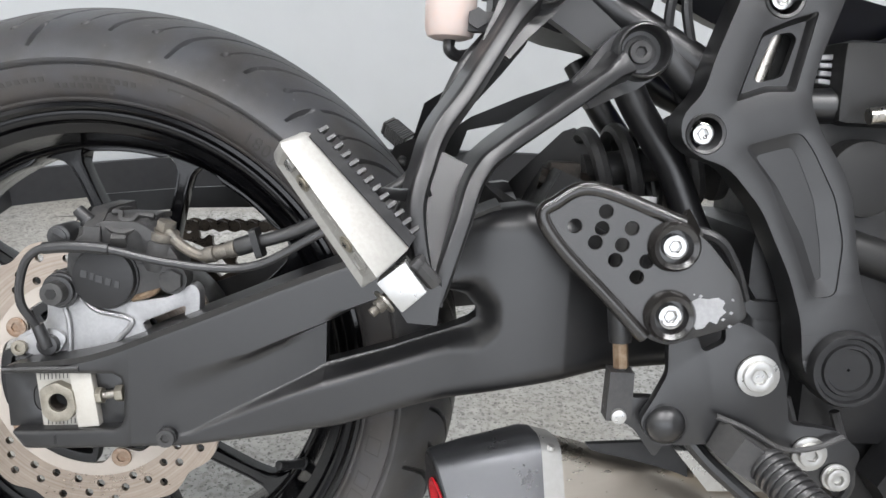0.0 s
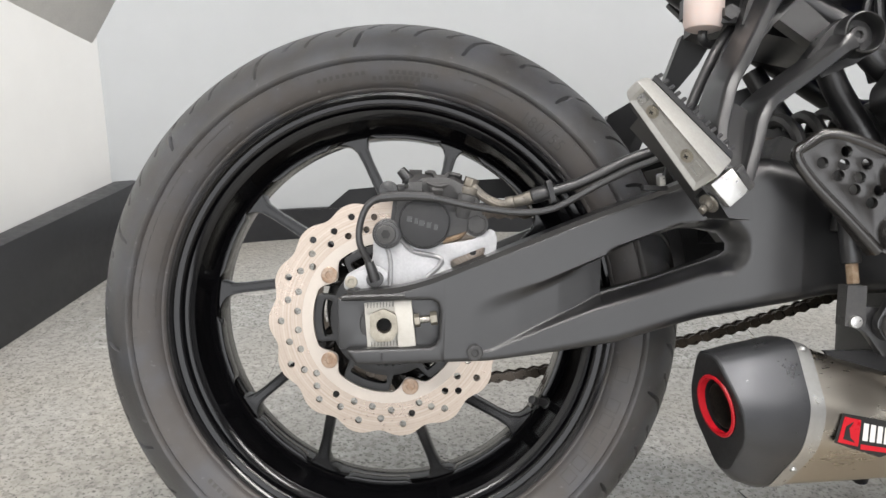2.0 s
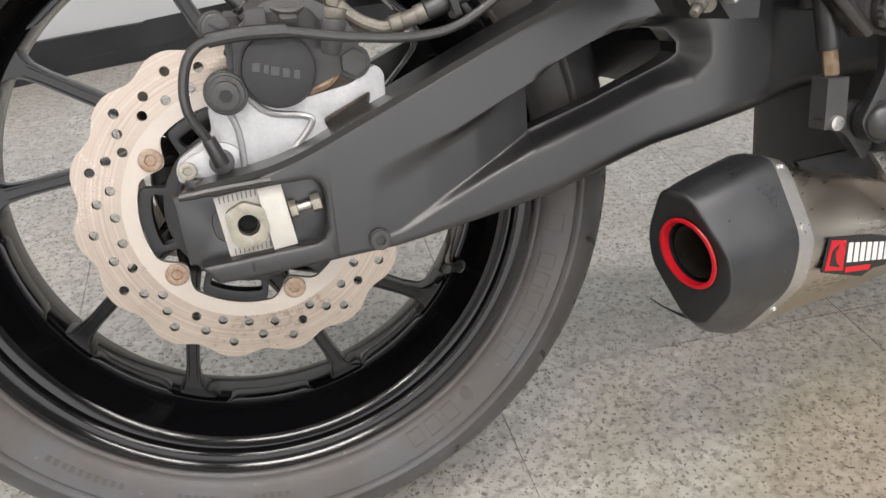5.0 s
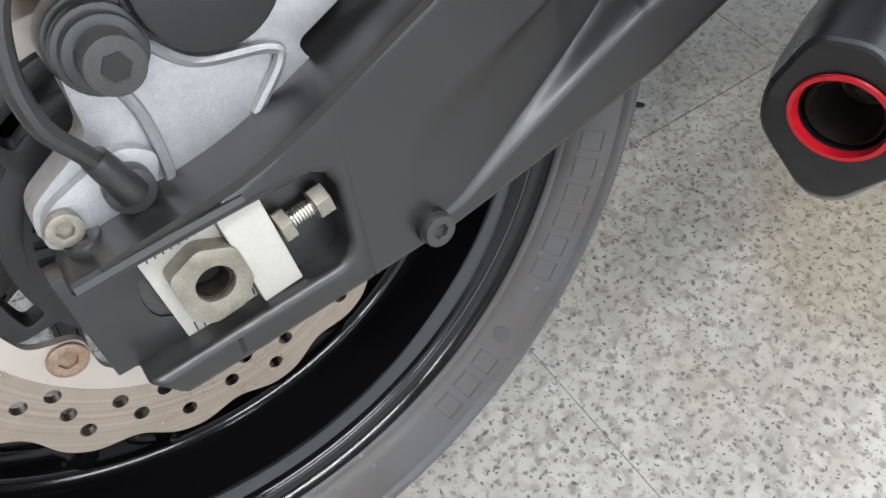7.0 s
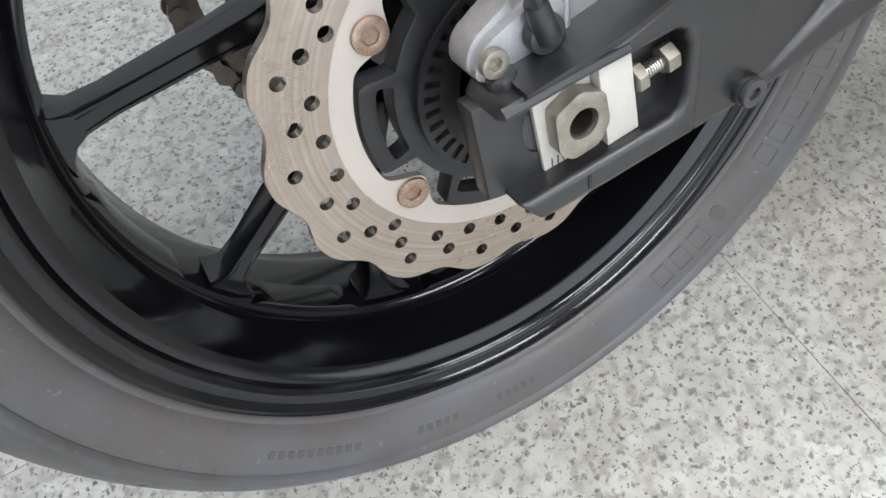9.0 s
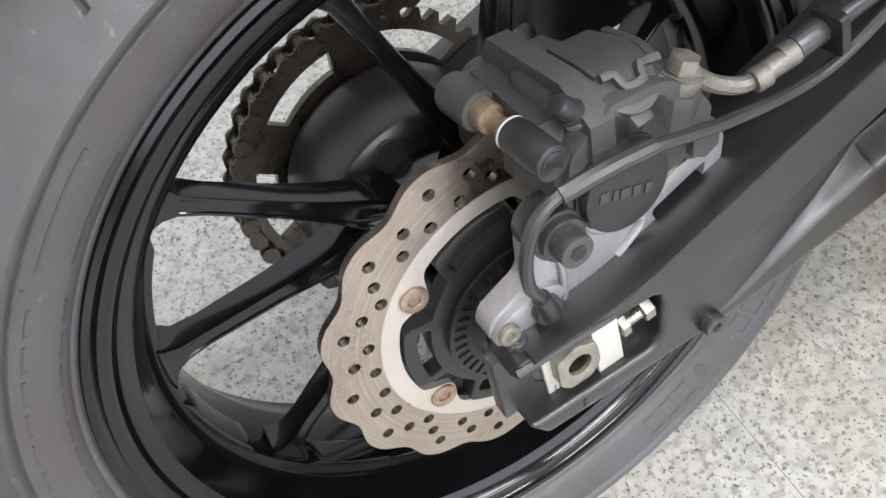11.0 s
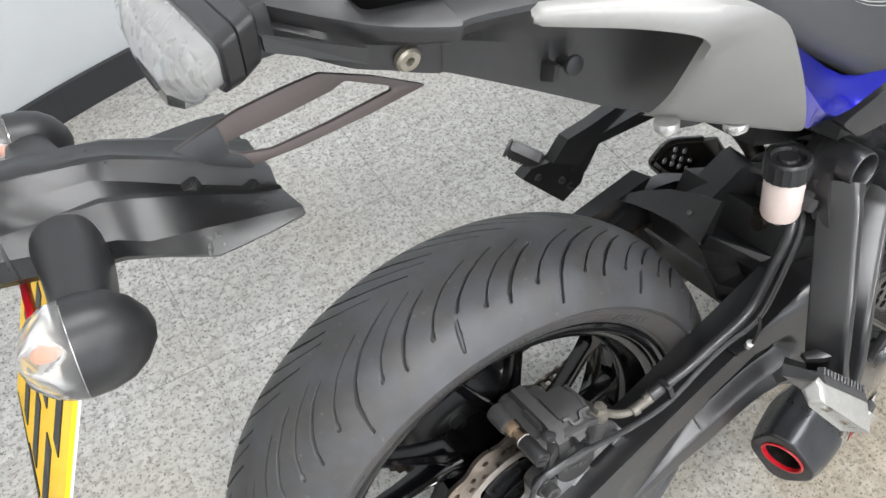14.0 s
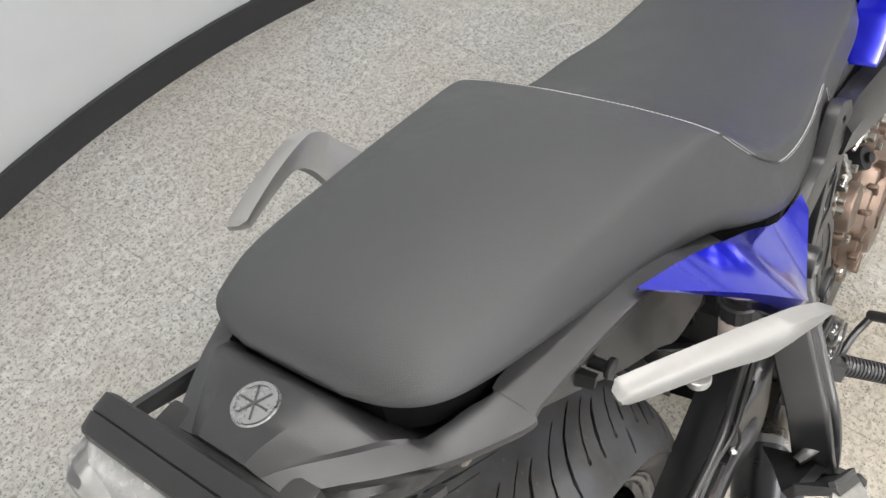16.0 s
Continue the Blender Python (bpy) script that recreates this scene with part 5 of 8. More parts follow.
# ---- footrest hanger, rearset, frame cover ----
# a ridge outside, flanks that widen inwards
ARM_SECTION = rounded([(-0.0042, -0.0205), (0.0042, -0.0205), (0.0052, -0.0165), (0.0085, 0.0170), (0.0075, 0.0190), (-0.0110, 0.0190), (-0.0125, 0.0170), (-0.0062, -0.0165)], 0.0010, 2)
def fork_arm(points, wide):
    """An arm whose outer ridge stays slim while its breadth grows by wide(t)."""
    line = smooth_line(points, 6)
    rings = []
    for i, q in enumerate(line):
        d = (line[min(i + 1, len(line) - 1)] - line[max(i - 1, 0)]).normalized()
        across = d.cross(Vector((0, 1, 0))).normalized()
        deep = across.cross(d)
        w = wide(i / (len(line) - 1))
        inner = 1.0 + 0.15 * min(1.0, max(0.0, (w - 1.0) / 0.6))
        rings.append([q + across * u * w + deep * v * (inner if v * deep.y > 0 else 1.0) for u, v in ARM_SECTION])
    return loft(rings)


def neck(rows):
    """The inner flank that joins an arm to the barrel of its eye: x, z, half breadth, outer and inner y."""
    d = Vector((rows[-1][0] - rows[0][0], 0, rows[-1][1] - rows[0][1])).normalized()
    s = Vector((-d.z, 0, d.x))
    return bevelled(loft([[Vector((x, y0, z)) + s * w, Vector((x, y0, z)) - s * w, Vector((x, y1, z)) - s * w * 0.97, Vector((x, y1, z)) + s * w * 0.97] for x, z, w, y0, y1 in rows]), 0.002, 2, 50)


hanger = part("footrest_hanger", join(
    neck([(0.3770, 0.3540, 0.0090, -0.143, -0.118), (0.3720, 0.3465, 0.0175, -0.143, -0.117), (0.3660, 0.3375, 0.0214, -0.143, -0.117), (0.3575, 0.3250, 0.0208, -0.144, -0.118), (0.3505, 0.3145, 0.0180, -0.148, -0.121), (0.3430, 0.3030, 0.0150, -0.154, -0.130), (0.3330, 0.2860, 0.0118, -0.164, -0.145)]),
    neck([(0.4550, 0.3010, 0.0090, -0.143, -0.118), (0.4475, 0.2960, 0.0175, -0.143, -0.117), (0.4385, 0.2900, 0.0214, -0.143, -0.117), (0.4265, 0.2805, 0.0208, -0.142, -0.117), (0.4180, 0.2740, 0.0180, -0.143, -0.119), (0.4090, 0.2668, 0.0150, -0.146, -0.122), (0.3960, 0.2575, 0.0118, -0.154, -0.132)]),
    fork_arm([(0.3555, -0.1480, 0.3220), (0.3490, -0.1530, 0.3122), (0.3392, -0.1635, 0.2970), (0.3143, -0.1865, 0.2550), (0.2971, -0.2025, 0.2282), (0.2896, -0.2105, 0.2061), (0.2844, -0.2175, 0.1791), (0.2899, -0.2225, 0.1442), (0.2971, -0.2245, 0.1239)],
          lambda t: 1.0 + 0.60 * max(0, 1 - t / 0.26) ** 1.4),
    fork_arm([(0.4242, -0.1445, 0.2783), (0.4170, -0.1470, 0.2730), (0.4078, -0.1515, 0.2660), (0.3835, -0.1665, 0.2488), (0.3378, -0.1965, 0.2169), (0.3217, -0.2095, 0.1982), (0.3132, -0.2175, 0.1707), (0.3048, -0.2225, 0.1431), (0.2980, -0.2245, 0.1210)],
          lambda t: 1.0 + 0.60 * max(0, 1 - t / 0.26) ** 1.4)), M["satin"], bike, "forked satin black passenger footrest hanger", 24)
part("web", bevelled(loft([[(0.296, -0.212, 0.216), (0.322, -0.206, 0.204), (0.322, -0.196, 0.204), (0.296, -0.200, 0.216)], [(0.288, -0.226, 0.186), (0.314, -0.222, 0.176), (0.314, -0.206, 0.176), (0.288, -0.208, 0.186)],
                           [(0.286, -0.240, 0.155), (0.306, -0.236, 0.146), (0.306, -0.210, 0.146), (0.286, -0.210, 0.155)], [(0.290, -0.246, 0.122), (0.303, -0.244, 0.118), (0.303, -0.212, 0.118), (0.290, -0.212, 0.122)]]), 0.003, 2, 20), M["satin"], hanger, "", 50)
for x, z in ((0.3660, 0.3375), (0.4385, 0.2900)):
    eye = part("eye", lathe([(-0.150, 0.0150), (-0.1610, 0.0170), (-0.1620, 0.0180), (-0.1610, 0.0192), (-0.156, 0.0204), (-0.124, 0.0216), (-0.124, 0.0150)], 40), M["satin"], hanger)
    eye.location = (x, 0, z)
    part("eye_floor", rod((x, -0.144, z), (x, -0.126, z), 0.0155, n=28), M["satin"], hanger)
    bolt(hanger, x, -0.144, z, 0.0085, M["cast"], 0.006, washer=0.012)
# side tab that points back
part("tab", sweep([(0.292, -0.222, 0.192), (0.276, -0.216, 0.186), (0.258, -0.208, 0.187)], rounded([(-0.004, -0.007), (0.004, -0.007), (0.004, 0.007), (-0.004, 0.007)], 0.002, 2), 4, lambda t: 1.3 - 0.6 * t), M["satin"], hanger)

# folded footpeg: the sunken underside looks back and out, the rubber pad lies inwards
PEG_TIP = [Vector(p) for p in ((0.1990, -0.2590, 0.2065), (0.2060, -0.2715, 0.2150), (0.2186, -0.2586, 0.2212), (0.2205, -0.2500, 0.2235), (0.2060, -0.2450, 0.2100))]
PEG_BASE = [Vector(p) for p in ((0.2533, -0.2655, 0.1338), (0.2640, -0.2875, 0.1447), (0.2806, -0.2690, 0.1590), (0.2820, -0.2600, 0.1620), (0.2600, -0.2520, 0.1400))]


def peg_at(f, spread=1.0):
    pts = [p.lerp(q, f) for p, q in zip(PEG_TIP, PEG_BASE)]
    mid = sum(pts, Vector()) / len(pts)
    return [mid + (p - mid) * spread for p in pts]


body = loft([peg_at(f, w) for f, w in ((-0.055, 0.62), (-0.04, 0.82), (-0.01, 0.95), (0.03, 1.0), (1.0, 1.0), (1.012, 0.97))])
tray_faces = [f for f in body.faces if 0.2 < f.calc_center_median().length and len(f.verts) == 4 and (f.calc_center_median() - (PEG_TIP[0] + PEG_TIP[1] + PEG_BASE[0] + PEG_BASE[1]) / 4).length < 0.008]
bmesh.ops.recalc_face_normals(body, faces=body.faces)
bmesh.ops.inset_region(body, faces=tray_faces, thickness=0.0038, depth=-0.0030, use_even_offset=True)
peg = part("passenger_footpeg", bevelled(body, 0.0011, 2, 28), M["pegalu"], bike, "folded silver footpeg with a ribbed rubber pad", 40)
AXIS = ((PEG_BASE[0] + PEG_BASE[1]) - (PEG_TIP[0] + PEG_TIP[1])).normalized()
ACROSS = (PEG_BASE[1] - PEG_BASE[0]).normalized()
OUT = AXIS.cross(ACROSS).normalized()
OUT = OUT if OUT.y < 0 else -OUT
ACROSS = AXIS.cross(-OUT)


def tray_frame(f, g, lift):
    """A place on the sunken tray, f along and g across, with -y as the way out."""
    c = PEG_TIP[0].lerp(PEG_BASE[0], f).lerp(PEG_TIP[1].lerp(PEG_BASE[1], f), g) + OUT * lift
    return Matrix(((AXIS.x, -OUT.x, ACROSS.x, c.x), (AXIS.y, -OUT.y, ACROSS.y, c.y), (AXIS.z, -OUT.z, ACROSS.z, c.z), (0, 0, 0, 1)))


for f in (0.24, 0.72):
    part("pad_screw", moved(join(plate(ring(0, 0, 0.0040, 20), -0.0016, 0.0, (), 0.0006), plate(ring(0, 0, 0.0056, 24), -0.0006, 0.0)), tray_frame(f, 0.50, -0.0028)), M["nut"], peg, "tarnished pad screw")
    for turn in (20, 110):
        part("cross_slot", moved(box(-0.0020, -0.0019, -0.0005, 0.0020, -0.0014, 0.0005), tray_frame(f, 0.50, -0.0028) @ pose(0, 0, 0, 0, turn)), M["ink"], peg)
part("tray_rib", moved(plate(rounded([(-0.004, -0.003), (0.003, -0.005), (0.004, 0.003), (-0.003, 0.004)], 0.002), -0.0022, 0.0, (), 0.001), tray_frame(0.10, 0.55, -0.0028)), M["polish"], peg)
part("tray_rib", moved(plate(rounded([(-0.006, -0.005), (0.006, -0.006), (0.006, 0.005), (-0.006, 0.005)], 0.002), -0.0012, 0.0, [rounded([(-0.004, -0.003), (0.004, -0.004), (0.004, 0.003), (-0.004, 0.003)], 0.001)], 0.0003), tray_frame(0.86, 0.50, -0.0028)), M["pegalu"], peg)
for k in range(4):
    part("maker_bar", moved(box(-0.0016, -0.0006, -0.0022, 0.0016, 0.0, 0.0022), tray_frame(0.38 + 0.07 * k, 0.52, -0.0028)), M["pegalu"], peg)
PAD = [[p + d for p, d in zip((a, a, b, b), (Vector((0.001, 0.001, 0.001)), Vector((0.0045, 0.0075, 0.0060)), Vector((0.010, 0.030, 0.004)), Vector((0.003, 0.024, -0.003))))] for a, b in ((PEG_TIP[2], PEG_TIP[4]), (PEG_BASE[2], PEG_BASE[4]))]
rubber = part("rubber_pad", bevelled(loft(PAD), 0.001), M["hose"], peg, "toothed black rubber pad")
for k in range(13):
    f = (k + 0.4) / 13
    c = PAD[0][1].lerp(PAD[1][1], f)
    m = Matrix(((AXIS.x, -OUT.x, ACROSS.x, c.x), (AXIS.y, -OUT.y, ACROSS.y, c.y), (AXIS.z, -OUT.z, ACROSS.z, c.z), (0, 0, 0, 1)))
    part("tooth", moved(box(-0.0016, -0.0015, -0.0060, 0.0016, 0.0060, 0.0012, 0.0005, 1), m), M["hose"], rubber)
part("pivot_block", plate([(0.2632, 0.1385), (0.2796, 0.1521), (0.2936, 0.1344), (0.2791, 0.1212)], -0.2755, -0.250, (), 0.0010), M["polish"], peg, "bare aluminium pivot block")
part("pivot_pin", join(rod((0.2634, -0.263, 0.1206), (0.2780, -0.255, 0.1340), 0.0044, n=12, bevel=0.0006), rod((0.2634, -0.263, 0.1206), (0.2600, -0.265, 0.1175), 0.0030, n=10, bevel=0.0005)), M["zinc"], peg, "corroded pivot pin")
part("pivot_washer", rod((0.2668, -0.261, 0.1237), (0.2680, -0.2604, 0.1248), 0.0085, n=20), M["steel"], peg)
part("clevis", bevelled(loft([[(0.2700, y, 0.1300), (0.2860, y, 0.1480), (0.3020, y, 0.1360), (0.3000, y, 0.1120), (0.2820, y, 0.1130)] for y in (-0.266, -0.215)]), 0.003), M["satin"], peg)
part("clevis_bolt", join(rod((0.2870, -0.268, 0.1500), (0.2980, -0.264, 0.1370), 0.0050, n=8, bevel=0.0008), rod((0.2850, -0.2685, 0.1520), (0.2880, -0.268, 0.1490), 0.0062, n=6, bevel=0.0006)), M["cast"], peg)
part("foot_plate", bevelled(loft([[(0.2120, -0.216, 0.1880), (0.2200, -0.226, 0.2000), (0.2240, -0.218, 0.2030), (0.2160, -0.206, 0.1910)], [(0.2560, -0.196, 0.1510), (0.2840, -0.236, 0.1580), (0.2870, -0.226, 0.1610), (0.2600, -0.186, 0.1540)],
                                  [(0.2930, -0.170, 0.1150), (0.3000, -0.236, 0.1180), (0.3040, -0.230, 0.1240), (0.2990, -0.162, 0.1210)]]), 0.0016, 2, 25), M["satin"], hanger, "flat black plate behind the folded footpeg", 40)

# heel guard with drilled holes
HEEL = rounded([(0.369, 0.173), (0.377, 0.182), (0.406, 0.1935), (0.471, 0.172), (0.490, 0.157), (0.512, 0.132), (0.521, 0.106), (0.506, 0.097), (0.465, 0.083), (0.450, 0.088), (0.386, 0.150)], 0.006, 3)
HOLES = [ring(x, z, 0.0052, 14) for x, z in ((0.3935, 0.1665), (0.4125, 0.1655), (0.4145, 0.1775), (0.4085, 0.1555), (0.4275, 0.1545), (0.4335, 0.1665), (0.4235, 0.1435), (0.4455, 0.1435), (0.4395, 0.1320))]
heel = part("heel_guard", plate(HEEL, -0.1845, -0.1780, HOLES, 0.0022, 3), M["heel"], bike, "black drilled heel guard with a chipped silver patch")
rim_pts = [(0.449, 0.0885), (0.418, 0.119), (0.386, 0.150), (0.371, 0.172), (0.379, 0.1815), (0.406, 0.1925), (0.470, 0.171)]
part("rolled_edge", sweep([(x, -0.1815, z) for x, z in rim_pts], ring(0, 0, 0.0055, 12)), M["heel"], heel)
part("turned_side", bevelled(loft([[(0.369, -0.183, 0.173), (0.450, -0.183, 0.086), (0.452, -0.178, 0.089), (0.373, -0.178, 0.176)], [(0.371, -0.165, 0.168), (0.447, -0.165, 0.084), (0.449, -0.163, 0.086), (0.374, -0.163, 0.171)]]), 0.001), M["heel"], heel)
part("turned_side", bevelled(loft([[(0.470, -0.183, 0.172), (0.521, -0.183, 0.108), (0.518, -0.178, 0.106), (0.467, -0.178, 0.169)], [(0.480, -0.160, 0.180), (0.531, -0.160, 0.100), (0.529, -0.158, 0.098), (0.477, -0.158, 0.178)]]), 0.001), M["heel"], heel)
for x, z in ((0.4635, 0.1555), (0.4645, 0.1055)):
    part("boss", lathe([(-0.192, 0.0120), (-0.1935, 0.0155), (-0.190, 0.0178), (-0.182, 0.0190), (-0.182, 0.0120)], 36), M["heel"], heel).location = (x, 0, z)
    bolt(heel, x, -0.1845, z, 0.0088, M["chrome"], 0.006)
rng = random.Random(5)
scuff = [(0.478, 0.115), (0.484, 0.1185), (0.491, 0.1180), (0.499, 0.1200), (0.503, 0.1165), (0.5015, 0.113), (0.505, 0.110), (0.501, 0.106), (0.4995, 0.101), (0.494, 0.102), (0.489, 0.0975), (0.484, 0.0965), (0.482, 0.101), (0.479, 0.104), (0.4805, 0.109)]
part("scuff", plate([(x + rng.uniform(-0.0006, 0.0006), z + rng.uniform(-0.0006, 0.0006)) for x, z in scuff], -0.1850, -0.1836), M["alu"], heel, "patch where the black paint has chipped away")
for k in range(14):
    x, z, q = 0.4795 + rng.uniform(0, 0.03), 0.094 + rng.uniform(0, 0.028), rng.uniform(0.0006, 0.0016)
    part("paint_chip", plate([(x - q, z - q * 0.4), (x + q * 0.3, z - q), (x + q * 1.4, z + q * 0.2), (x, z + q)], -0.1849, -0.1838), M["alu"], heel)

RS = rounded([(0.468, 0.090), (0.488, 0.092), (0.494, 0.077), (0.510, 0.086), (0.507, 0.103), (0.524, 0.100), (0.545, 0.087), (0.557, 0.056), (0.562, 0.026), (0.600, 0.022), (0.618, 0.006), (0.612, -0.024), (0.588, -0.022), (0.560, 0.004), (0.534, 0.010),
              (0.507, 0.008), (0.484, 0.006), (0.462, 0.007), (0.452, 0.022), (0.461, 0.040), (0.470, 0.060)], 0.005, 3)
rearset = part("rearset_plate", plate(RS, -0.178, -0.169, (), 0.002, 2), M["satin"], bike, "satin black rearset plate")
bolt(rearset, 0.5345, -0.180, 0.0625, 0.0118, M["polish"], 0.005, washer=0.0155, name="pivot_bolt", label="large bare aluminium socket bolt")
bolt(rearset, 0.5785, -0.180, 0.0045, 0.0092, M["polish"], 0.006, washer=0.0130)
bolt(rearset, 0.6000, -0.180, -0.0130, 0.0085, M["polish"], 0.006, washer=0.0105)
part("dome_cap", join(ball(0.4715, -0.176, 0.0215, 0.0150, 0.0110, 0.0150), rod((0.4715, -0.178, 0.0215), (0.4715, -0.165, 0.0215), 0.0165, n=28)), M["satin"], rearset, "domed black pivot cap")
part("spring_arm", tube([(0.506, -0.184, 0.032), (0.528, -0.187, 0.024), (0.555, -0.187, 0.010), (0.580, -0.186, 0.012), (0.60, -0.184, 0.020)], 0.0022, 8), M["cast"], rearset)
foot = part("rider_footpeg", rod((0.538, -0.196, 0.004), (0.585, -0.290, -0.036), 0.0135, 0.0120, 24, 0.003), M["hose"], bike, "ribbed black rubber rider footpeg")
for k in range(21):
    f = 0.05 + 0.93 * k / 20
    c = Vector((0.538, -0.196, 0.004)).lerp(Vector((0.585, -0.290, -0.036)), f)
    d = Vector((0.047, -0.094, -0.040)).normalized()
    part("rib", rod(c - d * 0.0014, c + d * 0.0014, 0.0153 - 0.001 * f, n=20, bevel=0.0006), M["hose"], foot)
part("clevis", bevelled(loft([[(0.512, -0.180, 0.030), (0.545, -0.180, 0.012), (0.530, -0.180, -0.012), (0.502, -0.180, 0.008)], [(0.520, -0.205, 0.024), (0.548, -0.205, 0.006), (0.536, -0.205, -0.014), (0.508, -0.205, 0.004)]]), 0.002), M["cast"], foot)
part("return_spring", spring_coil((0.520, -0.192, 0.012), (0.540, -0.192, 0.000), 0.008, 0.0015, 4), M["steel"], foot)
part("hero_stud", join(rod((0.582, -0.284, -0.045), (0.590, -0.290, -0.080), 0.0022, n=8), ball(0.5905, -0.2905, -0.082, 0.0035, 0.0035, 0.0035, 10)), M["steel"], foot)
pedal = part("brake_pedal", tube([(0.480, -0.158, 0.022), (0.52, -0.165, -0.02), (0.60, -0.18, -0.075), (0.66, -0.19, -0.075), (0.692, -0.205, -0.054)], 0.006, 10), M["satin"], bike, "black brake pedal lever")
part("toe_pad", rod((0.693, -0.200, -0.056), (0.680, -0.243, -0.034), 0.0085, n=18, bevel=0.002), M["hose"], pedal)
link = part("brake_pushrod", rod((0.441, -0.157, 0.050), (0.436, -0.152, 0.120), 0.0045, n=12), M["cast"], bike, "brake pushrod with a clevis and rusty lock nut")
part("clevis", bevelled(loft([[(0.431, -0.166, 0.056), (0.449, -0.166, 0.056), (0.449, -0.148, 0.056), (0.431, -0.148, 0.056)], [(0.430, -0.166, 0.018), (0.449, -0.166, 0.018), (0.449, -0.148, 0.018), (0.430, -0.148, 0.018)]]), 0.003), M["cast"], link)
part("lock_nut", rod((0.4405, -0.157, 0.057), (0.439, -0.155, 0.076), 0.0062, n=6, bevel=0.0008), M["rust"], link)
part("rubber_boot", rod((0.439, -0.155, 0.076), (0.436, -0.152, 0.115), 0.0085, 0.010, 18, 0.002), M["hose"], link)
part("pin", rod((0.439, -0.170, 0.0225), (0.439, -0.146, 0.0225), 0.0058, n=14, bevel=0.001), M["polish"], link)
part("lever", plate(rounded([(0.428, 0.024), (0.436, 0.036), (0.470, 0.036), (0.486, 0.022), (0.470, -0.012), (0.452, 0.012)], 0.006), -0.163, -0.152, (), 0.0015), M["satin"], link)

COVER = rounded([(0.5071, 0.3265), (0.4935, 0.2861), (0.4886, 0.2636), (0.4735, 0.2465), (0.4745, 0.2279), (0.4888, 0.2165), (0.5120, 0.2100), (0.5394, 0.1802), (0.5665, 0.1293), (0.5793, 0.0944), (0.5840, 0.0600), (0.600, 0.034), (0.628, 0.030), (0.648, 0.052),
                 (0.6470, 0.0780), (0.6209, 0.1273), (0.6130, 0.1619), (0.6075, 0.1917), (0.5972, 0.2124), (0.5795, 0.2367), (0.5669, 0.2609), (0.5694, 0.2854), (0.5825, 0.3298), (0.596, 0.372), (0.523, 0.372)], 0.010, 3)
POCKET = rounded([(0.5215, 0.2262), (0.5620, 0.2390), (0.5732, 0.2261), (0.5940, 0.1912), (0.6043, 0.1573), (0.6035, 0.1160), (0.5850, 0.1130), (0.5650, 0.1597), (0.5430, 0.2015)], 0.007, 4)
FLOOR = rounded([(0.5320, 0.2195), (0.5590, 0.2275), (0.5655, 0.2180), (0.5800, 0.1890), (0.5890, 0.1530), (0.5925, 0.1285), (0.5885, 0.1275), (0.5745, 0.1600), (0.5520, 0.1965)], 0.005, 4)
HOOD = rounded([(0.512, 0.258), (0.535, 0.2665), (0.555, 0.267), (0.566, 0.325), (0.546, 0.3180), (0.527, 0.309), (0.519, 0.283)], 0.003, 3)
BOLTS = ((0.4925, 0.234), (0.5405, 0.3335))


def cover_mesh():
    """A plate with a broad round outer edge and softly turned openings."""
    bm = plate(COVER, -0.1425, -0.106, [POCKET, HOOD] + [ring(x, z, 0.0125, 24) for x, z in BOLTS])
    rim_set = {(round(x, 5), round(z, 5)) for x, z in COVER}
    front = [e for e in bm.edges if all(v.co.y < -0.1424 for v in e.verts) and len(e.link_faces) == 2 and e.calc_face_angle(0) > radians(50)]
    outer_edges = [e for e in front if all((round(v.co.x, 5), round(v.co.z, 5)) in rim_set for v in e.verts)]
    bmesh.ops.bevel(bm, geom=[e for e in front if e not in outer_edges], offset=0.0022, segments=2, profile=0.6, affect="EDGES", clamp_overlap=True)
    outer_edges = [e for e in bm.edges if all(v.co.y < -0.1424 and (round(v.co.x, 5), round(v.co.z, 5)) in rim_set for v in e.verts)]
    bmesh.ops.bevel(bm, geom=outer_edges, offset=0.0085, segments=4, profile=0.5, affect="EDGES", clamp_overlap=True)
    return bm


cover = part("frame_cover", cover_mesh(), M["satin"], bike, "satin grey-black frame cover with a sunken panel", 50)


def pocket(name, rim_line, floor_line, y0, y1, holes=()):
    walls = loft([[(x, y0, z) for x, z in rim_line], [(x, y1 - 0.001, z) for x, z in floor_line], [(x, y1 + 0.002, z) for x, z in floor_line], [(x, y0 + 0.020, z) for x, z in rim_line]], False)
    return part(name, join(walls, plate(floor_line, y1 - 0.0005, y1 + 0.008, holes)), M["satin"], cover, "", 48)


pocket("sunken_panel", POCKET, FLOOR, -0.1405, -0.1365)
SLOT = rounded([(0.5376, 0.3080), (0.5510, 0.3105), (0.5555, 0.3060), (0.5480, 0.2780), (0.5300, 0.2730), (0.5265, 0.2765)], 0.004, 3)
pocket("sunken_hood", HOOD, [(0.5415 + (x - 0.5415) * 0.80, 0.292 + (z - 0.292) * 0.82) for x, z in HOOD], -0.1402, -0.1335, [SLOT])
part("slot_back", box(0.520, -0.112, 0.262, 0.566, -0.106, 0.322), M["ink"], cover)
part("slot_pipe", rod((0.532, -0.120, 0.268), (0.546, -0.120, 0.318), 0.0065, n=16), M["steel"], cover)
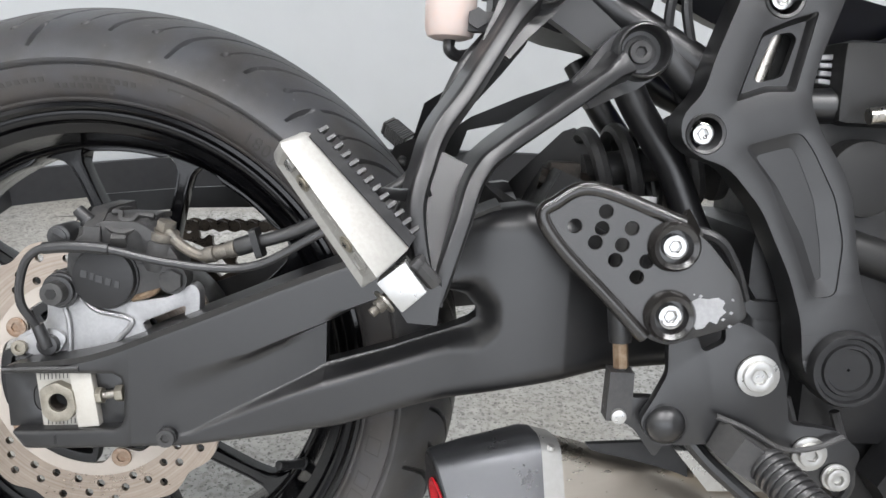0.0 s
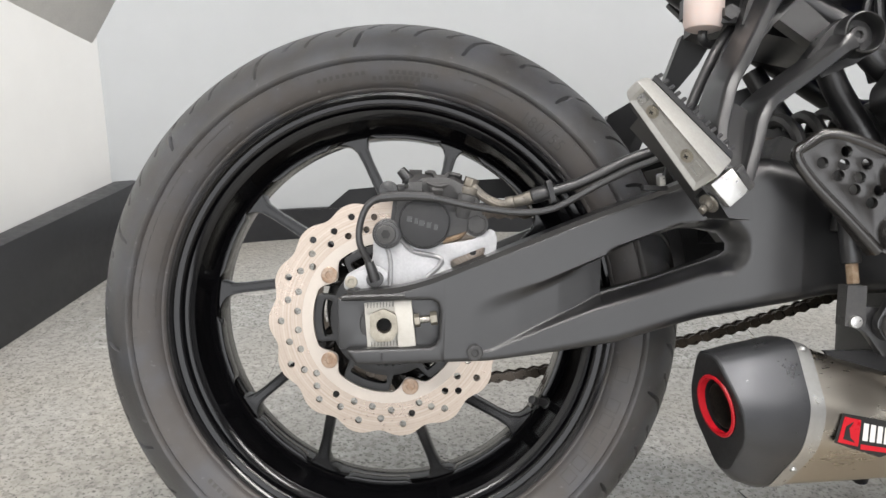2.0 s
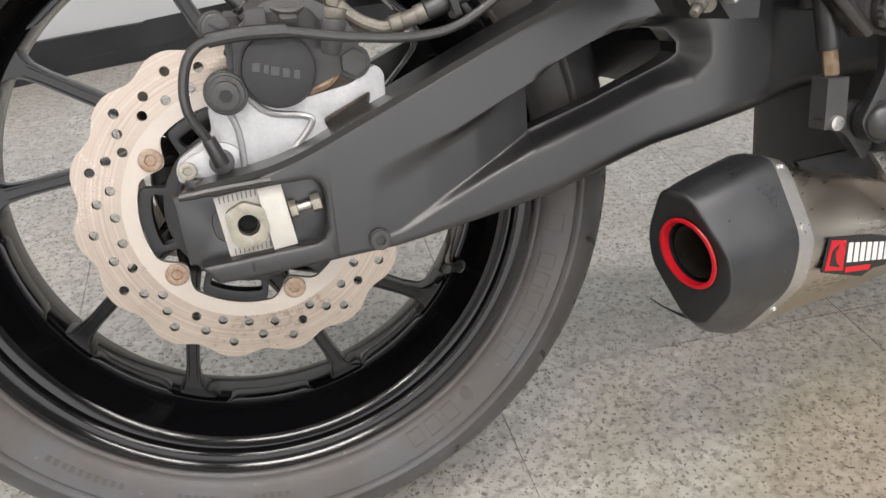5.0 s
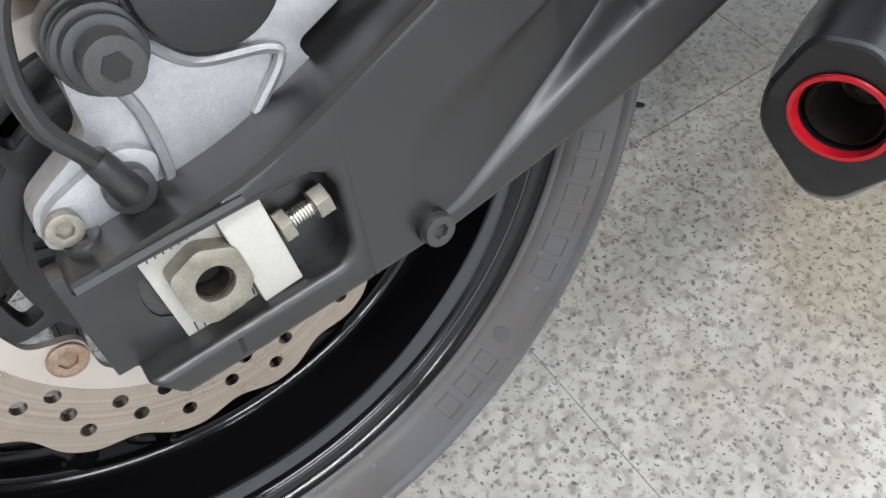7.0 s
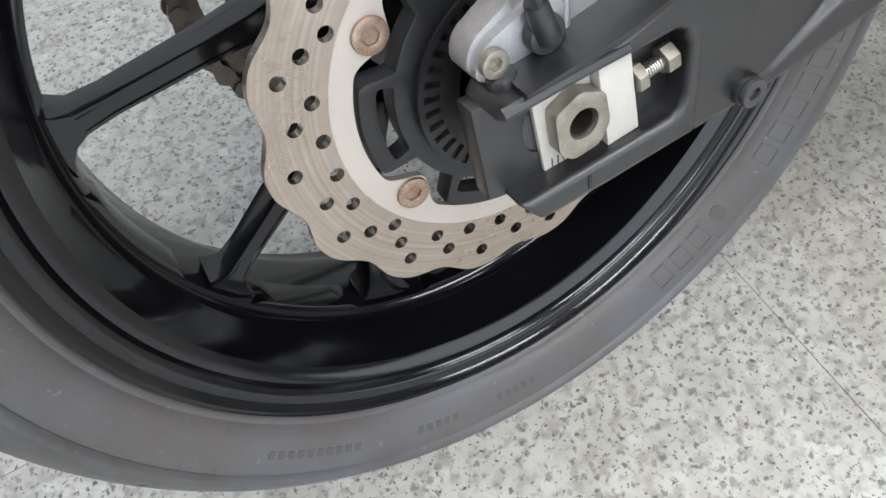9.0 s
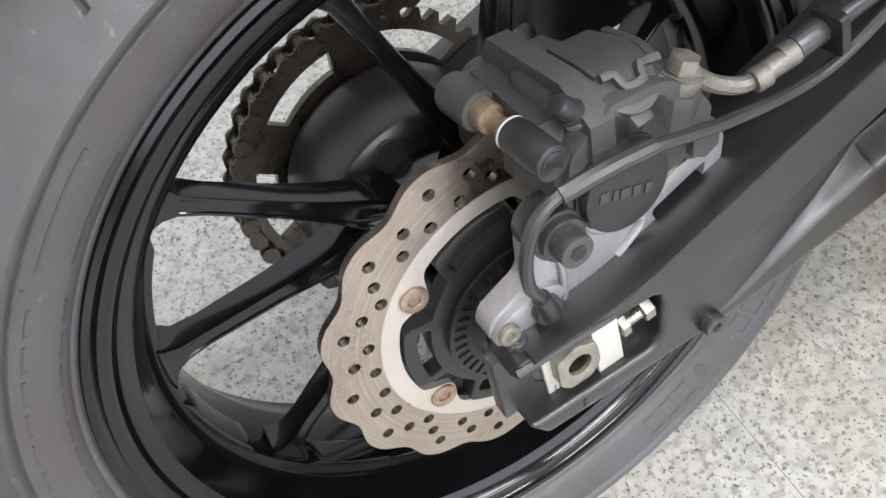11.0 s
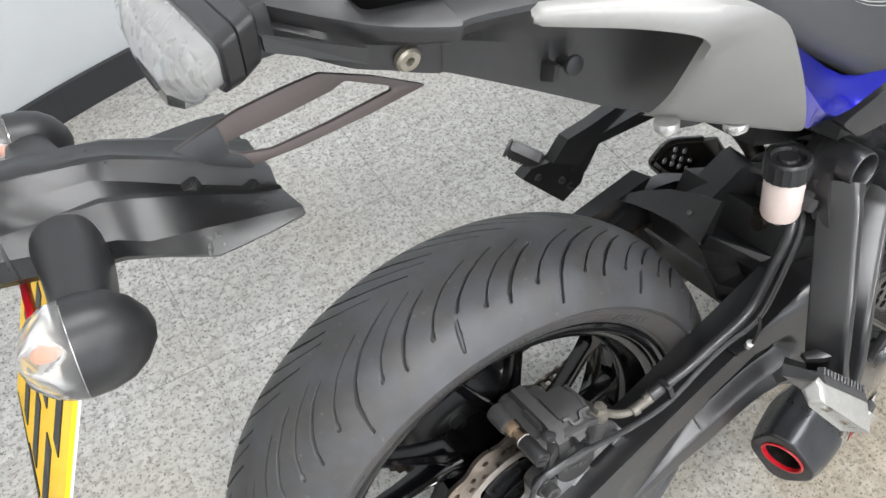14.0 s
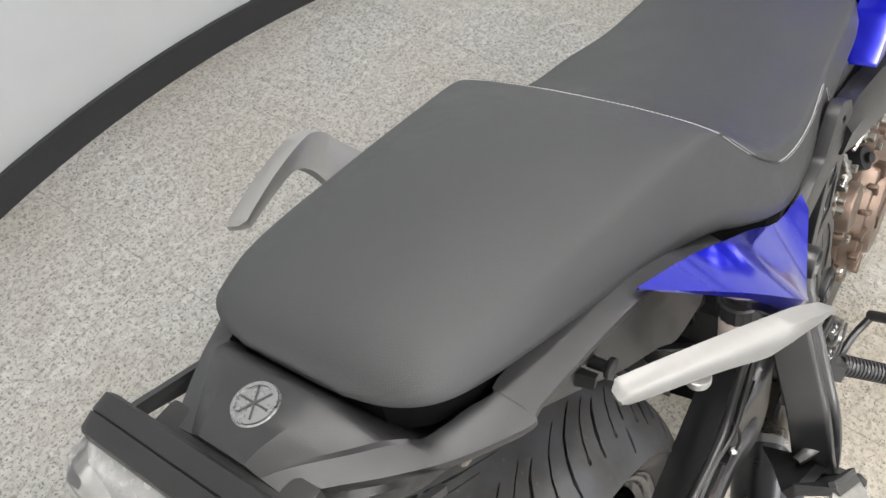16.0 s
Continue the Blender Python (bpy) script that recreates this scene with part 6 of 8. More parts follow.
for x, z in ((0.4925, 0.234), (0.5405, 0.3335)):
    part("bolt_ring", lathe([(-0.1425, 0.0122), (-0.1435, 0.0145), (-0.141, 0.0165), (-0.128, 0.0165), (-0.128, 0.0122)], 32), M["satin"], cover).location = (x, 0, z)
    bolt(cover, x, -0.130, z, 0.0082, M["chrome"], 0.008)
cap = part("pivot_cap", lathe([(-0.147, 0.001), (-0.147, 0.0165), (-0.1495, 0.0175), (-0.1495, 0.020), (-0.147, 0.021), (-0.147, 0.0245), (-0.1505, 0.026), (-0.1505, 0.0285), (-0.146, 0.0305), (-0.130, 0.0305), (-0.130, 0.001)], 48), M["dark"], cover, "round black pivot cover with concentric rings")
cap.location = (0.618, 0, 0.0595)

# frame tubes, shock and its spring, battery box, wiring: the dark space behind
frame_part = part("main_frame", join(
    tube([(0.43, -0.085, 0.300), (0.455, -0.075, 0.255), (0.490, -0.07, 0.205), (0.515, -0.075, 0.150), (0.56, -0.08, 0.09)], 0.0135, 14),
    tube([(0.46, -0.09, 0.31), (0.50, -0.09, 0.27), (0.56, -0.09, 0.24)], 0.015, 14),
    tube([(0.43, 0.085, 0.300), (0.455, 0.075, 0.255), (0.490, 0.07, 0.205), (0.56, 0.08, 0.09)], 0.0135, 14),
    tube([(0.14, -0.075, 0.50), (0.30, -0.085, 0.415), (0.46, -0.09, 0.31), (0.60, -0.10, 0.26), (0.82, -0.11, 0.36)], 0.014, 14),
    tube([(0.14, 0.075, 0.50), (0.30, 0.085, 0.415), (0.46, 0.09, 0.31), (0.60, 0.10, 0.26), (0.82, 0.11, 0.36)], 0.014, 14),
    tube([(0.22, -0.07, 0.53), (0.45, -0.10, 0.42), (0.70, -0.12, 0.43)], 0.014, 14), tube([(0.22, 0.07, 0.53), (0.45, 0.10, 0.42), (0.70, 0.12, 0.43)], 0.014, 14)), M["satin"], bike, "black steel tube frame")
part("gusset", bevelled(loft([[(0.375, -0.105, 0.318), (0.425, -0.105, 0.285), (0.425, -0.085, 0.285), (0.375, -0.085, 0.318)], [(0.395, -0.105, 0.342), (0.440, -0.105, 0.305), (0.440, -0.085, 0.305), (0.395, -0.085, 0.342)]]), 0.002), M["satin"], frame_part)
shock = part("shock_absorber", rod((0.43, 0.0, 0.195), (0.56, 0.0, 0.215), 0.016, n=20), M["cast"], bike, "shock absorber with a heavy dark coil spring")
part("coil_spring", spring_coil((0.428, 0.0, 0.193), (0.545, 0.0, 0.213), 0.036, 0.0074, 4.4), M["cast"], shock)
part("spring_seat", rod((0.542, 0.0, 0.2125), (0.552, 0.0, 0.214), 0.040, n=28, bevel=0.002), M["cast"], shock)
box_part = part("electrics_box", bevelled(loft([[(0.335, y, 0.330), (0.39, y, 0.312), (0.46, y, 0.300), (0.47, y, 0.35), (0.42, y, 0.375), (0.335, y, 0.37)] for y in (-0.055, 0.0, 0.055)]), 0.008, 2), M["dark"], bike, "black moulded underseat box")
part("lid", bevelled(loft([[(0.33, y, 0.352), (0.42, y, 0.352), (0.42, y, 0.375), (0.33, y, 0.375)] for y in (-0.06, 0.06)]), 0.005), M["dark"], box_part)
part("suspension_link", join(tube([(0.385, -0.035, 0.190), (0.40, -0.035, 0.187), (0.428, -0.02, 0.185)], 0.010, 10), box(0.392, -0.046, 0.175, 0.420, -0.02, 0.205, 0.004)), M["soot"], bike, "dark rusty suspension linkage")
mc = part("brake_master_cylinder", rod((0.440, -0.135, 0.105), (0.448, -0.132, 0.165), 0.012, n=20, bevel=0.002), M["cast"], bike, "small cast rear master cylinder")
part("hose_union", rod((0.452, -0.148, 0.170), (0.452, -0.146, 0.186), 0.0075, n=6, bevel=0.001), M["alu"], mc)
for pts in ([(0.48, -0.10, 0.36), (0.47, -0.10, 0.33), (0.475, -0.09, 0.29), (0.49, -0.08, 0.26)], [(0.49, -0.09, 0.37), (0.482, -0.10, 0.335), (0.492, -0.095, 0.295)],
            [(0.46, -0.14, 0.165), (0.50, -0.155, 0.16), (0.52, -0.15, 0.14), (0.535, -0.14, 0.11)], [(0.58, -0.13, 0.03), (0.60, -0.14, -0.03), (0.63, -0.14, -0.06)], [(0.62, -0.13, 0.02), (0.64, -0.13, -0.04), (0.62, -0.12, -0.08)]):
    part("wiring_loom", tube(pts, 0.0042, 8), M["hose"], bike)
res = part("fluid_reservoir", loft([[(0.3005 + r * math.cos(a), -0.1240 + r * math.sin(a), z) for a in [2 * math.pi * k / 28 for k in range(28)]] for z, r in ((0.2950, 0.012), (0.2970, 0.0170), (0.3020, 0.0190), (0.3460, 0.0195), (0.3490, 0.0175))]), M["tank_plastic"], bike, "translucent fluid reservoir with a black screw cap")
capm = [[(0.3005 + r * (1 + 0.045 * (k % 2)) * math.cos(2 * math.pi * k / 36), -0.1240 + r * (1 + 0.045 * (k % 2)) * math.sin(2 * math.pi * k / 36), z) for k in range(36)] for z, r in ((0.3450, 0.0215), (0.3640, 0.0215), (0.3665, 0.0195), (0.3665, 0.0160), (0.3630, 0.0145), (0.3630, 0.0100), (0.3660, 0.0085), (0.3660, 0.002))]
part("cap", loft(capm), M["dark"], res, "ribbed black screw cap")
part("spout", tube([(0.3005, -0.124, 0.296), (0.3005, -0.124, 0.288), (0.308, -0.118, 0.284), (0.322, -0.112, 0.288)], 0.0045, 10), M["hose"], res)
part("bracket", join(box(0.312, -0.138, 0.30, 0.335, -0.128, 0.315, 0.002), rod((0.320, -0.146, 0.309), (0.320, -0.13, 0.309), 0.0075, n=6)), M["cast"], res)


# ---- silencer ----
AX, SIDE = Vector((0.962, 0.268, -0.05)).normalized(), Vector((0.268, -0.962, 0.0)).normalized()
HEX = rounded([(-0.42, 1.0), (0.30, 1.0), (1.0, 0.22), (0.92, -0.30), (0.10, -1.0), (-0.35, -1.0), (-1.0, -0.2), (-0.95, 0.3)], 0.2, 3)


def by_angle(line, n=72):
    """The line met by n even rays from its middle."""
    out = []
    for k in range(n):
        d = Vector((math.cos(2 * math.pi * k / n), math.sin(2 * math.pi * k / n)))
        for p, q in zip(line, line[1:] + line[:1]):
            p, e = Vector(p), Vector(q) - Vector(p)
            det = d.x * -e.y + d.y * e.x
            if abs(det) > 1e-12:
                r, f = (p.x * -e.y + p.y * e.x) / det, (d.x * p.y - d.y * p.x) / det
                if r > 0 and -1e-9 <= f <= 1 + 1e-9:
                    out.append(tuple(d * r))
                    break
    return out


HEX = by_angle(HEX)


def hexring(cx, cy, cz, w, h, shear=0.0):
    return [tuple(Vector((cx, cy, cz)) + SIDE * (u * w) + Vector((0, 0, v * h)) + AX * (shear * v)) for u, v in HEX]


def roundring(cx, cy, cz, r, h, shear=0.0):
    out = []
    for u, v in HEX:
        d = math.hypot(u, v)
        out.append(tuple(Vector((cx, cy, cz)) + SIDE * (u / d * r) + Vector((0, 0, v / d * h)) + AX * (shear * v / d * h)))
    return out


silencer = part("silencer", loft([hexring(0.366, -0.161, -0.066, 0.047, 0.070, 0.008), hexring(0.43, -0.145, -0.075, 0.0455, 0.0605), hexring(0.55, -0.112, -0.088, 0.042, 0.047), hexring(0.64, -0.088, -0.094, 0.03, 0.034)]), M["titan"], bike,
                "brushed titanium silencer with a black end cap and a worn sticker", 25)
cap_rings = [hexring(0.370, -0.160, -0.066, 0.0482, 0.0712, 0.008), hexring(0.362, -0.162, -0.066, 0.0485, 0.0715, 0.008), hexring(0.330, -0.171, -0.066, 0.0455, 0.063, -0.004), hexring(0.3125, -0.1765, -0.064, 0.0415, 0.055, -0.012),
             hexring(0.3115, -0.177, -0.064, 0.0400, 0.053, -0.012)]
face_rings = [hexring(0.3116, -0.177, -0.064, 0.0402, 0.0532, -0.012), hexring(0.3110, -0.1772, -0.064, 0.0385, 0.051, -0.012), roundring(0.3105, -0.1775, -0.0575, 0.0275, 0.0287, -0.22), roundring(0.3145, -0.1766, -0.0575, 0.0235, 0.0247, -0.22), roundring(0.37, -0.160, -0.06, 0.0230, 0.0240), roundring(0.372, -0.16, -0.06, 0.001, 0.001)]
part("end_face", loft(face_rings, False), M["matt"], silencer, "matt black end face", 28)
part("end_cap", loft(cap_rings, False), M["excap"], silencer, "black anodised end cap", 28)
part("red_ring", loft([roundring(0.3098, -0.1778, -0.0575, 0.0272, 0.0284, -0.22), roundring(0.3085, -0.1782, -0.0575, 0.0264, 0.0276, -0.22), roundring(0.3085, -0.1782, -0.0575, 0.0240, 0.0251, -0.22), roundring(0.314, -0.1768, -0.0575, 0.0228, 0.0240, -0.22)], False), M["red"], silencer, "thin red ring round the outlet")
part("outlet_pipe", loft([roundring(0.3170, -0.1760, -0.0575, 0.0205, 0.0215, -0.2), roundring(0.3160, -0.1763, -0.0575, 0.0190, 0.0200, -0.2), roundring(0.362, -0.163, -0.059, 0.0180, 0.0190)], False), M["soot"], silencer, "sooty inner pipe")
part("baffle", join(ball(0.352, -0.166, -0.059, 0.006, 0.012, 0.012, 12), rod((0.350, -0.178, -0.045), (0.345, -0.178, -0.045), 0.003, n=10)), M["steel"], silencer)
band_rings = [hexring(0.3700, -0.1600, -0.0665, 0.0480, 0.0708, 0.008), hexring(0.3700, -0.1600, -0.0665, 0.0487, 0.0716, 0.008), hexring(0.3860, -0.1555, -0.0690, 0.0482, 0.0688, 0.008), hexring(0.3860, -0.1555, -0.0690, 0.0474, 0.0680, 0.008)]
band = part("clamp_band", loft(band_rings, False), M["polish"], silencer, "riveted steel band", 25)
for k in (4, 14, 24, 38, 50, 62):
    p, q = Vector(band_rings[1][k]), Vector(band_rings[2][k])
    c = (p + q) / 2
    n = (c - Vector((0.378, -0.158, -0.0675))).normalized()
    part("rivet", rod(c - n * 0.001, c + n * 0.0018, 0.0034, 0.0028, 14), M["polish"], band)
# sticker with plain shapes in its colours
def on_body(s, v, out=0.0008):
    """A place on the outer face: s metres along, v metres up."""
    top = Vector((0.3925, -0.1540, -0.0700)) + AX * s
    w = 0.0472 - 0.012 * s
    return top + SIDE * (w * 0.978 + out) + Vector((0, 0, v))


def sticker(name, pts, mat, out, label=""):
    bm = bmesh.new()
    a, b = [bm.verts.new(on_body(s, v, out)) for s, v in pts], [bm.verts.new(on_body(s, v, out - 0.0007)) for s, v in pts]
    bm.faces.new(a)
    bm.faces.new(b[::-1])
    for k in range(len(pts)):
        bm.faces.new((a[k - 1], a[k], b[k], b[k - 1]))
    return part(name, bm, mat, silencer, label)


sticker("sticker", [(0.004, -0.012), (0.012, 0.0145), (0.062, 0.008), (0.1, -0.001), (0.104, -0.012), (0.098, -0.0225), (0.07, -0.0215), (0.055, -0.0255), (0.02, -0.0165)], M["ink"], 0.0012, "worn black sticker with a red block and a white bar")
sticker("sticker_red", [(0.0075, -0.0115), (0.014, 0.0115), (0.032, 0.0085), (0.030, -0.0155)], M["red"], 0.0016)
sticker("sticker_curl", [(0.013, -0.0085), (0.0155, 0.003), (0.024, 0.007), (0.019, 0.001), (0.021, -0.0075), (0.026, -0.0120)], M["ink"], 0.0020)
for k in range(8):
    s0 = 0.0345 + 0.0080 * k
    sticker("sticker_bar", [(s0, -0.0100 - 0.0011 * k), (s0 + 0.0012, 0.0058 - 0.0013 * k), (s0 + 0.0066, 0.0050 - 0.0013 * k), (s0 + 0.0056, -0.0106 - 0.0011 * k)], M["paper"], 0.0016)
sticker("sticker_red", [(0.033, -0.0180), (0.033, -0.0135), (0.066, -0.0175), (0.064, -0.0215)], M["red"], 0.0016)
part("link_pipe", tube([(0.63, -0.09, -0.094), (0.68, -0.07, -0.10), (0.74, -0.04, -0.11), (0.80, 0.0, -0.12)], 0.026, 18), M["soot"], silencer)
part("silencer_bracket", bevelled(loft([[(0.420, -0.150, -0.008), (0.500, -0.140, -0.006), (0.500, -0.134, -0.006), (0.420, -0.144, -0.008)], [(0.440, -0.152, -0.032), (0.505, -0.142, -0.040), (0.505, -0.136, -0.040), (0.440, -0.146, -0.032)]]), 0.001), M["dark"], silencer)
part("heat_shield", bevelled(loft([[(0.490, -0.150, -0.010), (0.560, -0.145, -0.012), (0.585, -0.140, -0.045), (0.52, -0.145, -0.045)], [(0.490, -0.12, -0.008), (0.560, -0.115, -0.010), (0.585, -0.11, -0.043), (0.52, -0.115, -0.043)]]), 0.004), M["polish"], silencer, "bare metal heat shield")

# ---- seat ----
# x, half width at the hem, hem height, half width at the edge, edge height, crown height
SEAT = [(-0.084, 0.040, 0.6485, 0.036, 0.651, 0.653), (-0.078, 0.066, 0.6480, 0.058, 0.653, 0.657), (-0.064, 0.086, 0.6450, 0.074, 0.659, 0.666), (-0.040, 0.096, 0.6365, 0.083, 0.661, 0.672), (0.000, 0.105, 0.6255, 0.091, 0.655, 0.673),
        (0.060, 0.113, 0.6050, 0.098, 0.643, 0.668), (0.120, 0.120, 0.582, 0.104, 0.632, 0.657), (0.180, 0.127, 0.552, 0.108, 0.622, 0.641), (0.222, 0.132, 0.527, 0.111, 0.614, 0.624), (0.245, 0.135, 0.510, 0.114, 0.603, 0.611),
        (0.275, 0.139, 0.489, 0.123, 0.572, 0.582), (0.320, 0.142, 0.458, 0.134, 0.532, 0.548), (0.385, 0.139, 0.418, 0.137, 0.507, 0.520), (0.450, 0.136, 0.416, 0.134, 0.496, 0.506), (0.520, 0.130, 0.428, 0.124, 0.486, 0.497),
        (0.590, 0.125, 0.440, 0.118, 0.482, 0.494), (0.640, 0.122, 0.450, 0.114, 0.480, 0.492), (0.690, 0.108, 0.455, 0.098, 0.478, 0.492), (0.720, 0.080, 0.460, 0.07, 0.476, 0.490), (0.728, 0.05, 0.465, 0.045, 0.474, 0.486)]


def seat_ring(x, wl, zl, wc, zc, zt):
    half = [(wl * 0.96, zl), (wl * 1.005, zl + 0.1 * (zc - zl)), (wl * 0.99 + wc * 0.015, zl + 0.3 * (zc - zl)), (0.55 * wl + 0.45 * wc, zl + 0.64 * (zc - zl)), (0.14 * wl + 0.86 * wc, zl + 0.91 * (zc - zl)), (0.03 * wl + 0.965 * wc, zc - 0.01 * (zc - zl)), (wc * 0.965, zc + 0.12 * (zt - zc)),
            (wc * 0.87, zc + 0.36 * (zt - zc)), (wc * 0.72, zc + 0.62 * (zt - zc)), (wc * 0.45, zc + 0.88 * (zt - zc)), (wc * 0.2, zc + 0.98 * (zt - zc))]
    pts = [(x, -y, z) for y, z in half] + [(x, 0, zt)] + [(x, y, z) for y, z in half[::-1]]
    return pts + [(x, wl * 0.5, zl - 0.002), (x, -wl * 0.5, zl - 0.002)]


def eased(rows, steps=4):
    cols = [smooth_line([(r[0], r[k], 0) for r in rows], steps) for k in range(1, len(rows[0]))]
    return [(cols[0][i].x, *[c[i].y for c in cols]) for i in range(len(cols[0]))]


seat = part("seat", loft([seat_ring(*r) for r in eased(SEAT)]), M["seat"], bike, "dark grey two-level vinyl seat with pale stitching", 60)
# the base's colour holds the shade between seat and cowl
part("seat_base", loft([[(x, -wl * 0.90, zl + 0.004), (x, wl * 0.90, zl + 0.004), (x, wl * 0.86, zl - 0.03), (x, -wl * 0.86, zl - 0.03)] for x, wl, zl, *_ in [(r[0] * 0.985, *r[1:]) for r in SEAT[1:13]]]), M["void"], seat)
RIGHT = [(0.5160, -0.1275, 0.4490), (0.505, -0.130, 0.474), (0.485, -0.1335, 0.490), (0.455, -0.1385, 0.4935), (0.420, -0.1415, 0.4910), (0.380, -0.1430, 0.4960), (0.335, -0.1420, 0.5130), (0.300, -0.1350, 0.5400), (0.270, -0.1255, 0.5730), (0.246, -0.1150, 0.6040)]
TOP = [(0.243, -0.095, 0.6085), (0.243, -0.05, 0.611), (0.2435, 0.0, 0.612), (0.243, 0.05, 0.611), (0.243, 0.095, 0.6085)]
LINE = RIGHT + TOP + [(x, -y, z) for x, y, z in RIGHT[::-1]]
from mathutils.bvhtree import BVHTree
seat_tree = BVHTree.FromPolygons([v.co for v in seat.data.vertices], [list(p.vertices) for p in seat.data.polygons])
for off in (0.0, 0.009):
    line = [seat_tree.find_nearest(Vector((x + off * 0.7, y, z - off * 0.6))) for x, y, z in [tuple(q) for q in smooth_line(LINE, 12)]]
    line = [n[0] + n[1] * 0.0004 for n in line]
    bms = []
    for a, b in zip(line, line[1:]):
        if (b - a).length > 1e-4:
            bms.append(rod(a, a.lerp(b, 0.72), 0.0005, n=5))
    part("stitching", join(*bms), M["thread"], seat, "pale double stitching")
seam = [seat_tree.find_nearest(Vector((x + 0.003, y, z - 0.0027)))[0] for x, y, z in [tuple(q) for q in smooth_line(LINE, 6)]]
part("seam", tube(seam, 0.0012, 6, 1, (0.1, 0.2, 1)), M["ink"], seat)

# ---- tail cowl ----
COWL = [(-0.141, 0.046, 0.640, 0.044, 0.616, 0.648), (-0.128, 0.056, 0.6375, 0.054, 0.606, 0.651), (-0.105, 0.076, 0.629, 0.069, 0.594, 0.651), (-0.090, 0.088, 0.624, 0.075, 0.586, 0.648), (-0.080, 0.095, 0.6205, 0.077, 0.582, 0.634), (-0.066, 0.104, 0.617, 0.079, 0.577, 0.605),
        (-0.050, 0.113, 0.614, 0.081, 0.570, 0.596), (-0.031, 0.122, 0.611, 0.083, 0.563, 0.588), (-0.022, 0.1195, 0.6125, 0.084, 0.560, 0.586), (0.040, 0.1255, 0.606, 0.098, 0.527, 0.572), (0.089, 0.131, 0.597, 0.110, 0.500, 0.556),
        (0.133, 0.134, 0.580, 0.117, 0.478, 0.540), (0.165, 0.134, 0.560, 0.118, 0.452, 0.520), (0.215, 0.134, 0.525, 0.118, 0.444, 0.495)]


def cowl_ring(x, w, z, wb, zb, zt):
    deep = min(1.0, max(0.0, (x + 0.085) / 0.04))        # the channel that the seat sits in
    half = [(w * 0.40, zt), (w - 0.020 - 0.010 * deep, z + (zt - z) * (0.45 if zt > z else 1.0)), (w - 0.018 - 0.008 * deep, z + (1 - deep) * 0.3 * max(0, zt - z) + 0.0080 * deep), (w - 0.005, z + 0.001 * deep), (w, z - 0.002), (w, z - 0.006), (w - 0.004, z - 0.013), (wb + 0.006, z - 0.5 * (z - zb)), (wb, zb), (wb * 0.6, zb - 0.003)]
    return [(x, -y, q) for y, q in half] + [(x, y, q) for y, q in half[::-1]]


cowl = part("tail_cowl", loft([cowl_ring(*r) for r in eased(COWL, 3)]), M["tail"], bike, "textured black tail cowl", 28)
emblem = part("emblem", lathe([(-0.0015, 0.0005), (-0.0015, 0.0125), (0.0, 0.0145), (0.0015, 0.0145), (0.0015, 0.0005)], 40), M["badge"], cowl, "round chrome emblem with a dark star-like relief")
emblem.matrix_basis = pose(-0.112, 0.0, 0.6512, -90, 0, 0) @ pose(0, 0, 0, 0, 0, 0)
for k in range(3):
    bar = part("emblem_bar", box(-0.0006, -0.0022, -0.0105, 0.0006, -0.0012, 0.0105, 0.0002, 1), M["cast"], emblem)
    bar.matrix_basis = Matrix.Rotation(radians(60 * k), 4, "Y")
part("emblem_ring", lathe([(-0.0024, 0.0112), (-0.0024, 0.0135), (-0.001, 0.0135), (-0.001, 0.0112)], 40), M["badge"], emblem)
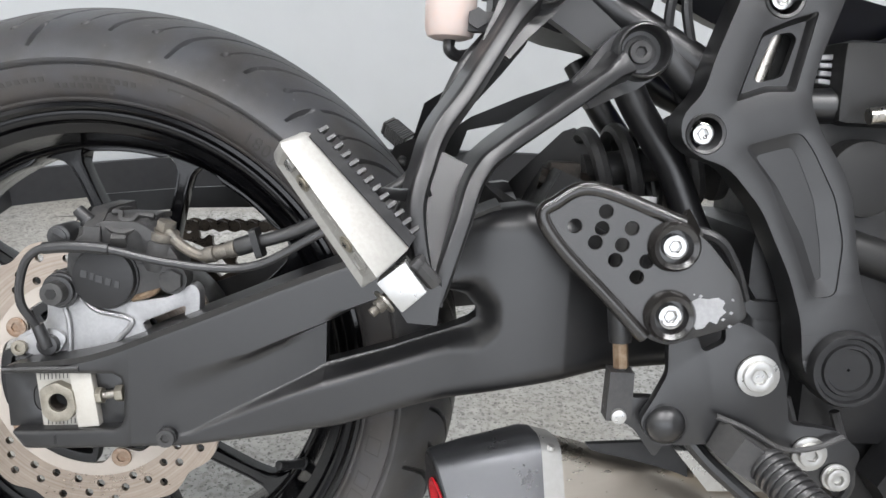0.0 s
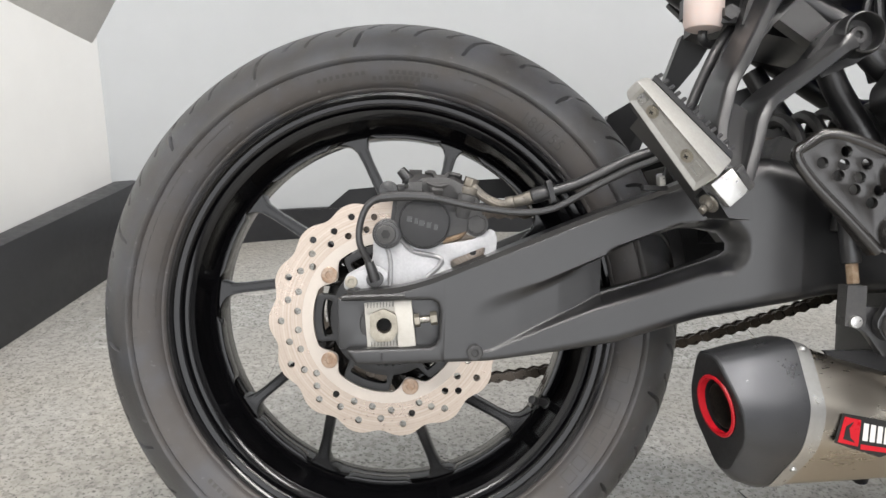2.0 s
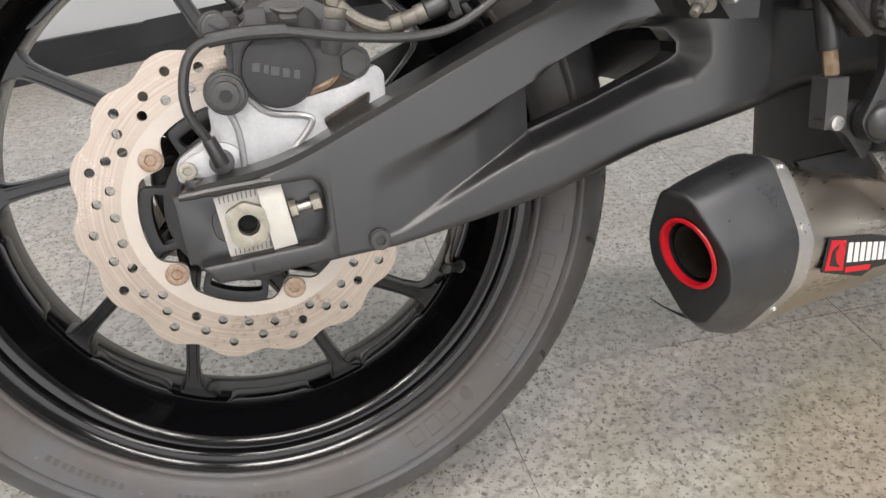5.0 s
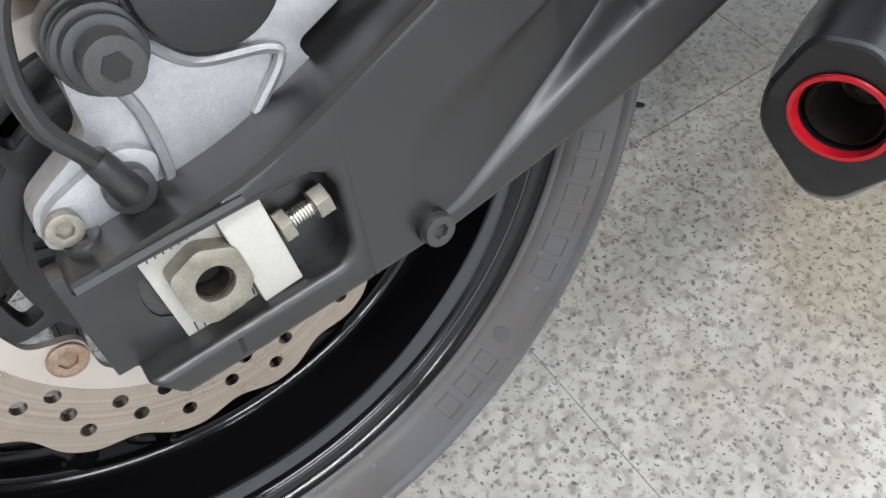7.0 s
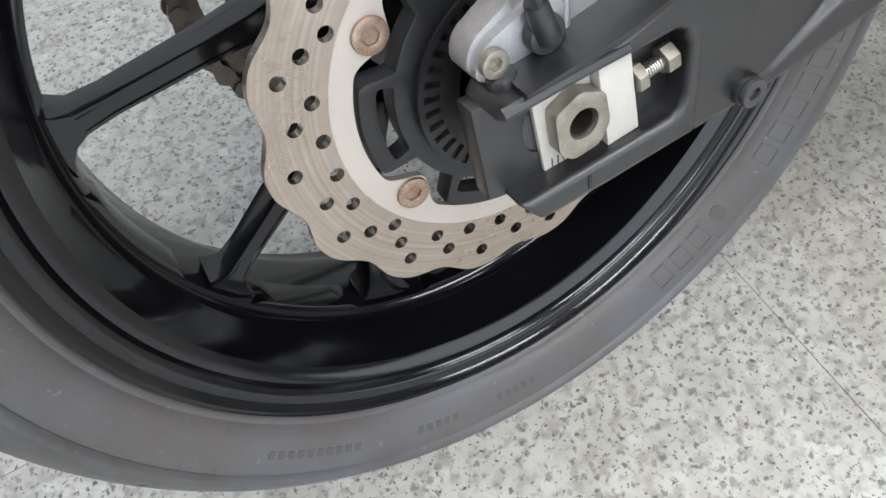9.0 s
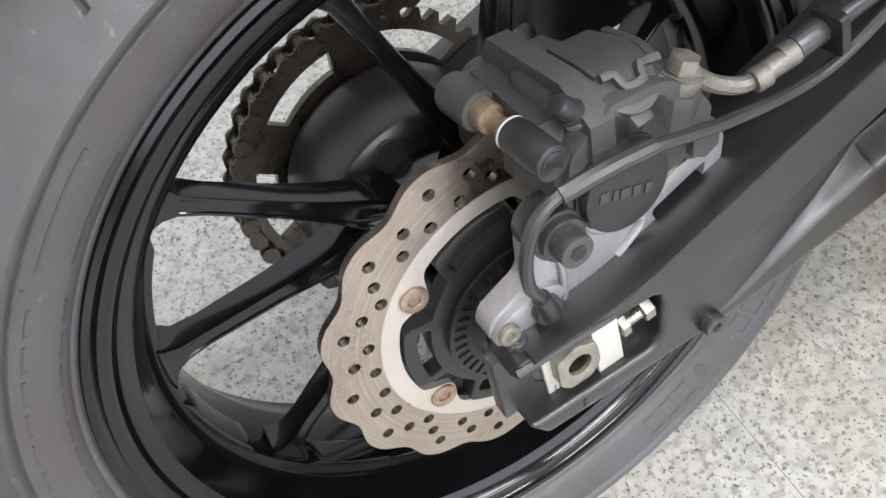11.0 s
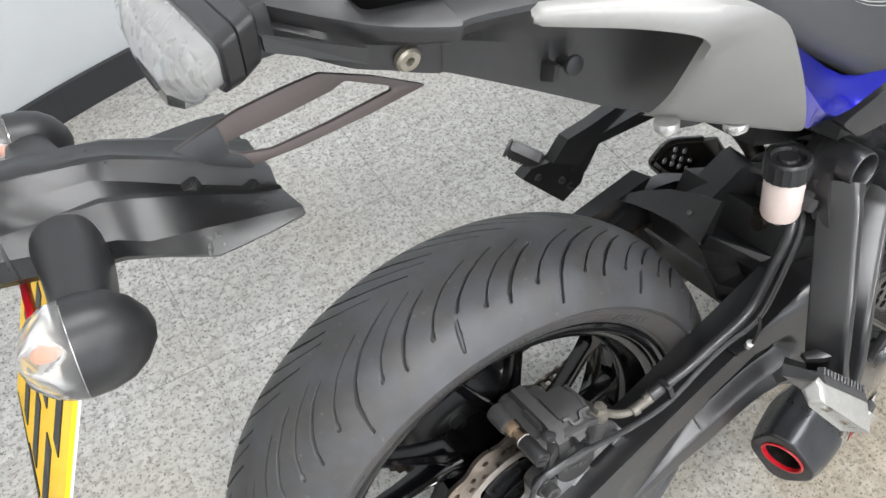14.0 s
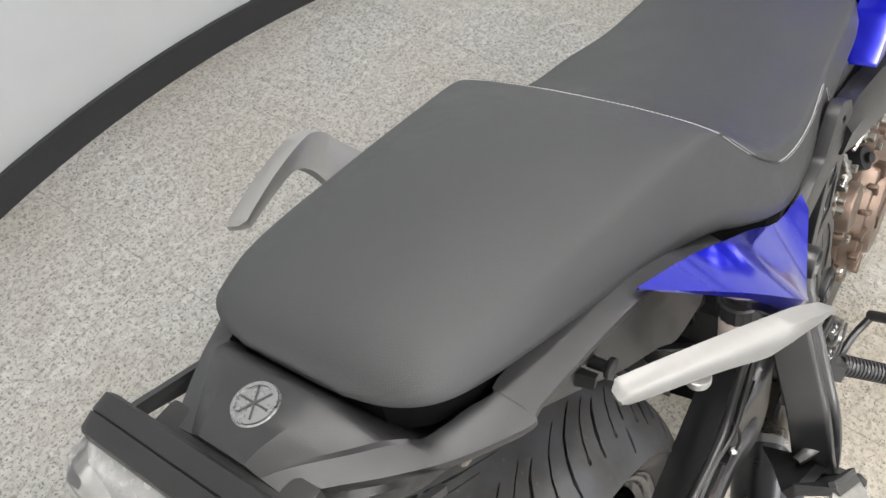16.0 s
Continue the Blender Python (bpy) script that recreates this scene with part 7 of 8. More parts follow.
for sgn in (-1, 1):
    bolt_ob = part("side_bolt", lathe([(-0.001, 0.003), (-0.003, 0.0035), (-0.003, 0.0075), (-0.001, 0.0092), (0.003, 0.0092), (0.003, 0.003)], 28), M["nut"], cowl, "tarnished side bolt")
    bolt_ob.matrix_basis = pose(-0.054, sgn * 0.0865, 0.583, 18 if sgn < 0 else 162)
    part("vent_bar", bevelled(loft([[(-0.145, sgn * 0.086, 0.632), (-0.145, sgn * 0.091, 0.632), (-0.145, sgn * 0.090, 0.622), (-0.145, sgn * 0.085, 0.622)], [(-0.085, sgn * 0.094, 0.606), (-0.085, sgn * 0.0985, 0.606), (-0.085, sgn * 0.0955, 0.594), (-0.085, sgn * 0.089, 0.594)]]), 0.0015), M["tail"], cowl)
    part("hook", join(rod((0.055, sgn * 0.088, 0.548), (0.055, sgn * 0.121, 0.550), 0.0050, 0.0042, n=16, bevel=0.001), rod((0.055, sgn * 0.118, 0.550), (0.055, sgn * 0.122, 0.550), 0.0078, n=16, bevel=0.0012),
                      bevelled(loft([[(0.040, sgn * 0.100, 0.552), (0.046, sgn * 0.100, 0.552), (0.046, sgn * 0.100, 0.536), (0.040, sgn * 0.100, 0.536)], [(0.042, sgn * 0.116, 0.553), (0.046, sgn * 0.116, 0.553), (0.045, sgn * 0.114, 0.540), (0.041, sgn * 0.114, 0.540)]]), 0.0012)), M["dark"], cowl)
    # silver grab rail: a free-ended bar that runs into a panel
    def Y(p):
        return (p[0], p[1] * -sgn, p[2])

    def R(p):
        f = min(1.0, max(0.0, p[0] / 0.12))        # the far rail is bent a little
        return Y(p) if sgn < 0 else (p[0] + 0.008, -p[1] + 0.012 - 0.048 * f, p[2] + 0.016 * f)
    upper = smooth_line([(-0.003, -0.157, 0.6185), (0.010, -0.166, 0.6190), (0.045, -0.190, 0.6165), (0.085, -0.216, 0.6105), (0.108, -0.229, 0.6035), (0.127, -0.2335, 0.590), (0.150, -0.228, 0.558), (0.182, -0.215, 0.511), (0.208, -0.199, 0.469), (0.206, -0.188, 0.462)], 5)
    under = smooth_line([(-0.003, -0.158, 0.610), (0.010, -0.168, 0.6080), (0.045, -0.192, 0.6020), (0.072, -0.2105, 0.5945), (0.087, -0.2115, 0.5840), (0.0935, -0.203, 0.571), (0.100, -0.180, 0.535), (0.104, -0.160, 0.511), (0.106, -0.147, 0.500), (0.106, -0.140, 0.497)], 5)
    side = []
    for k, (a, b) in enumerate(zip(upper, under)):
        f = min(1.0, max(0.0, (k / (len(upper) - 1) - 0.38) / 0.25))
        inward = Vector((0.0056, 0.0090 if sgn < 0 else 0.0150, 0.001)).lerp(Vector((0.0, 0.010, -0.003)), f)
        if k < 2:
            a, b, inward = a.lerp(b, 0.22 - 0.11 * k), b.lerp(a, 0.22 - 0.11 * k), inward * (0.6 + 0.2 * k)
        m = a.lerp(b, 0.5) + Vector((0, -0.002 - 0.002 * f, 0.001 * f))
        side.append([tuple(a), tuple(a.lerp(m, 0.6) + Vector((0, -0.001, 0))), tuple(m), tuple(m.lerp(b, 0.4) + Vector((0, -0.001, 0))), tuple(b), tuple(b + inward), tuple(m + inward), tuple(a + inward)])
    rail = part("grab_rail", bevelled(loft([[R(p) for p in r] for r in side]), 0.0036, 4, 50), M["silver"], bike, "silver painted passenger grab rail that widens into a side panel", 60)
    for bx, by, bz in ((0.108, -0.158, 0.486), (0.165, -0.172, 0.468)):
        part("rail_bolt", join(rod(Y((bx, by, bz + 0.014)), Y((bx, by, bz + 0.0065)), 0.0095, n=20, bevel=0.0015), rod(Y((bx, by, bz + 0.010)), Y((bx, by, bz + 0.003)), 0.0055, n=16, bevel=0.0015)), M["polish"], rail)
    # blue side panel in two facets
    up = [(0.082, -0.128, 0.606), (0.140, -0.138, 0.583), (0.200, -0.146, 0.548), (0.260, -0.141, 0.500), (0.330, -0.142, 0.446), (0.392, -0.145, 0.430)]
    mid = [(0.086, -0.136, 0.603), (0.125, -0.178, 0.580), (0.158, -0.206, 0.552), (0.200, -0.203, 0.506), (0.262, -0.188, 0.452), (0.372, -0.158, 0.430)]
    low = [(0.092, -0.140, 0.597), (0.130, -0.182, 0.570), (0.168, -0.199, 0.522), (0.215, -0.191, 0.464), (0.262, -0.178, 0.444), (0.350, -0.155, 0.424)]
    low2 = [(0.098, -0.128, 0.590), (0.132, -0.165, 0.562), (0.170, -0.178, 0.510), (0.217, -0.172, 0.458), (0.262, -0.16, 0.436), (0.350, -0.145, 0.420)]
    bm = bmesh.new()
    vs = [[bm.verts.new(q) for q in smooth_line([Y(p) if sgn < 0 else (p[0], -p[1] - 0.02, p[2]) for p in row], 3)] for row in (up, mid, low, low2)]
    for a, b in zip(vs, vs[1:]):
        for k in range(len(a) - 1):
            bm.faces.new((a[k], a[k + 1], b[k + 1], b[k]))
    bmesh.ops.recalc_face_normals(bm, faces=bm.faces)
    bmesh.ops.solidify(bm, geom=bm.faces[:], thickness=0.003)
    part("side_panel", bm, M["blue"], bike, "gloss metallic blue side panel", 24)
    trim = rounded([(0.335, 0.396), (0.352, 0.402), (0.396, 0.412), (0.424, 0.421), (0.452, 0.424), (0.466, 0.444), (0.482, 0.463), (0.497, 0.466), (0.533, 0.444), (0.549, 0.417), (0.541, 0.396), (0.501, 0.384), (0.477, 0.378), (0.448, 0.374), (0.403, 0.370), (0.362, 0.372)], 0.006)
    y0, y1 = (-0.149, -0.136) if sgn < 0 else (0.136, 0.149)
    trim_ob = part("frame_trim", plate(trim, y0, y1, [rounded([(0.503, 0.441), (0.515, 0.438), (0.520, 0.427), (0.510, 0.428)], 0.003)], 0.003), M["tail"], bike, "black trim under the seat")
    part("trim_screw", rod((0.510, y0 + 0.006, 0.434), (0.510, y1 - 0.004, 0.434), 0.009, n=14), M["cast"], trim_ob)
    part("fuse_cover", bevelled(loft([[(0.372, sgn * 0.135, 0.432), (0.43, sgn * 0.135, 0.436), (0.43, sgn * 0.12, 0.436), (0.372, sgn * 0.12, 0.432)], [(0.36, sgn * 0.13, 0.36), (0.46, sgn * 0.13, 0.36), (0.46, sgn * 0.10, 0.36), (0.36, sgn * 0.10, 0.36)]]), 0.003), M["ink"], trim_ob)

# tail lamp
def lamp_ring(x, w, z0, z1, cut):
    return [(x, y, z) for y, z in rounded([(-w, z1 - cut * 0.2), (-w * 0.92, z1), (w * 0.92, z1), (w, z1 - cut * 0.2), (w * 0.9, z0 + cut), (w * 0.62, z0), (-w * 0.62, z0), (-w * 0.9, z0 + cut)], 0.006, 3)]


lamp = part("tail_lamp", loft([lamp_ring(-0.172, 0.0985, 0.596, 0.640, 0.015), lamp_ring(-0.170, 0.1000, 0.594, 0.642, 0.015), lamp_ring(-0.1605, 0.1000, 0.596, 0.6455, 0.015), lamp_ring(-0.1600, 0.0985, 0.598, 0.6445, 0.015), lamp_ring(-0.1590, 0.1000, 0.597, 0.6460, 0.015), lamp_ring(-0.1480, 0.0975, 0.602, 0.6500, 0.015), lamp_ring(-0.146, 0.094, 0.604, 0.648, 0.015)]),
            M["dark"], bike, "clear-lens tail lamp in a black bezel")
part("lens", loft([lamp_ring(-0.171, 0.0965, 0.598, 0.638, 0.015), lamp_ring(-0.186, 0.0965, 0.592, 0.6360, 0.017), lamp_ring(-0.196, 0.0900, 0.590, 0.630, 0.02), lamp_ring(-0.203, 0.066, 0.589, 0.618, 0.02), lamp_ring(-0.204, 0.040, 0.590, 0.610, 0.01)]), lens_mat, lamp, "clear faceted lamp lens", 25)
part("reflector", bevelled(loft([lamp_ring(-0.173, 0.092, 0.602, 0.633, 0.012), lamp_ring(-0.180, 0.085, 0.601, 0.626, 0.012), lamp_ring(-0.186, 0.05, 0.60, 0.618, 0.01)]), 0.001), M["mirror"], lamp)
part("lamp_mount", box(-0.150, -0.06, 0.605, -0.128, 0.06, 0.640, 0.004), M["ink"], lamp)

# number plate carrier: brown bars, black shield, indicators, plate
MID = 0.003                                           # the shield's centre line
# x, centre height, then half width and height of the inner ridge, the screw valley, the outer ridge, the lower ridge and the hem
SHIELD = [(-0.388, 0.541, 0.008, 0.5405, 0.013, 0.5395, 0.018, 0.5375, 0.022, 0.535, 0.022, 0.531), (-0.378, 0.556, 0.014, 0.555, 0.024, 0.552, 0.033, 0.547, 0.039, 0.539, 0.039, 0.530), (-0.360, 0.566, 0.016, 0.565, 0.029, 0.560, 0.040, 0.551, 0.047, 0.539, 0.048, 0.526),
          (-0.328, 0.570, 0.016, 0.569, 0.030, 0.562, 0.0427, 0.549, 0.052, 0.536, 0.053, 0.521), (-0.300, 0.568, 0.016, 0.567, 0.030, 0.559, 0.0425, 0.548, 0.055, 0.531, 0.057, 0.516), (-0.2655, 0.562, 0.016, 0.561, 0.027, 0.5535, 0.0420, 0.5475, 0.061, 0.5250, 0.063, 0.5125),
          (-0.2477, 0.557, 0.0170, 0.5575, 0.0230, 0.5430, 0.0418, 0.5420, 0.0709, 0.5205, 0.076, 0.5125), (-0.2137, 0.541, 0.0200, 0.5430, 0.0255, 0.5255, 0.0410, 0.5280, 0.0775, 0.5175, 0.0985, 0.5080), (-0.1746, 0.521, 0.0235, 0.5245, 0.0290, 0.5075, 0.0410, 0.5105, 0.085, 0.5135, 0.0960, 0.5070), (-0.150, 0.508, 0.026, 0.5115, 0.030, 0.4985, 0.038, 0.5015, 0.087, 0.5095, 0.0905, 0.5055)]


def shield_ring(x, zc, *q):
    f = min(1.0, max(0.0, (x + 0.310) / 0.045))      # the ridges gain narrow shoulders towards the front
    half = [(q[0] - 0.005 * f, zc - 0.4 * (zc - q[1]) + 0.0015 * f), (q[0], q[1]), (q[2], q[3]), (q[4] - 0.004 * f, q[5] - 0.003 * f), (q[4], q[5]), (q[4] + 0.004 * f + 0.0005, q[5] - 0.0008 - 0.0005 * f), (q[6], q[7]), (q[8], q[9]), (q[8] * 0.93, q[9] - 0.006), (q[8] * 0.6, q[9] - 0.010)]
    return [(x, MID, zc)] + [(x, MID - h, z) for h, z in half] + [(x, MID + h, z) for h, z in half[::-1]]


SHIELD_ROWS = [shield_ring(*r) for r in SHIELD]
carrier = part("plate_carrier", loft(SHIELD_ROWS), M["shield"], bike, "angular black number plate carrier with two indicators", 60)
# the folds run lengthways: the inner and outer ridges fade out behind the seam
for e in carrier.data.edges:
    a, b = e.vertices
    if a % 21 == b % 21 and (a % 21 in (7, 8, 13, 14) or (a % 21 in (1, 2, 3, 4, 5, 6, 15, 16, 17, 18, 19, 20) and carrier.data.vertices[a].co.x > -0.305)):
        e.use_edge_sharp = True
seam_ring = SHIELD_ROWS[3]
part("seam", loft([[(x, MID + (y - MID) * 1.014, z + 0.0009) for _, y, z in seam_ring] for x in (-0.3292, -0.3268)]), M["ink"], carrier)
for sgn in (-1, 1):
    for bx, bh, bz in ((-0.2083, 0.0305, 0.5245), (-0.1700, 0.0340, 0.5062)):
        part("screw_well", rod((bx, MID + sgn * bh, bz - 0.004), (bx - 0.0012, MID + sgn * bh, bz + 0.0018), 0.0078, n=20, bevel=0.0008), M["ink"], carrier)
        part("screw", rod((bx, MID + sgn * bh, bz - 0.003), (bx - 0.0012, MID + sgn * bh, bz + 0.0024), 0.0050, n=20, bevel=0.0008), M["dark"], carrier)
    stalk = part("indicator", sweep([(-0.294, MID + sgn * 0.040, 0.522), (-0.295, MID + sgn * 0.078, 0.519), (-0.299, MID + sgn * 0.122, 0.517)], rounded([(-0.022, -0.020), (0.022, -0.020), (0.022, 0.020), (-0.022, 0.020)], 0.018, 6), 4, lambda t: 1.18 - 0.34 * t, (1, 0, 0)), M["dark"], carrier, "black indicator with a clear lens and amber bulb")
    shell = [(-0.003, 0.0285), (0.010, 0.0283), (0.022, 0.0255), (0.032, 0.0190), (0.040, 0.0090), (0.0420, 0.0005)]
    lens = [(-0.0035, 0.0282), (-0.012, 0.0268), (-0.021, 0.0220), (-0.029, 0.0135), (-0.033, 0.0005)]
    middle = Matrix.Translation((-0.3065, MID + sgn * 0.139, 0.5180)) @ Matrix.Rotation(radians(8), 4, "Y")
    for nm, prof, mt, lb in (("shell", shell, M["dark"], ""), ("indicator_lens", lens, lens_mat, "clear indicator lens")):
        bm = lathe(prof + ([(prof[-1][0] - 0.002, 0.0005), (-0.003, prof[0][1] - 0.002)] if nm == "shell" else [(-0.0290, 0.0005), (-0.0035, prof[0][1] - 0.002)]), 40)
        part(nm, moved(bm, middle @ Matrix.Diagonal((1, 1, 1.06, 1)) @ Matrix.Rotation(radians(-90), 4, "Z")), mt, stalk, lb, 40)
    part("bulb", moved(ball(-0.012, 0, 0.003, 0.010, 0.009, 0.009, 14), middle), M["amber"], stalk, "amber bulb")
    part("lens_reflector", moved(lathe([(0, 0.001), (-0.010, 0.012), (-0.0015, 0.0262), (0.001, 0.0262), (0.001, 0.001)], 32), middle @ Matrix.Translation((-0.002, 0, 0)) @ Matrix.Rotation(radians(-90), 4, "Z")), M["mirror"], stalk)
bars = part("support_bar", plate(rounded([(-0.2106, 0.5558), (-0.1615, 0.5669), (-0.1281, 0.5700), (-0.0996, 0.5712), (-0.060, 0.554), (-0.0196, 0.5315), (-0.0709, 0.5261), (-0.1255, 0.5230), (-0.1653, 0.5237), (-0.190, 0.538)], 0.002), -0.030, -0.034,
                                 [rounded([(-0.176, 0.5483), (-0.1357, 0.5509), (-0.0946, 0.5552), (-0.082, 0.5590), (-0.0481, 0.5417), (-0.0476, 0.5377), (-0.0998, 0.5322), (-0.1468, 0.5298), (-0.1677, 0.5352), (-0.1755, 0.5406)], 0.003)], 0.0006), M["bronzebar"], carrier, "brown anodised support bar")
part("bar_foot", plate(rounded([(-0.2110, 0.5562), (-0.1780, 0.5635), (-0.1765, 0.5485), (-0.1760, 0.5405), (-0.1680, 0.5348), (-0.1620, 0.5233), (-0.1655, 0.5227), (-0.1905, 0.5370)], 0.002), -0.0352, -0.0338, (), 0.0004), M["tail"], bars, "black foot of the support bar")
TILTED = Matrix.Translation((-0.3225, 0, 0.4667)) @ Matrix.Rotation(radians(27), 4, "Y")
UPRIGHT = TILTED @ Matrix.Rotation(radians(-90), 4, "Z")


def plate_outline(w, top):
    return rounded([(-w, -0.170), (w, -0.170), (w, 0.0), (w - 0.010, top), (-w + 0.010, top), (-w, 0.0)], 0.006)


back = part("plate_backing", moved(box(-0.001, -0.050, -0.06, 0.007, 0.050, 0.040, 0.002), TILTED), M["dark"], carrier)
plate_ob = part("number_plate", moved(plate(plate_outline(0.1150, 0.012), -0.006, -0.003, (), 0.0004), UPRIGHT), M["yellow"], carrier, "yellow number plate with its marks shown as plain bars")
part("plate_back", moved(plate(plate_outline(0.1140, 0.011), -0.0028, -0.0008, (), 0.0004), UPRIGHT), M["paper"], plate_ob, "pale unpainted back of the plate")
for y, z in [(-0.078 + 0.052 * k, -0.040) for k in range(4)] + [(-0.052 + 0.052 * k, -0.120) for k in range(3)]:
    part("plate_bar", moved(box(-0.0070, y - 0.010, z - 0.032, -0.0058, y + 0.010, z + 0.032, 0.0003, 1), TILTED), M["ink"], plate_ob)
part("plate_bar", moved(box(-0.0070, -0.03, -0.163, -0.0058, 0.03, -0.160), TILTED), M["ink"], plate_ob)
for z0, z1 in ((0.006, 0.0075), (-0.1675, -0.166)):
    part("border", moved(box(-0.0066, -0.106, z0, -0.0058, 0.106, z1), TILTED), M["ink"], plate_ob)
part("red_reflector", box(-0.3365, -0.052, 0.4830, -0.3315, 0.056, 0.4935, 0.001), M["red"], carrier)

# ---- tank, engine, far side ----
tank = part("fuel_tank", loft([[(x, -w, z0), (x, -w * 1.02, z0 + 0.35 * (z1 - z0)), (x, -w * 0.8, z0 + 0.8 * (z1 - z0)), (x, -w * 0.4, z1), (x, w * 0.4, z1), (x, w * 0.8, z0 + 0.8 * (z1 - z0)), (x, w * 1.02, z0 + 0.35 * (z1 - z0)), (x, w, z0)] for x, w, z0, z1 in eased(
    [(0.722, 0.085, 0.430, 0.470), (0.730, 0.115, 0.430, 0.492), (0.760, 0.145, 0.420, 0.540), (0.800, 0.162, 0.41, 0.60), (0.860, 0.175, 0.40, 0.64), (0.960, 0.17, 0.40, 0.64), (1.04, 0.12, 0.42, 0.60)], 3)]), M["blue"], bike, "gloss blue fuel tank", 40)
for sgn in (-1, 1):
    wing_y = (-0.152, -0.112) if sgn < 0 else (0.112, 0.152)
    if sgn < 0:
        part("tank_wing", plate(rounded([(0.664, 0.466), (0.645, 0.450), (0.612, 0.430), (0.700, 0.412), (0.784, 0.398), (0.840, 0.410), (0.850, 0.52), (0.760, 0.510), (0.705, 0.476)], 0.008), *wing_y, (), 0.010, 3), M["blue"], tank)
    part("side_cover", bevelled(loft([[(x, sgn * y, z1), (x, sgn * (y + 0.010), (z0 + z1) / 2 + 0.008), (x, sgn * (y + 0.004), z0), (x, sgn * (y - 0.02), z0), (x, sgn * (y - 0.02), z1)] for x, y, z0, z1 in
         ((0.528, 0.146, 0.374, 0.420), (0.575, 0.148, 0.352, 0.421), (0.66, 0.152, 0.322, 0.402), (0.72, 0.158, 0.306, 0.388), (0.80, 0.166, 0.286, 0.372), (0.92, 0.175, 0.25, 0.345))]), 0.003), M["satin"], tank, "grey-black side cover below the tank")
engine = part("engine", box(0.555, -0.09, -0.09, 0.98, 0.11, 0.16, 0.02), M["dark"], bike, "black engine with a bronze clutch cover")
part("gearbox", box(0.60, -0.11, -0.02, 0.70, 0.11, 0.20, 0.02), M["dark"], engine)
part("cylinder_block", moved(box(-0.10, -0.11, -0.11, 0.10, 0.11, 0.13, 0.015), pose(0.86, 0, 0.20, 0, 25, 0)), M["dark"], engine)
CC = (0.822, 0.045)                                  # middle of the clutch cover
def disc_step(r0, r1, y0, y1, cx=CC[0], cz=CC[1], n=48, bevel=0.004):
    return rod((cx, y0, cz), (cx, y1, cz), r0, r1, n, bevel)


cover_ob = part("clutch_cover", disc_step(0.098, 0.112, -0.158, -0.120), M["bronze"], engine, "bronze painted clutch cover with ribs and bolts")
part("cover_dome", disc_step(0.070, 0.078, -0.170, -0.150), M["bronze"], cover_ob)
part("cover_flange", disc_step(0.118, 0.122, -0.136, -0.110), M["bronze"], cover_ob)
part("shaft_boss", rod((0.705, -0.150, 0.140), (0.705, -0.105, 0.140), 0.036, 0.042, 28, 0.005), M["bronze"], cover_ob)
part("cover_arm", box(0.70, -0.142, 0.06, 0.76, -0.11, 0.17, 0.008), M["bronze"], cover_ob)
for k in range(10):
    a = radians(20 + 36 * k)
    c, q = math.cos(a), math.sin(a)
    part("boss", rod((CC[0] + 0.121 * c, -0.142, CC[1] + 0.121 * q), (CC[0] + 0.121 * c, -0.110, CC[1] + 0.121 * q), 0.0095, 0.011, 16, 0.001), M["bronze"], cover_ob)
    part("cover_bolt", rod((CC[0] + 0.121 * c, -0.150, CC[1] + 0.121 * q), (CC[0] + 0.121 * c, -0.140, CC[1] + 0.121 * q), 0.0065, n=6, bevel=0.0008), M["steel"], cover_ob)
for k in range(7):
    a = radians(100 + 22 * k)
    c, q = math.cos(a), math.sin(a)
    part("rib", moved(box(-0.016, -0.164, -0.004, 0.016, -0.150, 0.004, 0.002), Matrix.Translation((CC[0] + 0.092 * c, 0, CC[1] + 0.092 * q)) @ Matrix.Rotation(-a, 4, "Y")), M["bronze"], cover_ob)
part("maker_block", box(0.775, -0.1735, 0.045, 0.825, -0.1695, 0.070, 0.002), M["bronze"], cover_ob)
part("filler_cap", join(rod((0.740, -0.145, 0.205), (0.742, -0.118, 0.190), 0.017, n=20, bevel=0.003), rod((0.739, -0.152, 0.209), (0.740, -0.145, 0.205), 0.008, n=12, bevel=0.002)), M["dark"], engine, "black oil filler cap")
for x, y, z in ((0.668, -0.118, 0.205), (0.672, -0.118, 0.160), (0.684, -0.116, 0.115), (0.70, -0.12, 0.215), (0.76, -0.125, 0.225), (0.80, -0.12, 0.215), (0.86, -0.12, 0.205), (0.668, -0.118, 0.182)):
    part("case_bolt", join(rod((x, y - 0.022, z), (x, y + 0.02, z), 0.0062, n=6, bevel=0.0008), rod((x, y - 0.012, z), (x, y + 0.02, z), 0.010, n=14, bevel=0.001)), M["steel"], engine)
part("crankcase", box(0.585, -0.10, 0.09, 0.69, 0.10, 0.26, 0.012), M["ink"], engine, "black crankcase")
part("sprocket_boss", rod((0.625, -0.125, 0.205), (0.625, -0.06, 0.205), 0.030, n=28, bevel=0.004), M["ink"], engine)
part("throttle_housing", box(0.60, -0.118, 0.245, 0.68, 0.06, 0.31, 0.01), M["ink"], engine)
part("upper_case", box(0.69, -0.10, 0.18, 0.90, 0.10, 0.30, 0.01), M["ink"], engine)
part("water_pipe", rod((0.62, -0.112, 0.150), (0.69, -0.112, 0.130), 0.016, n=16, bevel=0.003), M["ink"], engine)
part("breather_hose", tube([(0.66, -0.115, 0.30), (0.70, -0.125, 0.275), (0.75, -0.125, 0.262), (0.80, -0.13, 0.27)], 0.008, 12), M["hose"], engine)
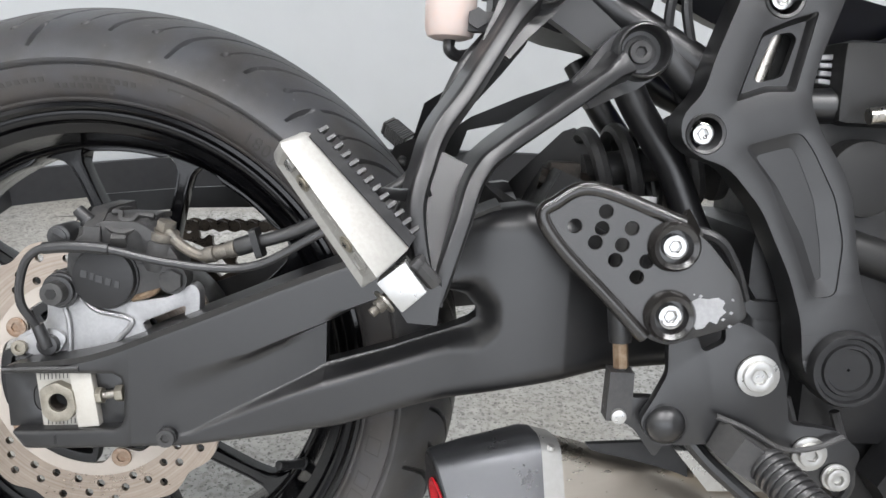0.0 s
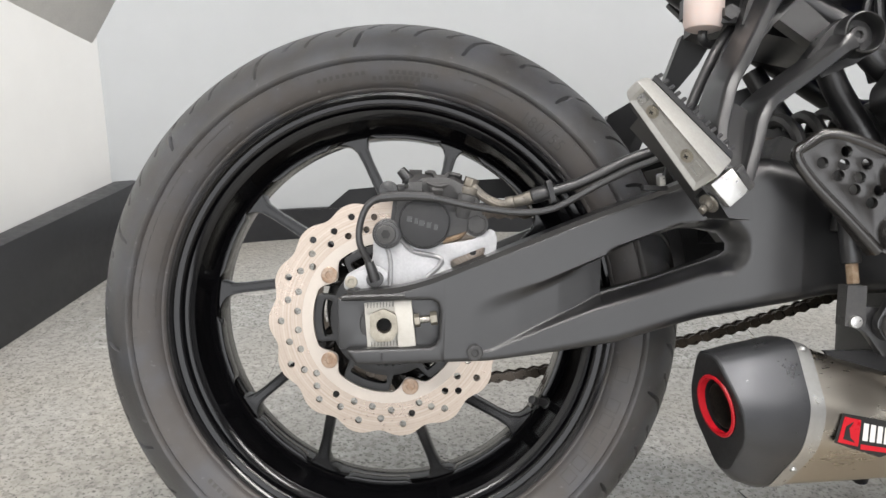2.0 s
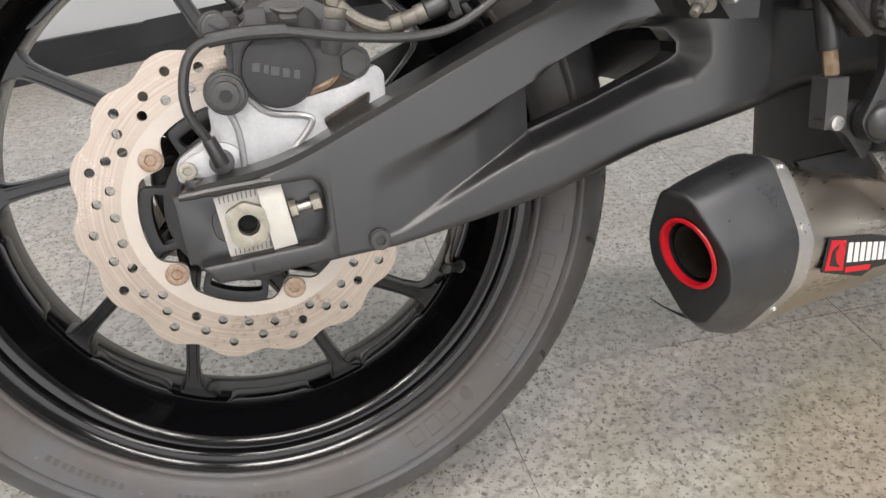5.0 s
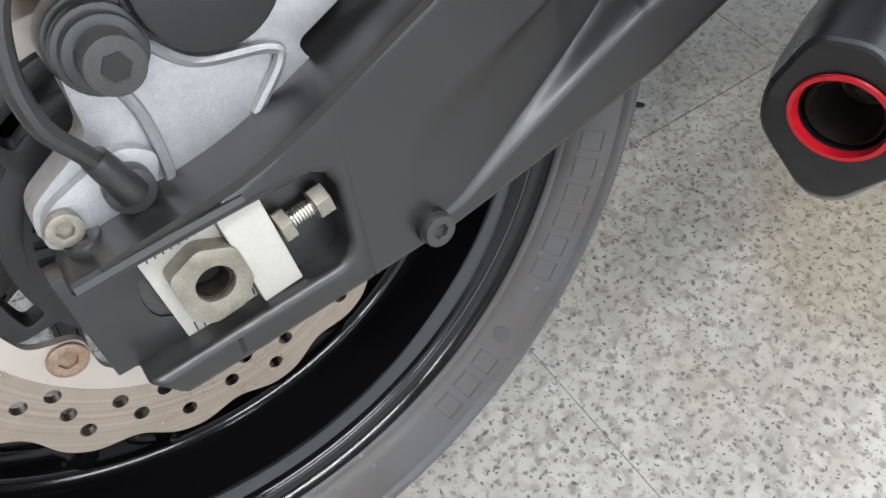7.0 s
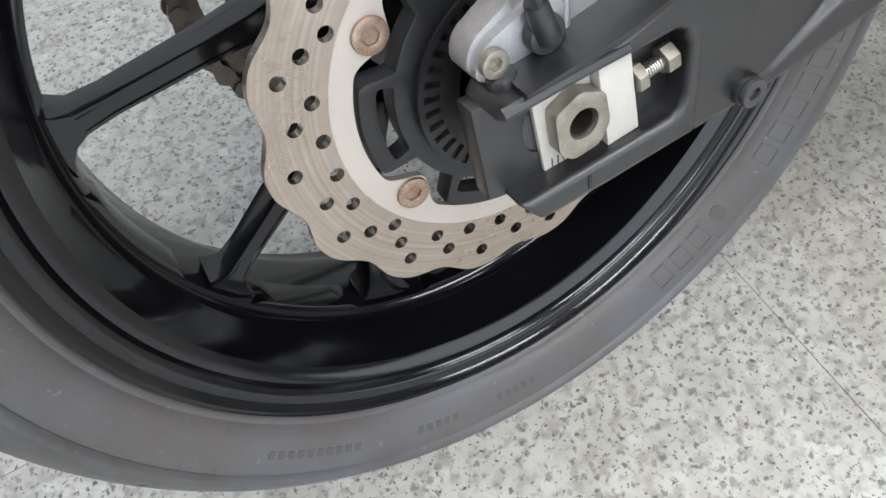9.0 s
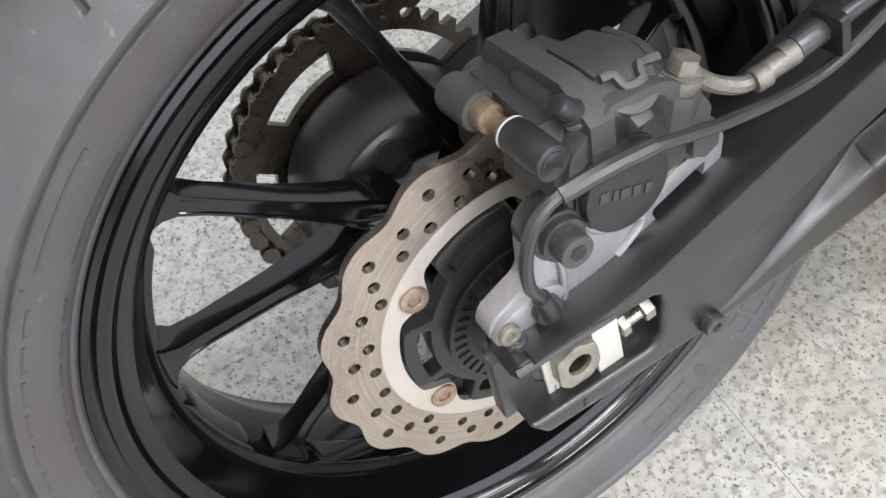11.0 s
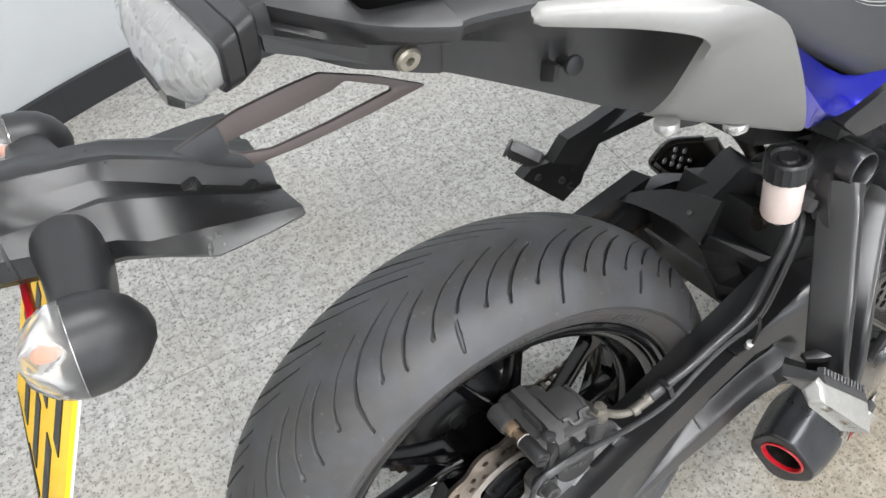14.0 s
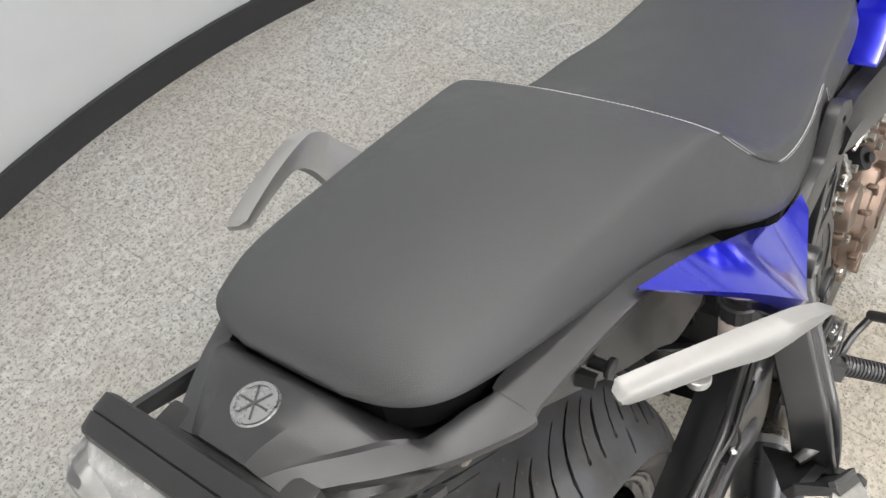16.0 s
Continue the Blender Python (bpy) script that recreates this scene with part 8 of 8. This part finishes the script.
part("cable", tube([(0.70, -0.132, 0.245), (0.74, -0.14, 0.262), (0.79, -0.142, 0.262), (0.84, -0.13, 0.24)], 0.0032, 8), M["steel"], engine)
part("lower_cover", bevelled(loft([[(0.66, y, -0.04), (0.70, y, 0.03), (0.80, y, -0.05), (0.95, y, -0.06), (0.95, y, -0.15), (0.74, y, -0.15)] for y in (-0.135, -0.10)]), 0.006), M["dark"], engine, "black lower engine cover")
for k in range(6):
    part("fin", moved(box(-0.09, -0.112, -0.003, 0.10, 0.112, 0.003, 0.001, 1), pose(0.88 + 0.012 * k, 0, 0.20 + 0.022 * k, 0, 25, 0)), M["ink"], engine)
for k in range(4):
    part("cooling_fin", moved(box(-0.03, -0.100, -0.0022, 0.03, 0.02, 0.0022, 0.0008, 1), pose(0.620, 0, 0.276 + 0.0075 * k, 0, 6 - 3 * k, 0)), M["alu"], engine)
part("starter", rod((0.66, -0.06, 0.19), (0.66, 0.06, 0.19), 0.035, n=28, bevel=0.005), M["dark"], engine)
part("sensor", join(rod((0.63, -0.14, 0.255), (0.66, -0.125, 0.262), 0.009, n=14), rod((0.612, -0.14, 0.252), (0.632, -0.14, 0.255), 0.006, n=12)), M["steel"], engine)
# left-hand footrest hanger, peg and heel guard
lh = part("footrest_hanger", join(
    moulding([(0.2317, 0.2352, 0.1872), (0.2846, 0.2158, 0.1336), (0.3075, 0.2030, 0.1620), (0.3120, 0.1980, 0.1840), (0.2850, 0.1970, 0.2220), (0.2407, 0.2250, 0.2052)], (0, 0.020, 0), 0.003),
    moulding([(0.2630, 0.2040, 0.2150), (0.3000, 0.1950, 0.2000), (0.3200, 0.1780, 0.2430), (0.3600, 0.1530, 0.2900), (0.3830, 0.1480, 0.3200), (0.4050, 0.1350, 0.3650), (0.3580, 0.1400, 0.3560), (0.3409, 0.1500, 0.3000), (0.3020, 0.1700, 0.2730), (0.2752, 0.1850, 0.2560)], (0, 0.020, 0), 0.003),
    moulding([(0.2900, 0.2000, 0.1900), (0.3120, 0.1960, 0.1840), (0.3260, 0.1850, 0.2270), (0.4075, 0.1600, 0.2474), (0.4700, 0.1400, 0.2750), (0.4550, 0.1400, 0.2950), (0.3820, 0.1600, 0.2666), (0.3300, 0.1820, 0.2430), (0.2980, 0.1930, 0.2200)], (0, 0.018, 0), 0.003)), M["satin"], bike, "forked satin black passenger footrest hanger", 30)
for x, y, z in ((0.2500, 0.2240, 0.1880), (0.2780, 0.2080, 0.1780), (0.2900, 0.2050, 0.1650)):
    bolt(lh, x, y, z, 0.0055, M["cast"], 0.003)
PA, PB = Vector((0.2620, 0.2300, 0.2040)), Vector((0.2340, 0.2640, 0.2240))
lp = part("passenger_footpeg", rod(PA, PB, 0.0145, 0.0140, 6, 0.003), M["hose"], lh, "black ribbed footpeg with a bare metal end")
for k in range(10):
    c, d = PA.lerp(PB, 0.12 + 0.085 * k), (PB - PA).normalized() * 0.0013
    part("rib", rod(c - d, c + d, 0.0162, n=6), M["hose"], lp)
part("tip", rod(PB, PB + (PB - PA).normalized() * 0.005, 0.0150, n=6, bevel=0.002), M["cast"], lp)
mirrored(heel, bike).location = (0.066, 0.018, -0.033)
part("gear_lever", join(rod((0.60, 0.17, 0.02), (0.74, 0.19, -0.03), 0.006, n=12), rod((0.735, 0.19, -0.03), (0.735, 0.24, -0.04), 0.009, n=14)), M["satin"], bike, "black gear lever")
stand = part("side_stand", tube([(0.62, 0.10, -0.05), (0.64, 0.16, -0.14), (0.66, 0.215, -0.245)], 0.011, 12), M["satin"], bike, "black side stand, folded out")
front = part("front_wheel", lathe([(-0.045, 0.235), (-0.058, 0.255), (-0.055, 0.28), (-0.03, 0.298), (0, 0.302), (0.03, 0.298), (0.055, 0.28), (0.058, 0.255), (0.045, 0.235), (0.04, 0.21), (-0.04, 0.21)], 72), M["tyre"], bike, "black front wheel")
front.location = (1.40, 0, -0.008)
part("hub", join(rod((0, -0.05, 0), (0, 0.05, 0), 0.03, n=24), *[moved(box(-0.008, -0.015, 0.02, 0.008, 0.015, 0.215, 0.004), Matrix.Rotation(radians(72 * k), 4, "Y")) for k in range(5)]), M["rim"], front)
part("fork", join(rod((1.40, -0.09, 0.0), (1.12, -0.09, 0.62), 0.022, n=16), rod((1.40, 0.09, 0.0), (1.12, 0.09, 0.62), 0.022, n=16), rod((1.12, -0.35, 0.70), (1.12, 0.35, 0.70), 0.012, n=12), box(1.09, -0.11, 0.58, 1.16, 0.11, 0.62, 0.01)), M["dark"], bike)

# hugger and chain guard: black plastic over the wheel and along the chain
def arc_shell(r0, r1, a0, a1, y0, y1, n=14):
    rings = []
    for k in range(n + 1):
        a = radians(a0 + (a1 - a0) * k / n)
        rings.append([(r * math.cos(a), y, r * math.sin(a)) for r, y in ((r0, y0), (r1, y0), (r1, y1), (r0, y1))])
    return bevelled(loft(rings), 0.0012, 1)


hugger = part("hugger", arc_shell(0.340, 0.344, 18, 30, -0.040, 0.060), M["dark"], bike, "black plastic hugger over the front of the rear wheel")
blade = [(0.125, (0.2926, 0.1880), (0.2918, 0.1872), (0.2930, 0.1862)), (0.090, (0.319, 0.2035), (0.3000, 0.1925), (0.306, 0.187)), (0.060, (0.336, 0.2135), (0.3065, 0.1930), (0.316, 0.185)), (0.020, (0.346, 0.2215), (0.3165, 0.1880), (0.327, 0.172)), (-0.008, (0.352, 0.2240), (0.3215, 0.1765), (0.332, 0.158))]
part("hugger_blade", bevelled(loft([[(a[0], y, a[1]), (b[0], y, b[1]), (c[0], y, c[1]), (a[0] + 0.006, y, a[1] - 0.004)] for y, a, b, c in blade]), 0.0008, 1, 20), M["dark"], hugger, angle=20)
part("blade_stud", rod((0.3290, 0.0196, 0.2030), (0.3262, 0.0176, 0.2060), 0.0032, n=12, bevel=0.0008), M["cast"], hugger)
part("hugger_front", join(moulding([(0.3216, -0.008, 0.1673), (0.3221, -0.020, 0.1937), (0.3741, -0.070, 0.1655), (0.3637, -0.070, 0.1611), (0.3256, -0.020, 0.1415)], (0.010, 0.012, -0.008)),
                          moulding([(0.3256, -0.020, 0.1413), (0.3637, -0.070, 0.1609), (0.3524, -0.070, 0.1196), (0.3335, -0.030, 0.1180)], (0.010, 0.012, -0.008)),
                          moulding([(0.3335, -0.030, 0.1178), (0.3524, -0.070, 0.1194), (0.3420, -0.070, 0.090), (0.3380, -0.020, 0.088)], (0.014, 0.010, 0.0))), M["dark"], hugger, angle=25)
part("linkage_cover", bevelled(loft([[(0.400, y, 0.060), (0.372, y, 0.155), (0.395, y, 0.20), (0.47, y, 0.17), (0.48, y, 0.06), (0.43, y, 0.04)] for y in (-0.095, -0.06, 0.06, 0.095)]), 0.008, 2), M["ink"], hugger)
part("breather_box", moulding([(0.3638, 0.035, 0.1800), (0.3730, 0.032, 0.1900), (0.4110, 0.018, 0.2310), (0.4210, 0.014, 0.2350), (0.4468, 0.000, 0.2083), (0.4421, 0.000, 0.1170), (0.4000, 0.028, 0.1235), (0.3890, 0.031, 0.1340)], (0.020, 0.050, -0.006), 0.007, 4), M["tail"], hugger, "black moulded box behind the wheel arch", 45)
guard = part("chain_guard", bevelled(loft([[(-0.098, 0.130, 0.116), (-0.098, 0.134, 0.116), (-0.134, 0.134, 0.112), (-0.134, 0.130, 0.112)], [(-0.070, 0.128, 0.141), (-0.070, 0.134, 0.141), (-0.066, 0.134, 0.118), (-0.066, 0.128, 0.118)], [(0.02, 0.126, 0.152), (0.02, 0.134, 0.152), (0.02, 0.134, 0.130), (0.02, 0.126, 0.130)],
                                          [(0.170, 0.124, 0.165), (0.170, 0.134, 0.165), (0.170, 0.134, 0.138), (0.170, 0.124, 0.138)], [(0.250, 0.108, 0.186), (0.250, 0.134, 0.184), (0.250, 0.134, 0.150), (0.250, 0.124, 0.150)], [(0.345, 0.104, 0.2060), (0.340, 0.134, 0.2040), (0.335, 0.134, 0.15), (0.335, 0.122, 0.15)]]), 0.0015), M["dark"], bike, "slim black chain guard")
